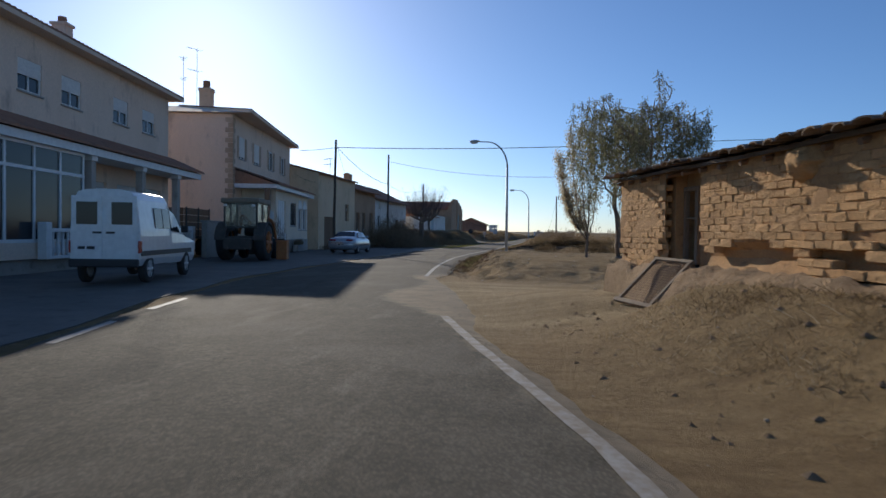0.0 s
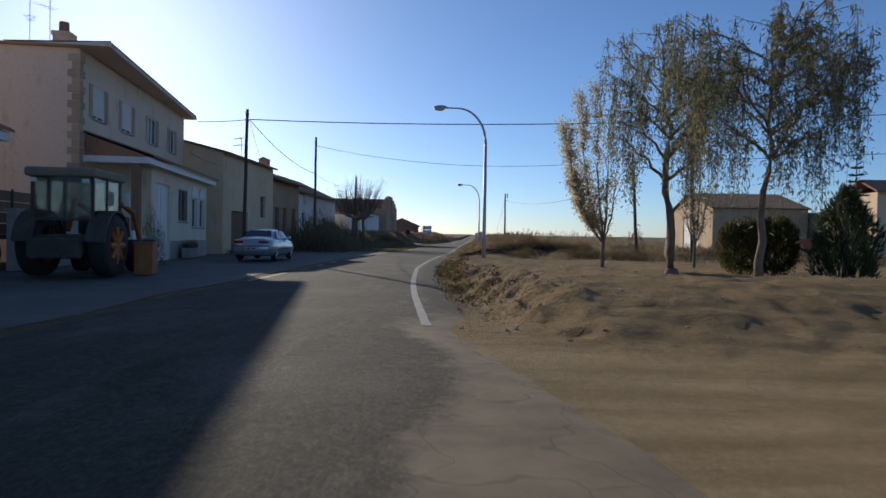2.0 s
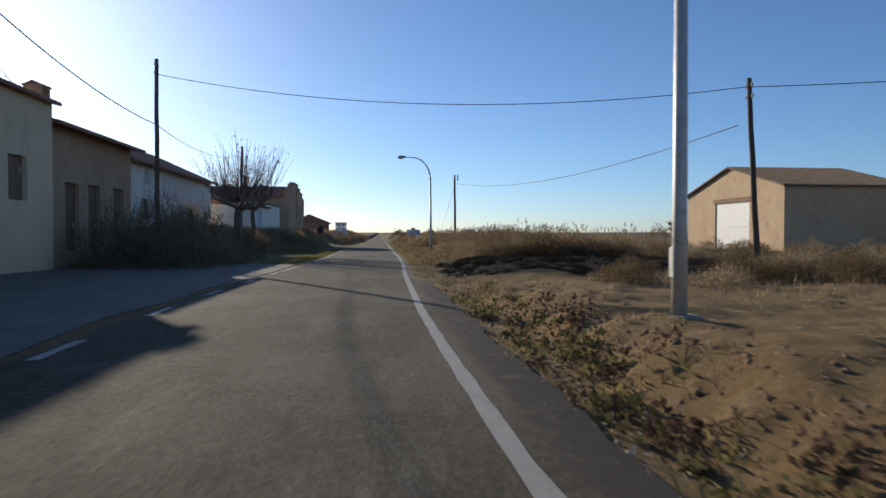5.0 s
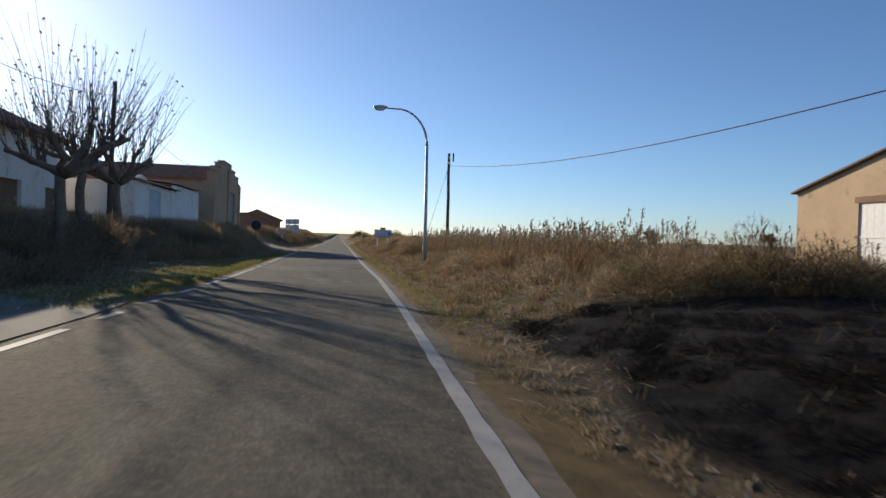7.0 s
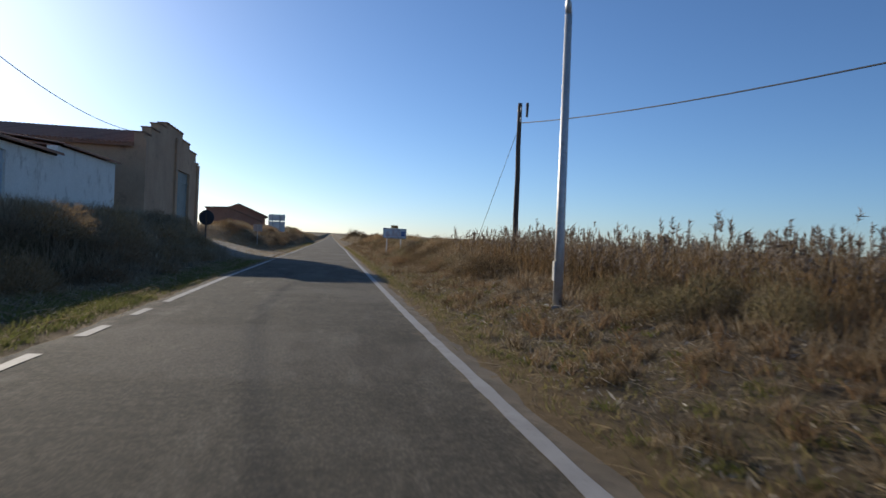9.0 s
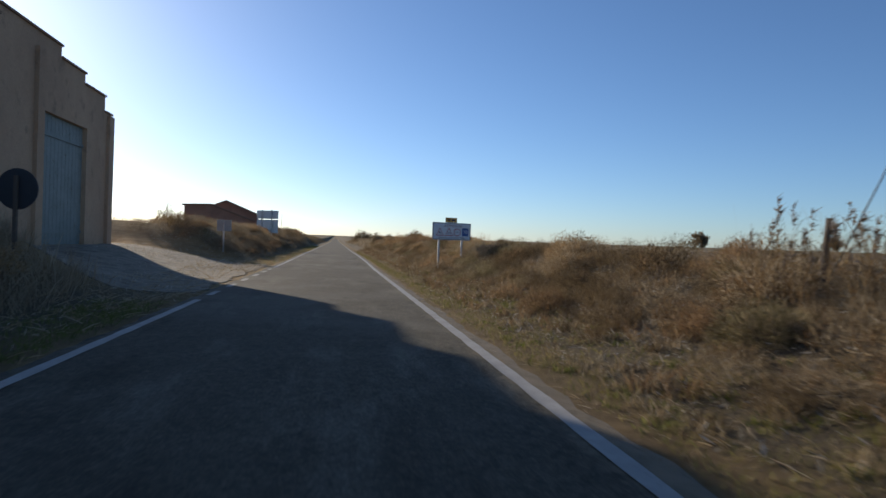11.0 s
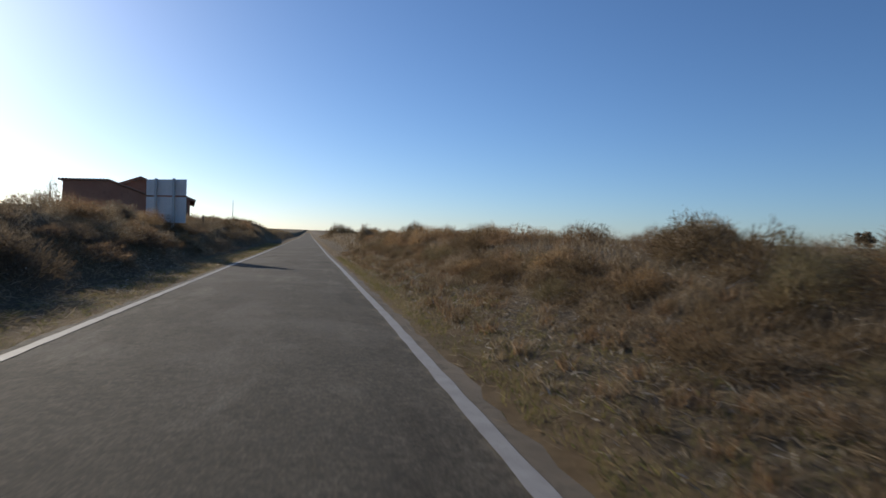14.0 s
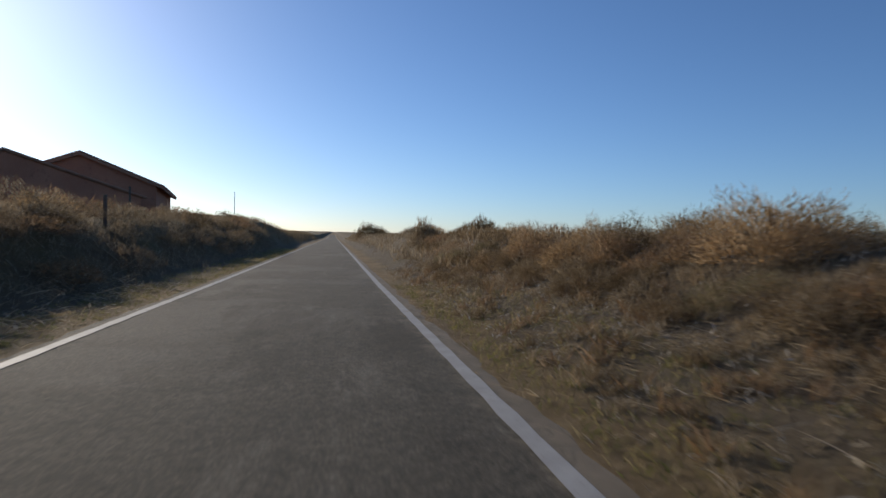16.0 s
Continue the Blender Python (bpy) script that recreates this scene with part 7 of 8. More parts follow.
def stalks(n, xf, y0, y1, size, label):
    """Long bleached stalks lying across the slope."""
    x, y = scatter(n, xf, y0, y1)
    a, ln = rng.uniform(0, 6.283, n), size * rng.uniform(0.3, 1.3, n)
    x2, y2 = x + np.cos(a) * ln, y + np.sin(a) * ln
    x2 = np.maximum(x2, xr(y2) + 0.7) if x[0] > 0 else np.minimum(x2, xl(y2) - 0.5)
    base = np.stack([x, y, land(x, y) + rng.uniform(0.01, 0.06, n)], 1)
    tip = np.stack([x2, y2, land(x2, y2) + rng.uniform(0.02, 0.14, n)], 1)
    bend = np.stack([np.zeros(n), np.zeros(n), rng.uniform(-0.01, 0.05, n)], 1)
    return sheet("stalks", tri_soup("stalks", base, tip, rng.uniform(0.004, 0.009, n), CHIPS, bend), label, "straw")


stalks(2600, right_of(0.9, 4.6), 56, 158, 0.3, "long bleached stalks lying on the verge")
stalks(500, left_of(0.8, 4.0), 108, 150, 0.4, "long bleached stalks along the road edge")


def clods(n, xf, y0, y1):
    """Crumbled lumps of earth, many and uncountable, as one mesh."""
    x, y = scatter(n, xf, y0, y1)
    ico = np.array([(0, 0, 1), (0.9, 0, 0.1), (0.28, 0.85, 0), (-0.72, 0.52, 0.1), (-0.72, -0.52, 0), (0.28, -0.85, 0.1)])
    tri = np.array([(0, 1, 2), (0, 2, 3), (0, 3, 4), (0, 4, 5), (0, 5, 1)])
    r = 0.008 + 0.045 * rng.random(n) ** 4
    v = ico[None] * (1 + rng.normal(0, 0.2, (n, 6, 1))) * r[:, None, None] * np.array([1, 1, 0.7])
    v = v + np.stack([x, y, land(x, y) - 0.004], 1)[:, None]
    f = (tri[None] + 6 * np.arange(n)[:, None, None]).reshape(-1, 3)
    return tagged(mesh_ob("clods", v.reshape(-1, 3).tolist(), f.tolist(), MUD_PALE), "crumbled clods of earth on the dirt bank", "clods", kind="stuff")


clods(5200, right_of(0.9, 2.7), 17.5, 46)
clods(700, right_of(0.8, 3.6), -3, 8)
# left verge and banks
sheet("roadside_grass", grass_mesh("roadside_grass", *scatter(2600, left_of(0.42, 1.7, 1.3), 57.5, 95), 0.08, 0.010, GREEN, 7, 0.08, 0.6), "short green roadside grass")
sheet("roadside_grass", grass_mesh("roadside_grass", *scatter(1900, left_of(0.5, 2.6, 1.2), 58.5, 77), 0.09, 0.012, GREEN, 6, 0.09, 0.6), "bright green grass on the sunny verge")
sheet("straw_litter", grass_mesh("straw_litter", *scatter(3000, left_of(0.5, 2.6), 60, 150), 0.13, 0.012, STRAW, 3, 0.2, 1.6, 0.7), "dry straw along the road edge")
sheet("dry_grass", grass_mesh("dry_grass", *scatter(4600, on_bank(0.3, 5.2), 62, 96), 0.42, 0.013, BANK, 6, 0.12, 0.4), "shaded brown grass on the bank")
sheet("dry_grass", grass_mesh("dry_grass", *scatter(5600, left_of(1.8, 7.5), 114.5, 190), 0.24, 0.009, BANK, 7, 0.14, 0.7), "shaded brown grass on the bank")
sheet("dry_grass", grass_mesh("dry_grass", *scatter(1500, left_of(4.0, 12), 114.5, 200), 0.34, 0.008, STRAW, 6, 0.12, 0.5), "pale tall grass on top of the bank")
sheet("dry_grass", grass_mesh("dry_grass", *scatter(1300, on_bank(0.6, 5.0), 62, 97), 0.55, 0.012, BANK, 6, 0.12, 0.3), "pale tall grass on the bank below the barns")
sheet("roadside_grass", grass_mesh("roadside_grass", *scatter(2200, left_of(0.36, 1.7, 1.2), 112, 190), 0.07, 0.010, GRASS, 6, 0.08, 0.9), "short dry grass along the road edge")
sheet("dry_grass", grass_mesh("dry_grass", *scatter(1500, left_of(1.8, 16.0), 190, 330), 0.5, 0.03, SCRUB_DARK, 6, 0.3, 0.4), "brown grass on the far bank")

sheet("roadside_grass", grass_mesh("roadside_grass", *scatter(1500, lambda y, s: xl(y) - 1.5 - (bank_foot(y) - 1.0) * s, 59, 82), 0.09, 0.010, STRAW, 6, 0.12, 0.9), "thin dry and green grass on the level verge")
# reeds with feathery heads
def reeds(n, xf, y0, y1, h, name="reed_bed"):
    x, y = scatter(n, xf, y0, y1)
    base = np.stack([x, y, land(x, y)], 1)
    hh = h * rng.uniform(0.5, 1.08, n) * (0.72 + 0.62 * fbm(x, y, 0.45, 2))
    lean = np.stack([rng.normal(-0.03, 0.09, n), rng.normal(0, 0.09, n), np.ones(n)], 1)
    tip = base + lean * hh[:, None]
    stalk = tri_soup(name, base, tip, np.full(n, 0.009), REED)
    k = 5
    s = rng.uniform(0.1, 0.8, (n, k))
    b2 = (base[:, None] + (tip - base)[:, None] * s[..., None]).reshape(-1, 3)
    t2 = b2 + np.stack([rng.normal(0, 0.13, n * k), rng.normal(0, 0.13, n * k), rng.uniform(0.08, 0.34, n * k)], 1)
    leaves = tri_soup("reed_leaf", b2, t2, np.full(n * k, 0.012), REED, np.tile([[0, 0, 0.07]], (n * k, 1)))
    keep = rng.random(n) < 0.45
    q = tip[keep]
    m, c = len(q), 22
    o = np.repeat(q, c, 0) - np.repeat(lean[keep], c, 0) * rng.uniform(0, 0.24, (m * c, 1))
    e = o + np.stack([rng.normal(0.025, 0.04, m * c), rng.normal(0, 0.04, m * c), rng.uniform(-0.02, 0.12, m * c)], 1)
    plume = tri_soup("plume", o, e, np.full(m * c, 0.026), PLUME)
    r = sheet(name, stalk, "tall dry reeds with feathery brown heads", "reeds")
    for me, nm in ((leaves, "reed_leaf"), (plume, "plume")):
        ob = new(nm, me)
        ob.parent = r
    return r


reeds(3000, right_of(3.4, 7.5, 0.7), 61, 91, 1.2)
reeds(1300, right_of(5.0, 16), 62, 92, 1.4)

# shrubs: twiggy domes in a few shapes, each bush its own thing
def shrub_mesh(material, n, flat=0.75, seed_=0, length=0.13, width=0.0095, core=1000):
    """A rounded bush: coarse inner growth under a fine fuzz of twig ends."""
    g = np.random.default_rng(seed_)
    n += core
    inner = np.arange(n) < core
    d = g.normal(size=(n, 3))
    d[:, 2] = np.abs(d[:, 2])
    d /= np.linalg.norm(d, axis=1, keepdims=True)
    lump = 1 + 0.2 * np.sin(d[:, 0] * 5 + seed_) * np.cos(d[:, 1] * 4 - seed_) + 0.1 * np.sin(d[:, 2] * 7 + d[:, 0] * 6) + 0.07 * np.sin(d[:, 0] * 13 + d[:, 1] * 11 + seed_)
    r = lump * np.where(inner, 0.86 * g.uniform(0.1, 1.0, n) ** 0.4, g.uniform(0.45, 1.0, n) ** 0.5)
    base = d * r[:, None] * np.array([1, 1, flat])
    out = d + g.normal(0, 0.5, (n, 3)) + np.array([0, 0, 0.3])
    out /= np.linalg.norm(out, axis=1, keepdims=True)
    tip = base + out * (np.where(inner, 0.13, length) * g.uniform(0.4, 1.4, n))[:, None]
    return tri_soup("shrub", base, tip, np.where(inner, 0.03, width) * g.uniform(0.6, 1.5, n), material)


KINDS = (("brown", SCRUB), ("dark", SCRUB_DARK), ("hedge", HEDGE), ("rust", RUSTY), ("olive", OLIVE), ("gold", GOLD), ("straw", STRAW))
SHRUBS = {k: [shrub_mesh(m, 3300, 0.85, s + 10 * i, 0.10, 0.010, 800) for s in range(3)] for i, (k, m) in enumerate(KINDS)}
SMALL = {k: [shrub_mesh(m, 850, 0.85, s + 10 * i + 5, 0.2, 0.020, 250) for s in range(3)] for i, (k, m) in enumerate(KINDS)}
COARSE = {k: [shrub_mesh(m, 700, 0.85, s + 10 * i + 90, 0.17, 0.034, 250) for s in range(2)] for i, (k, m) in enumerate(KINDS)}
SMALL["char"] = COARSE["char"] = SHRUBS["char"] = [shrub_mesh(CHAR, 420, 0.6, s + 130, 0.3, 0.03, 60) for s in range(3)]
SAY = {"brown": "dry rust-brown roadside shrub", "dark": "dead dark-grey shrub in the shade of the bank", "hedge": "dense brown leafless bramble bush", "rust": "dry reddish-brown roadside shrub", "olive": "dry olive-brown roadside shrub", "gold": "dry golden-brown roadside shrub", "char": "charred tuft on the burnt patch", "straw": "pale tussock of bleached grass"}
pick = random.Random(11)


FAR = {}


def shrub(kind, x, y, r, h):
    """A bush of its own near the road; far ones are gathered and joined at the end."""
    me = pick.choice(SHRUBS[kind])
    m = Matrix.LocRotScale((x, y, float(land(x, y)) - 0.05), Euler((pick.uniform(-0.1, 0.1), pick.uniform(-0.1, 0.1), pick.uniform(0, 6.28))), (r * pick.uniform(0.85, 1.15), r * pick.uniform(0.85, 1.15), h))
    if y > 150 or x > 13 or r < 0.52:
        FAR.setdefault(kind, []).append((pick.choice(COARSE[kind] if y > 165 or x > 13 else SMALL[kind]), m))
        return
    ob = new("shrub", me)
    ob.matrix_world = m
    tagged(ob, SAY[kind], "shrub", "roadside shrubs")


def join_far():
    for kind, rows in FAR.items():
        vs, fs, k = [], [], 0
        for me, m in rows:
            v = np.empty(len(me.vertices) * 3)
            me.vertices.foreach_get("co", v)
            a = np.array(m)
            vs.append(v.reshape(-1, 3) @ a[:3, :3].T + a[:3, 3])
            f = np.empty(len(me.loops), dtype=np.int32)
            me.loops.foreach_get("vertex_index", f)
            fs.append(f + k)
            k += len(me.vertices)
        v, f = np.concatenate(vs), np.concatenate(fs)
        out = bpy.data.meshes.new("scrub")
        out.vertices.add(len(v))
        out.vertices.foreach_set("co", v.astype(np.float32).ravel())
        out.loops.add(len(f))
        out.loops.foreach_set("vertex_index", f)
        out.polygons.add(len(f) // 3)
        out.polygons.foreach_set("loop_start", np.arange(0, len(f), 3, dtype=np.int32))
        out.update(calc_edges=True)
        out.materials.append(rows[0][0].materials[0])
        sheet("scrub", out, "distant scrub: " + SAY[kind], "scrub")


for i in range(150):      # rounded scrub along the top of the right-hand bank
    y = 86 + 84 * (i / 150) + pick.uniform(-0.6, 0.6)
    s = pick.uniform(3.0, 6.6)
    big = 1.0 if s > 3.8 else 0.72
    shrub(pick.choice(["rust", "gold", "dark", "brown", "olive", "straw", "dark"] if y < 122 else ["gold", "gold", "rust", "dark", "straw", "rust", "dark"]), float(xr(y)) + s, y, big * pick.uniform(0.5, 1.0), big * pick.uniform(0.42, 0.85))
for i in range(180):       # lower tufts on the slope
    y = 84 + 82 * (i / 180) + pick.uniform(-0.6, 0.6)
    shrub(pick.choice(["brown", "straw", "straw", "dark", "dark"]), float(xr(y)) + pick.uniform(1.6, 4.2), y, pick.uniform(0.2, 0.44), pick.uniform(0.16, 0.38))
for i in range(120):      # half-grown bushes on the face of the bank
    y = 85 + 72 * (i / 120) + pick.uniform(-0.5, 0.5)
    s = pick.uniform(2.0, 3.5) if y < 118 else pick.uniform(2.5, 3.7)
    shrub(pick.choice(["dark", "olive", "rust", "dark", "brown"]), float(xr(y)) + s, y, pick.uniform(0.3, 0.6), pick.uniform(0.28, 0.56))
for i in range(24):       # low bushes among the reeds
    y = 66 + 30 * (i / 24) + pick.uniform(-0.6, 0.6)
    shrub(pick.choice(["olive", "brown", "rust", "dark"]), float(xr(y)) + pick.uniform(2.6, 6.0), y, pick.uniform(0.46, 0.85), pick.uniform(0.5, 0.95))
for i in range(46):       # farther scrub
    y = 180 + 150 * (i / 46)
    shrub(pick.choice(["brown", "dark", "straw"]), float(xr(y)) + pick.uniform(3, 14), y, pick.uniform(0.6, 1.2), pick.uniform(0.5, 1.0))
for x, y, r, h in ((5.6, 141.5, 0.95, 1.05), (6.6, 144.5, 0.8, 0.75), (4.9, 146.5, 0.7, 0.75), (7.6, 139.2, 0.75, 0.65), (5.2, 150, 0.8, 0.8), (6.4, 133.0, 0.6, 0.8), (5.9, 99.0, 0.85, 0.8), (6.9, 102.0, 0.9, 0.9), (5.6, 113.0, 0.8, 0.8), (6.6, 117.0, 1.0, 0.8)):
    shrub("gold", x, y, r, h)
for x, y, r, top, kind in ((12.6, 187.6, 1.7, 3.0, "dark"), (6.6, 258.0, 2.4, 3.6, "dark"), (9.2, 262.0, 1.8, 3.0, "dark"), (10.2, 215.0, 1.5, 2.6, "brown"), (5.0, 169.0, 0.8, 2.2, "brown"), (5.8, 171.0, 0.7, 2.0, "gold")):
    for k in range(3):
        shrub(kind, x + pick.uniform(-0.2, 0.2) * r, y, r, 1.12 * (top - float(land(x, y))))
for kind, x, y, r, h in (("brown", 5.7, 108.2, 0.65, 0.6), ("dark", 6.4, 107.4, 0.8, 0.65), ("dark", 7.2, 108.8, 0.9, 0.75), ("brown", 8.3, 106.6, 1.0, 0.85), ("gold", 5.0, 107.0, 0.55, 0.42), ("olive", 9.4, 107.6, 1.0, 0.8)):
    shrub(kind, x, y, r, h)
for i in range(150):      # shaded left bank beyond the barn
    y = 114.5 + 70 * (i / 150) + pick.uniform(-0.5, 0.5)
    shrub(pick.choice(["hedge", "rust", "brown", "brown", "gold", "dark"]), float(xl(y)) - pick.uniform(2.2, 6.6), y, pick.uniform(0.45, 1.0), pick.uniform(0.35, 0.85))
for i in range(46):       # left bank below the white buildings
    y = 64 + 33 * (i / 46) + pick.uniform(-0.5, 0.5)
    shrub(pick.choice(["gold", "brown", "brown", "rust"]), float(xl(y)) - float(bank_foot(y)) - pick.uniform(0.9, 4.2), y, pick.uniform(0.45, 0.9), pick.uniform(0.35, 0.75))
for x, y, r, h in ((-7.4, 54.6, 1.5, 1.8), (-9.8, 55.0, 1.7, 2.7), (-8.2, 57.2, 1.6, 2.8), (-6.7, 57.8, 1.2, 1.3), (-9.6, 58.6, 1.7, 3.1), (-7.2, 60.4, 1.4, 1.4), (-9.0, 62.0, 1.5, 2.4), (-6.3, 62.5, 1.0, 0.8), (-7.6, 65.0, 1.2, 1.1), (-8.0, 66.9, 1.2, 1.3), (-7.8, 68.8, 1.2, 1.3), (-8.3, 70.6, 1.2, 1.25), (-8.0, 72.4, 1.1, 1.2), (-8.6, 74.2, 1.1, 1.1)):
    shrub("hedge", x, y, r, h)
for x, y, r, h in ((-10.4, 43.2, 0.55, 0.6), (-8.6, 30.4, 0.45, 2.3)):
    shrub("hedge", x, y, r, h)
for i in range(64):       # scrub round the burnt patch and behind the lamp
    y = pick.uniform(42, 61)
    x = float(xr(y)) + pick.uniform(3.0, 11)
    if float(scorch(x, y)) > 0.3:
        continue
    shrub(pick.choice(["dark", "brown", "dark"]), x, y, pick.uniform(0.5, 0.95), pick.uniform(0.55, 1.05))
for x, y, r, h in ((9.0, 57.5, 1.2, 1.15), (7.8, 59.2, 0.9, 0.8), (5.8, 43.6, 0.7, 0.6)):
    shrub("dark", x, y, r, h)
for i in range(40):       # scrub in front of the shed
    shrub(pick.choice(["brown", "dark", "straw"]), pick.uniform(11, 30), pick.uniform(46, 64), pick.uniform(0.5, 1.0), pick.uniform(0.45, 0.9))
for x, y, r, h in ((12.2, 43.6, 0.8, 0.75), (13.4, 42.6, 0.9, 0.8), (14.6, 43.4, 0.8, 0.7), (13.0, 45.2, 0.9, 0.9), (16.8, 48.2, 1.0, 0.8), (11.0, 45.0, 0.8, 0.7), (18.6, 49.0, 0.9, 0.75)):
    shrub("dark", x, y, r, h)

for x, y, r, h in ((7.7, 57.6, 0.95, 1.45), (6.8, 57.2, 0.7, 0.8), (8.8, 57.4, 1.0, 0.75), (10.4, 59.0, 0.9, 0.9)):
    shrub("dark", x, y, r, h)
for x, y, r, h in ((-5.4, 76.2, 0.8, 0.75), (-6.2, 77.6, 0.9, 0.85), (-5.2, 79.2, 0.7, 0.6), (-6.6, 80.0, 0.95, 0.9), (-5.6, 81.4, 0.85, 0.8), (-4.9, 83.0, 0.6, 0.45), (-6.0, 83.6, 0.9, 0.85), (-6.9, 85.0, 0.9, 0.8), (-5.3, 86.0, 0.8, 0.7), (-6.1, 88.0, 0.85, 0.8), (-5.2, 90.0, 0.7, 0.55), (-6.4, 91.6, 0.8, 0.7), (-5.8, 93.8, 0.7, 0.6), (-6.9, 74.6, 0.9, 0.8)):
    shrub(pick.choice(["gold", "rust", "gold"]), x, y, r, h)
for i in range(34):       # rusty growth at the foot of the reeds
    y = pick.uniform(57.5, 74)
    shrub(pick.choice(["rust", "brown", "rust", "olive"]), float(xr(y)) + pick.uniform(3.4, 9.0), y, pick.uniform(0.5, 0.85), pick.uniform(0.6, 1.0))
for i in range(760):      # burnt tufts
    x, y = pick.uniform(2.4, 11.5), pick.uniform(45.5, 57.0)
    size = pick.uniform(0.1, 0.34), pick.uniform(0.06, 0.2)
    if float(scorch(x, y)) > 0.5:
        shrub("char", x, y, *size)
# charred stubble, and a few stalks that the fire left standing
cx, cy = scatter(1900, lambda y, s: 2.4 + 9.4 * s, 45.5, 57.0)
ok = scorch(cx, cy) > 0.5
cx, cy = cx[ok], cy[ok]
sheet("charred_stubble", grass_mesh("charred_stubble", cx, cy, 0.05, 0.006, CHAR, 7, 0.1, 0.8), "burnt black stubble and ash", "stubble")
sheet("dry_stalks", grass_mesh("dry_stalks", cx[::13], cy[::13], 0.18, 0.004, STRAW, 2, 0.1, 0.8), "pale stalks left standing on the burnt patch", "stalks")
# stones and clods on the dirt
clod = []
for s in range(4):
    b = bmesh.new()
    bmesh.ops.create_icosphere(b, subdivisions=1, radius=1)
    for v in b.verts:
        v.co = Vector((v.co.x, v.co.y * 0.8, v.co.z * 0.6)) * (1 + 0.25 * noise.noise(v.co * 2 + Vector((s, 0, 0))))
    me = bpy.data.meshes.new("stone")
    b.to_mesh(me)
    b.free()
    me.materials.append(STONE)
    clod.append(me)
for i in range(280):
    y = pick.uniform(-2, 46)
    x = float(xr(y)) + pick.uniform(0.4, 5.5) ** 1.0
    if 7.5 < y < 15 and pick.random() < 0.5:
        continue
    ob = new("stone", pick.choice(clod))
    r = pick.choice((0.012, 0.016, 0.02, 0.028, 0.04)) * (0.5 if y < 13 else 1.0)
    ob.location = (x, y, float(land(x, y)) + r * 0.2)
    ob.scale = (r, r, r)
    ob.rotation_euler = (0, 0, pick.uniform(0, 6))
    tagged(ob, "small pale field stone on the dirt", "stone", "scattered stones")

flower_box()

# ---- trees ----
def limb(bm, a, b, r0, r1, wob, g, sides=6, n=5):
    a, b = Vector(a), Vector(b)
    pts = []
    for i in range(n + 1):
        s = i / n
        p = a.lerp(b, s)
        k = (b - a).length * wob * math.sin(math.pi * s)
        pts.append(p + Vector((g.uniform(-k, k), g.uniform(-k, k), g.uniform(-k, k) * 0.4)))
    tube(bm, pts, [r0 + (r1 - r0) * i / n for i in range(n + 1)], sides)
    return pts


def leafy_tree(x, y, h, spread_, trunk_r, leaf, label, seed_, clear=1.6, droop=0.5, leaf_n=5200, leaf_size=0.11, upright=0.5, whips=60, low_hang=0.0, narrow=0.28, lean=0.0, fluff=0.07, n=17):
    g = random.Random(seed_)
    t = thing("tree", Matrix.Translation((x, y, float(land(x, y)) - 0.08)), label, "tree", "roadside trees")
    bm, twigs, spots = bmesh.new(), bmesh.new(), []
    trunk = limb(bm, (0, 0, 0), (g.uniform(-0.3, 0.3) + lean, g.uniform(-0.3, 0.3), h * 0.82), trunk_r, trunk_r * 0.16, 0.025, g, 9, 10)
    tube(bm, [(0, 0, -0.1), (0, 0, 0.25)], [trunk_r * 1.7, trunk_r * 1.02], 9)
    for i in range(n):
        z = clear + (h * 0.8 - clear) * (i / (n - 1)) ** 0.9
        a = i * 2.399 + g.uniform(-0.4, 0.4)
        ln = spread_ * (0.55 + 0.6 * math.sin(math.pi * min(1, 0.2 + 0.75 * i / n))) * g.uniform(0.7, 1.15)
        k = int(z / (h * 0.82) * 10)
        o = trunk[min(k, 9)].lerp(trunk[min(k + 1, 10)], 0.5)
        e = o + Vector((math.cos(a) * ln, math.sin(a) * ln, ln * upright * g.uniform(0.6, 1.4)))
        pts = limb(bm, o, e, trunk_r * 0.38 * (1 - i / n * 0.6), 0.018, 0.07, g, 5, 6)
        for j in range(whips // n + 2):
            q = pts[g.randrange(2, 7)]
            l2 = g.uniform(0.5, 1.3) * spread_ * 0.5
            a2 = a + g.uniform(-1.3, 1.3)
            tip = q + Vector((math.cos(a2) * l2, math.sin(a2) * l2, l2 * (g.uniform(0.2, 1.2) * upright - droop * 0.25)))
            p2 = limb(twigs, q, tip, 0.014, 0.005, 0.08, g, 3, 4)
            spots.append((p2, 1.0))
            for _ in range(3 if droop > 0.3 else 0):
                end = tip + Vector((g.uniform(-0.2, 0.2), g.uniform(-0.2, 0.2), -g.uniform(0.5, 1.9) * droop - low_hang * g.random()))
                if end.z > 1.0:
                    spots.append((limb(twigs, tip, end, 0.007, 0.003, 0.04, g, 3, 5), 1.3))
    part("trunk", bm, BARK, t, soft=True)
    part("branchwork", twigs, TWIG, t)
    gg = np.random.default_rng(seed_)
    at = []
    per = leaf_n // len(spots)
    for pts, dens in spots:
        pts = np.array([tuple(p) for p in pts])
        u = gg.uniform(0, len(pts) - 1.001, int(per * dens * gg.uniform(0.3, 1.5)))
        k = u.astype(int)
        at.append(pts[k] + (pts[k + 1] - pts[k]) * (u - k)[:, None] + gg.normal(0, fluff, (len(u), 3)))
    at = np.concatenate(at)
    ob = new("crown", leaf_soup("crown", at, leaf_size * gg.uniform(0.6, 1.4, len(at)), leaf, 1.3 if droop > 0.3 else 0.1, narrow))
    ob.parent = t
    return t


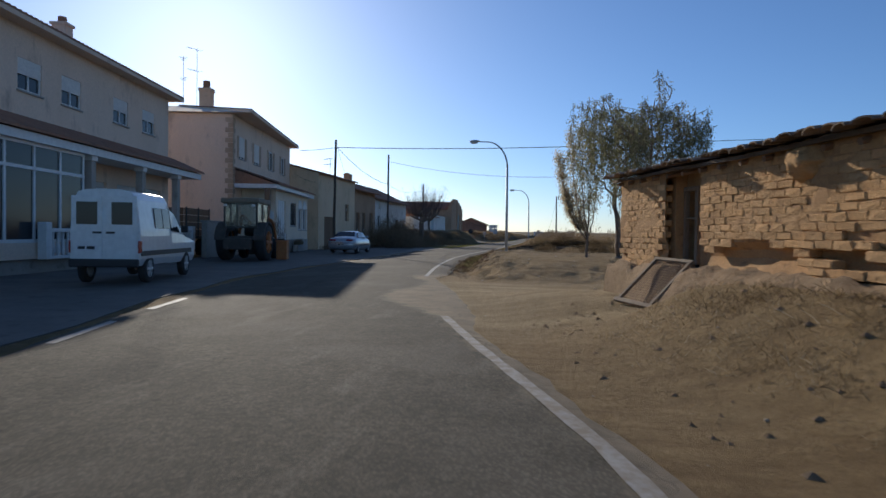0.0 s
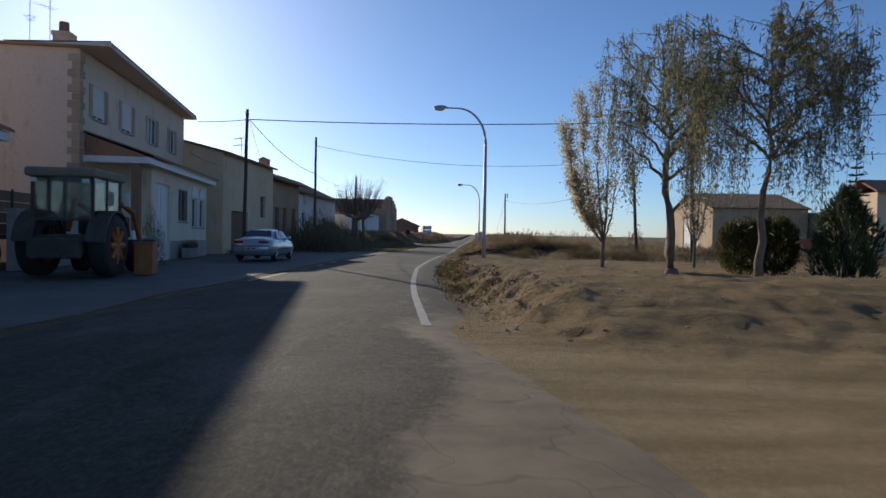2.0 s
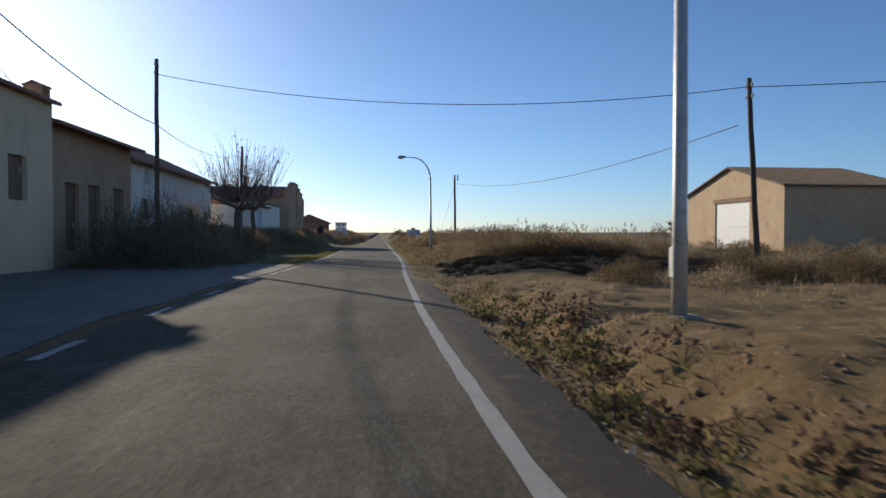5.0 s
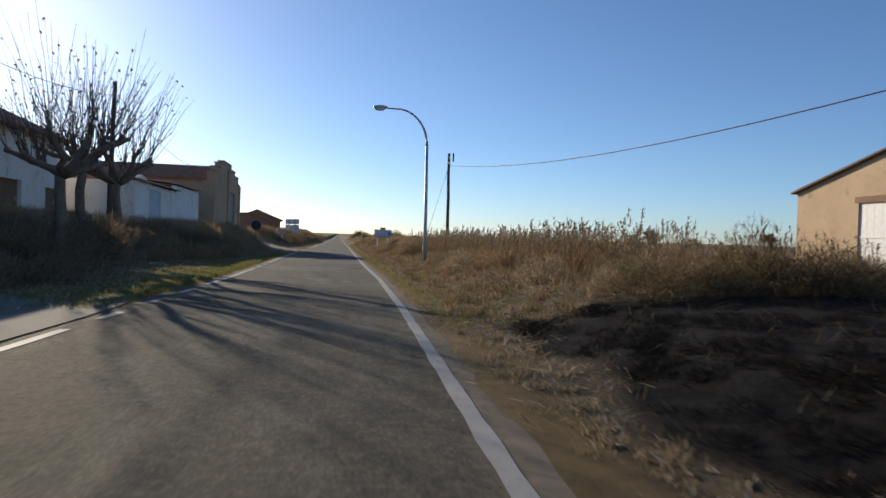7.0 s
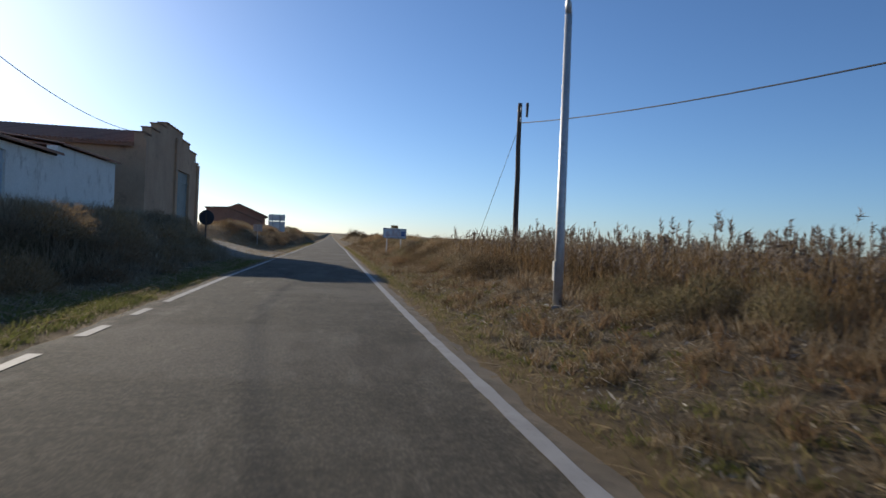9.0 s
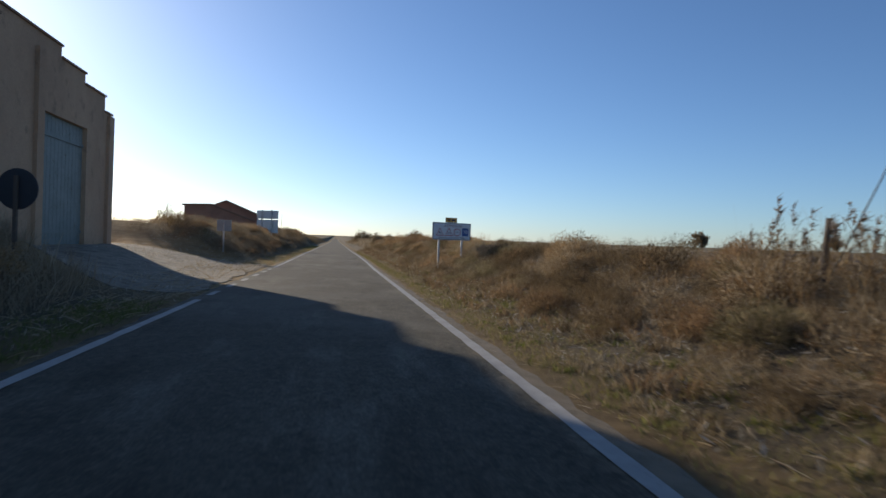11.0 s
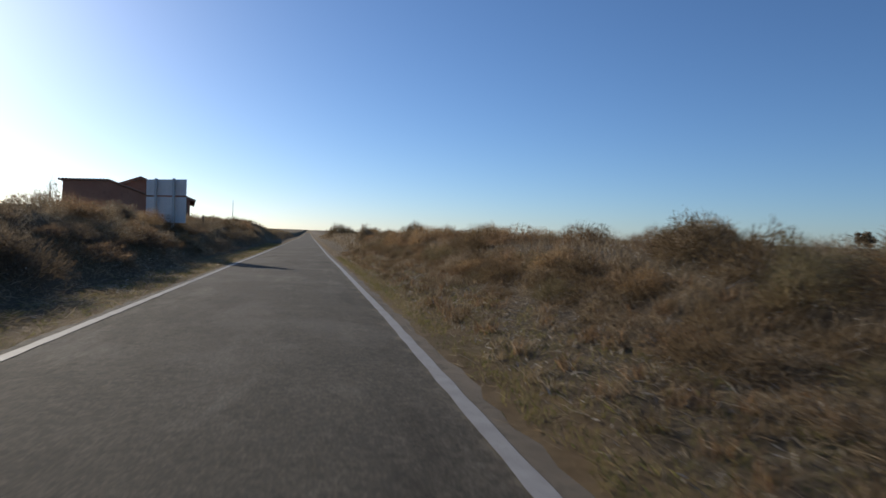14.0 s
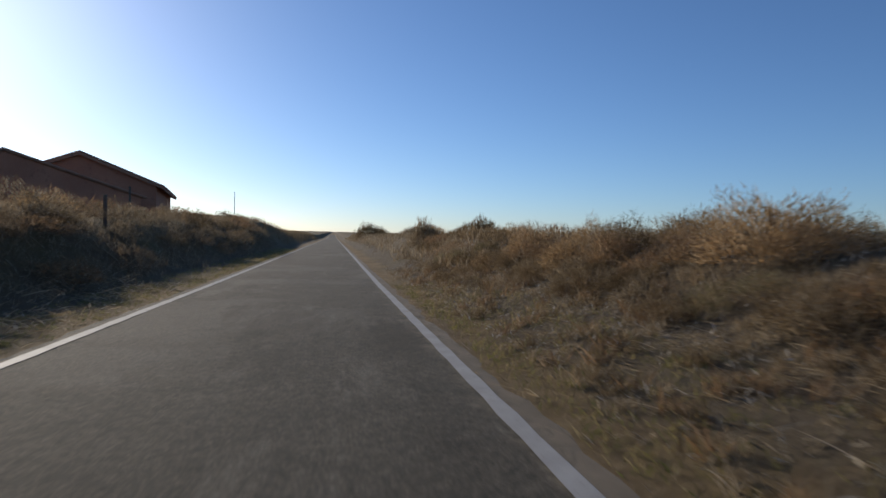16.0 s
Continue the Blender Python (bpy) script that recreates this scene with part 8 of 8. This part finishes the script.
def poplar(x, y, leaders, trunk_r, fork, leaf_n, label, seed_, leaf_size=0.07):
    """Young poplar: one short stem that forks into steep leaders with short side shoots."""
    g = random.Random(seed_)
    t = thing("tree", Matrix.Translation((x, y, float(land(x, y)) - 0.08)), label, "tree", "roadside trees")
    bm, twigs, spots = bmesh.new(), bmesh.new(), []
    limb(bm, (0, 0, 0), (0.03, 0, fork), trunk_r, trunk_r * 0.8, 0.02, g, 9, 5)
    tube(bm, [(0, 0, -0.1), (0, 0, 0.25)], [trunk_r * 1.6, trunk_r * 1.02], 9)
    for dx, dy, h, full in leaders:
        knee = Vector((dx * 0.62, dy * 0.62, fork + (h - fork) * 0.3))
        lower = limb(bm, (0.03, 0, fork - 0.2), knee, trunk_r * 0.55, trunk_r * 0.4, 0.04, g, 6, 5)
        upper = limb(bm, knee, (dx + g.uniform(-0.1, 0.1), dy, h), trunk_r * 0.4, 0.01, 0.02, g, 6, 9)
        line = lower[2:] + upper[1:]
        for j in range(int(30 * full)):
            q = line[min(int(len(line) * g.random() ** 0.9), len(line) - 2)]
            a, ln = g.uniform(0, 6.283), g.uniform(0.25, 0.75)
            tip = q + Vector((math.cos(a) * ln * 0.55, math.sin(a) * ln * 0.55, ln))
            spots.append((limb(twigs, q, tip, 0.011, 0.004, 0.06, g, 3, 4), full))
    part("trunk", bm, BARK, t, soft=True)
    part("branchwork", twigs, TWIG, t)
    gg = np.random.default_rng(seed_)
    per, at = leaf_n / sum(d for _, d in spots), []
    for pts, dens in spots:
        pts = np.array([tuple(p) for p in pts])
        u = gg.uniform(0, len(pts) - 1.001, int(per * dens * gg.uniform(0.3, 1.6)))
        k = u.astype(int)
        at.append(pts[k] + (pts[k + 1] - pts[k]) * (u - k)[:, None] + gg.normal(0, 0.12, (len(u), 3)))
    at = np.concatenate(at)
    ob = new("crown", leaf_soup("crown", at, leaf_size * gg.uniform(0.6, 1.4, len(at)), LEAF_POPLAR, 0.1, 0.42))
    ob.parent = t


poplar(8.48, 33.35, [(-1.75, 0.1, 5.8, 1.6), (-1.5, -0.4, 4.7, 1.3), (-1.25, 0.3, 3.7, 1.1), (-0.95, 0.2, 7.1, 1.4), (-0.35, -0.1, 7.5, 1.1), (0.2, 0.2, 6.4, 0.5), (0.55, -0.1, 4.6, 0.4), (-0.6, 0.6, 4.3, 0.9), (0.1, -0.5, 3.6, 0.5)], 0.08, 1.25, 15500, "young poplar with thinning silvery yellow leaves", 3)
poplar(12.9, 35.6, [(-0.2, 0.0, 5.4, 0.5), (0.25, 0.1, 4.6, 0.5), (-0.45, 0.1, 3.4, 0.8), (0.5, -0.1, 3.2, 0.8), (0.1, 0.3, 3.0, 1.0)], 0.07, 1.3, 1900, "small yellowing poplar sapling", 27)
leafy_tree(9.75, 28.5, 8.4, 1.45, 0.175, LEAF_WILLOW, "grey-green willow with thin drooping branches", 8, 3.0, 0.9, 14000, 0.14, 0.8, 110, 0.7, 0.11, lean=-0.15)
leafy_tree(10.35, 23.5, 7.0, 1.75, 0.115, LEAF_WILLOW, "grey-green willow with thin drooping branches", 15, 2.9, 0.95, 16500, 0.14, 0.8, 130, 0.9, 0.11, lean=-0.25)


leafy_tree(121.0, 279.0, 5.2, 1.9, 0.16, HEDGE, "lone round dark tree far out in the fields", 31, 1.6, 0.0, 2600, 0.42, 0.9, 60, narrow=0.5, fluff=0.3)
leafy_tree(174.0, 282.0, 5.6, 2.1, 0.16, HEDGE, "lone round dark tree far out in the fields", 33, 1.6, 0.0, 2600, 0.42, 0.9, 60, narrow=0.5, fluff=0.3)


def cypress(x, y, h, r, label):
    t = thing("tree", Matrix.Translation((x, y, float(land(x, y)))), label, "tree", "roadside trees")
    bm = bmesh.new()
    tube(bm, [(0, 0, -0.1), (0, 0, h * 0.9)], [0.09, 0.02], 7)
    part("trunk", bm, BARK, t)
    n = 5200
    z = rng.uniform(0.03, 1, n)
    a = rng.uniform(0, 6.283, n)
    prof = np.minimum(1, (1 - z) * 2.1) ** 0.8 * (0.82 + 0.25 * np.sin(a * 5 + z * 9))
    rr = r * prof * rng.uniform(0.35, 1, n) ** 0.4
    base = np.stack([np.cos(a) * rr, np.sin(a) * rr, z * h], 1)
    tip = base + np.stack([np.cos(a) * 0.12, np.sin(a) * 0.12, rng.uniform(0.08, 0.3, n)], 1)
    ob = new("crown", tri_soup("crown", base, tip, np.full(n, 0.05), CONIFER))
    ob.parent = t


cypress(15.3, 28.6, 2.9, 1.0, "small dark cypress by the dirt track")


def evergreen(x, y, r, h):
    """Round-topped evergreen bush, dense to the ground."""
    t = thing("bush", Matrix.Translation((x, y, float(land(x, y)) - 0.04)), "rounded olive-green evergreen bush under the willows", "bush", "evergreen bushes")
    bm = bmesh.new()
    tube(bm, [(0, 0, -0.1), (0.05, 0.02, h * 0.7)], [0.07, 0.02], 7)
    part("trunk", bm, BARK, t)
    n = 11000
    v = rng.normal(0, 1, (n, 3))
    v /= np.linalg.norm(v, axis=1)[:, None]
    a = np.arctan2(v[:, 1], v[:, 0])
    depth_ = rng.uniform(0.5, 1, n) ** 0.35 * (0.86 + 0.12 * np.sin(a * 4 + x) + 0.07 * np.sin(a * 9 + v[:, 2] * 7))
    sq = np.maximum(np.abs(v).max(1), 0.88)
    at = v / sq[:, None] * depth_[:, None] * np.array([r * 0.86, r * 0.86, h * 0.46]) + np.array([0, 0, h * 0.48])
    at[:, 2] = np.maximum(at[:, 2], 0.02)
    tip = at + v * 0.07 + np.stack([rng.normal(0, 0.03, n), rng.normal(0, 0.03, n), rng.uniform(0.02, 0.14, n)], 1)
    ob = new("crown", tri_soup("crown", at, tip, np.full(n, 0.045), EVERGREEN))
    ob.parent = t


evergreen(12.75, 30.4, 1.0, 2.05)
evergreen(13.7, 30.0, 0.95, 2.15)


def monkey_conifer(x, y, h):
    t = thing("tree", Matrix.Translation((x, y, float(land(x, y)))), "slender conifer with separate tiers of short branches", "tree", "roadside trees")
    bm = bmesh.new()
    tube(bm, [(0, 0, -0.1), (0, 0, h)], [0.07, 0.015], 7)
    part("trunk", bm, BARK, t)
    base, tip = [], []
    for i in range(15):
        z = h * (0.12 + 0.86 * i / 15)
        ln = 0.85 * (1 - i / 16)
        for k in range(90):
            a = rng.uniform(0, 6.283)
            s = rng.uniform(0.1, 1) * ln
            base.append((math.cos(a) * s, math.sin(a) * s, z - 0.05 * s))
            tip.append((math.cos(a) * (s + 0.14), math.sin(a) * (s + 0.14), z + rng.uniform(-0.02, 0.09)))
    ob = new("crown", tri_soup("crown", np.array(base), np.array(tip), np.full(len(base), 0.04), CONIFER))
    ob.parent = t


monkey_conifer(16.4, 30.0, 4.1)


def pollard(x, y, seed_, h0=2.6, whip=3.0, n=46):
    """Pollarded plane: thick knuckled limbs crowned by long bare shoots with a few dead leaves."""
    g = random.Random(seed_)
    z = float(land(x, y))
    t = thing("tree", Matrix.Translation((x, y, z - 0.1)), "pollarded bare tree with long upright shoots and a few dead leaves", "tree", "pollarded trees")
    bm, tw, spots = bmesh.new(), bmesh.new(), []
    limb(bm, (0, 0, 0), (g.uniform(-0.1, 0.1), 0, h0), 0.17, 0.14, 0.03, g, 9, 5)
    knobs = []
    for i in range(8):
        a = i * 6.283 / 8 + g.uniform(-0.3, 0.3)
        ln = g.uniform(0.9, 1.8)
        e = Vector((math.cos(a) * ln, math.sin(a) * ln, h0 + g.uniform(0.2, 1.1)))
        pts = limb(bm, (0, 0, h0 - 0.15), e, 0.11, 0.07, 0.08, g, 7, 5)
        knobs += [pts[3], pts[4], pts[5]]
    for q in knobs:
        b2 = bmesh.ops.create_icosphere(bm, subdivisions=1, radius=0.10)
        bmesh.ops.translate(bm, verts=b2["verts"], vec=q)
        for j in range(n // 8):
            ln = whip * g.uniform(0.45, 1.1)
            d = Vector((q.x * 0.28 + g.uniform(-0.35, 0.35), q.y * 0.28 + g.uniform(-0.35, 0.35), 1.0)).normalized()
            spots.append(limb(tw, q, q + d * ln, 0.013, 0.004, 0.03, g, 4, 4))
    part("trunk", bm, BARK, t, soft=True)
    part("crown", tw, TWIG, t, "long thin reddish-brown shoots")
    at = np.array([tuple(p[g.randrange(1, 5)]) for p in spots for _ in range(2) if g.random() < 0.6])
    ob = new("foliage", leaf_soup("foliage", at, np.full(len(at), 0.13), LEAF_DEAD, 1.5))
    ob.parent = t


pollard(-8.15, 72.8, 4)
pollard(-8.9, 71.4, 9)
pollard(-7.7, 66.8, 14, 2.7, 3.2)

# far trees and bushes on the plain
for x, y, r, h in ((62, 240, 3.0, 4.5), (105, 260, 3.5, 5.0), (150, 300, 5, 5), (44, 330, 3, 3), (200, 380, 6, 6), (-46, 330, 4, 4), (90, 420, 5, 4), (30, 420, 4, 3)):
    shrub("dark", x, y, r, h)
g_ = new("shrub", SHRUBS["dark"][0])
g_.location, g_.scale = (-24.5, 179.0, 1.6), (1.6, 1.6, 4.2)
tagged(g_, "bare grey bush beside the red brick buildings", "shrub", "roadside shrubs")

join_far()
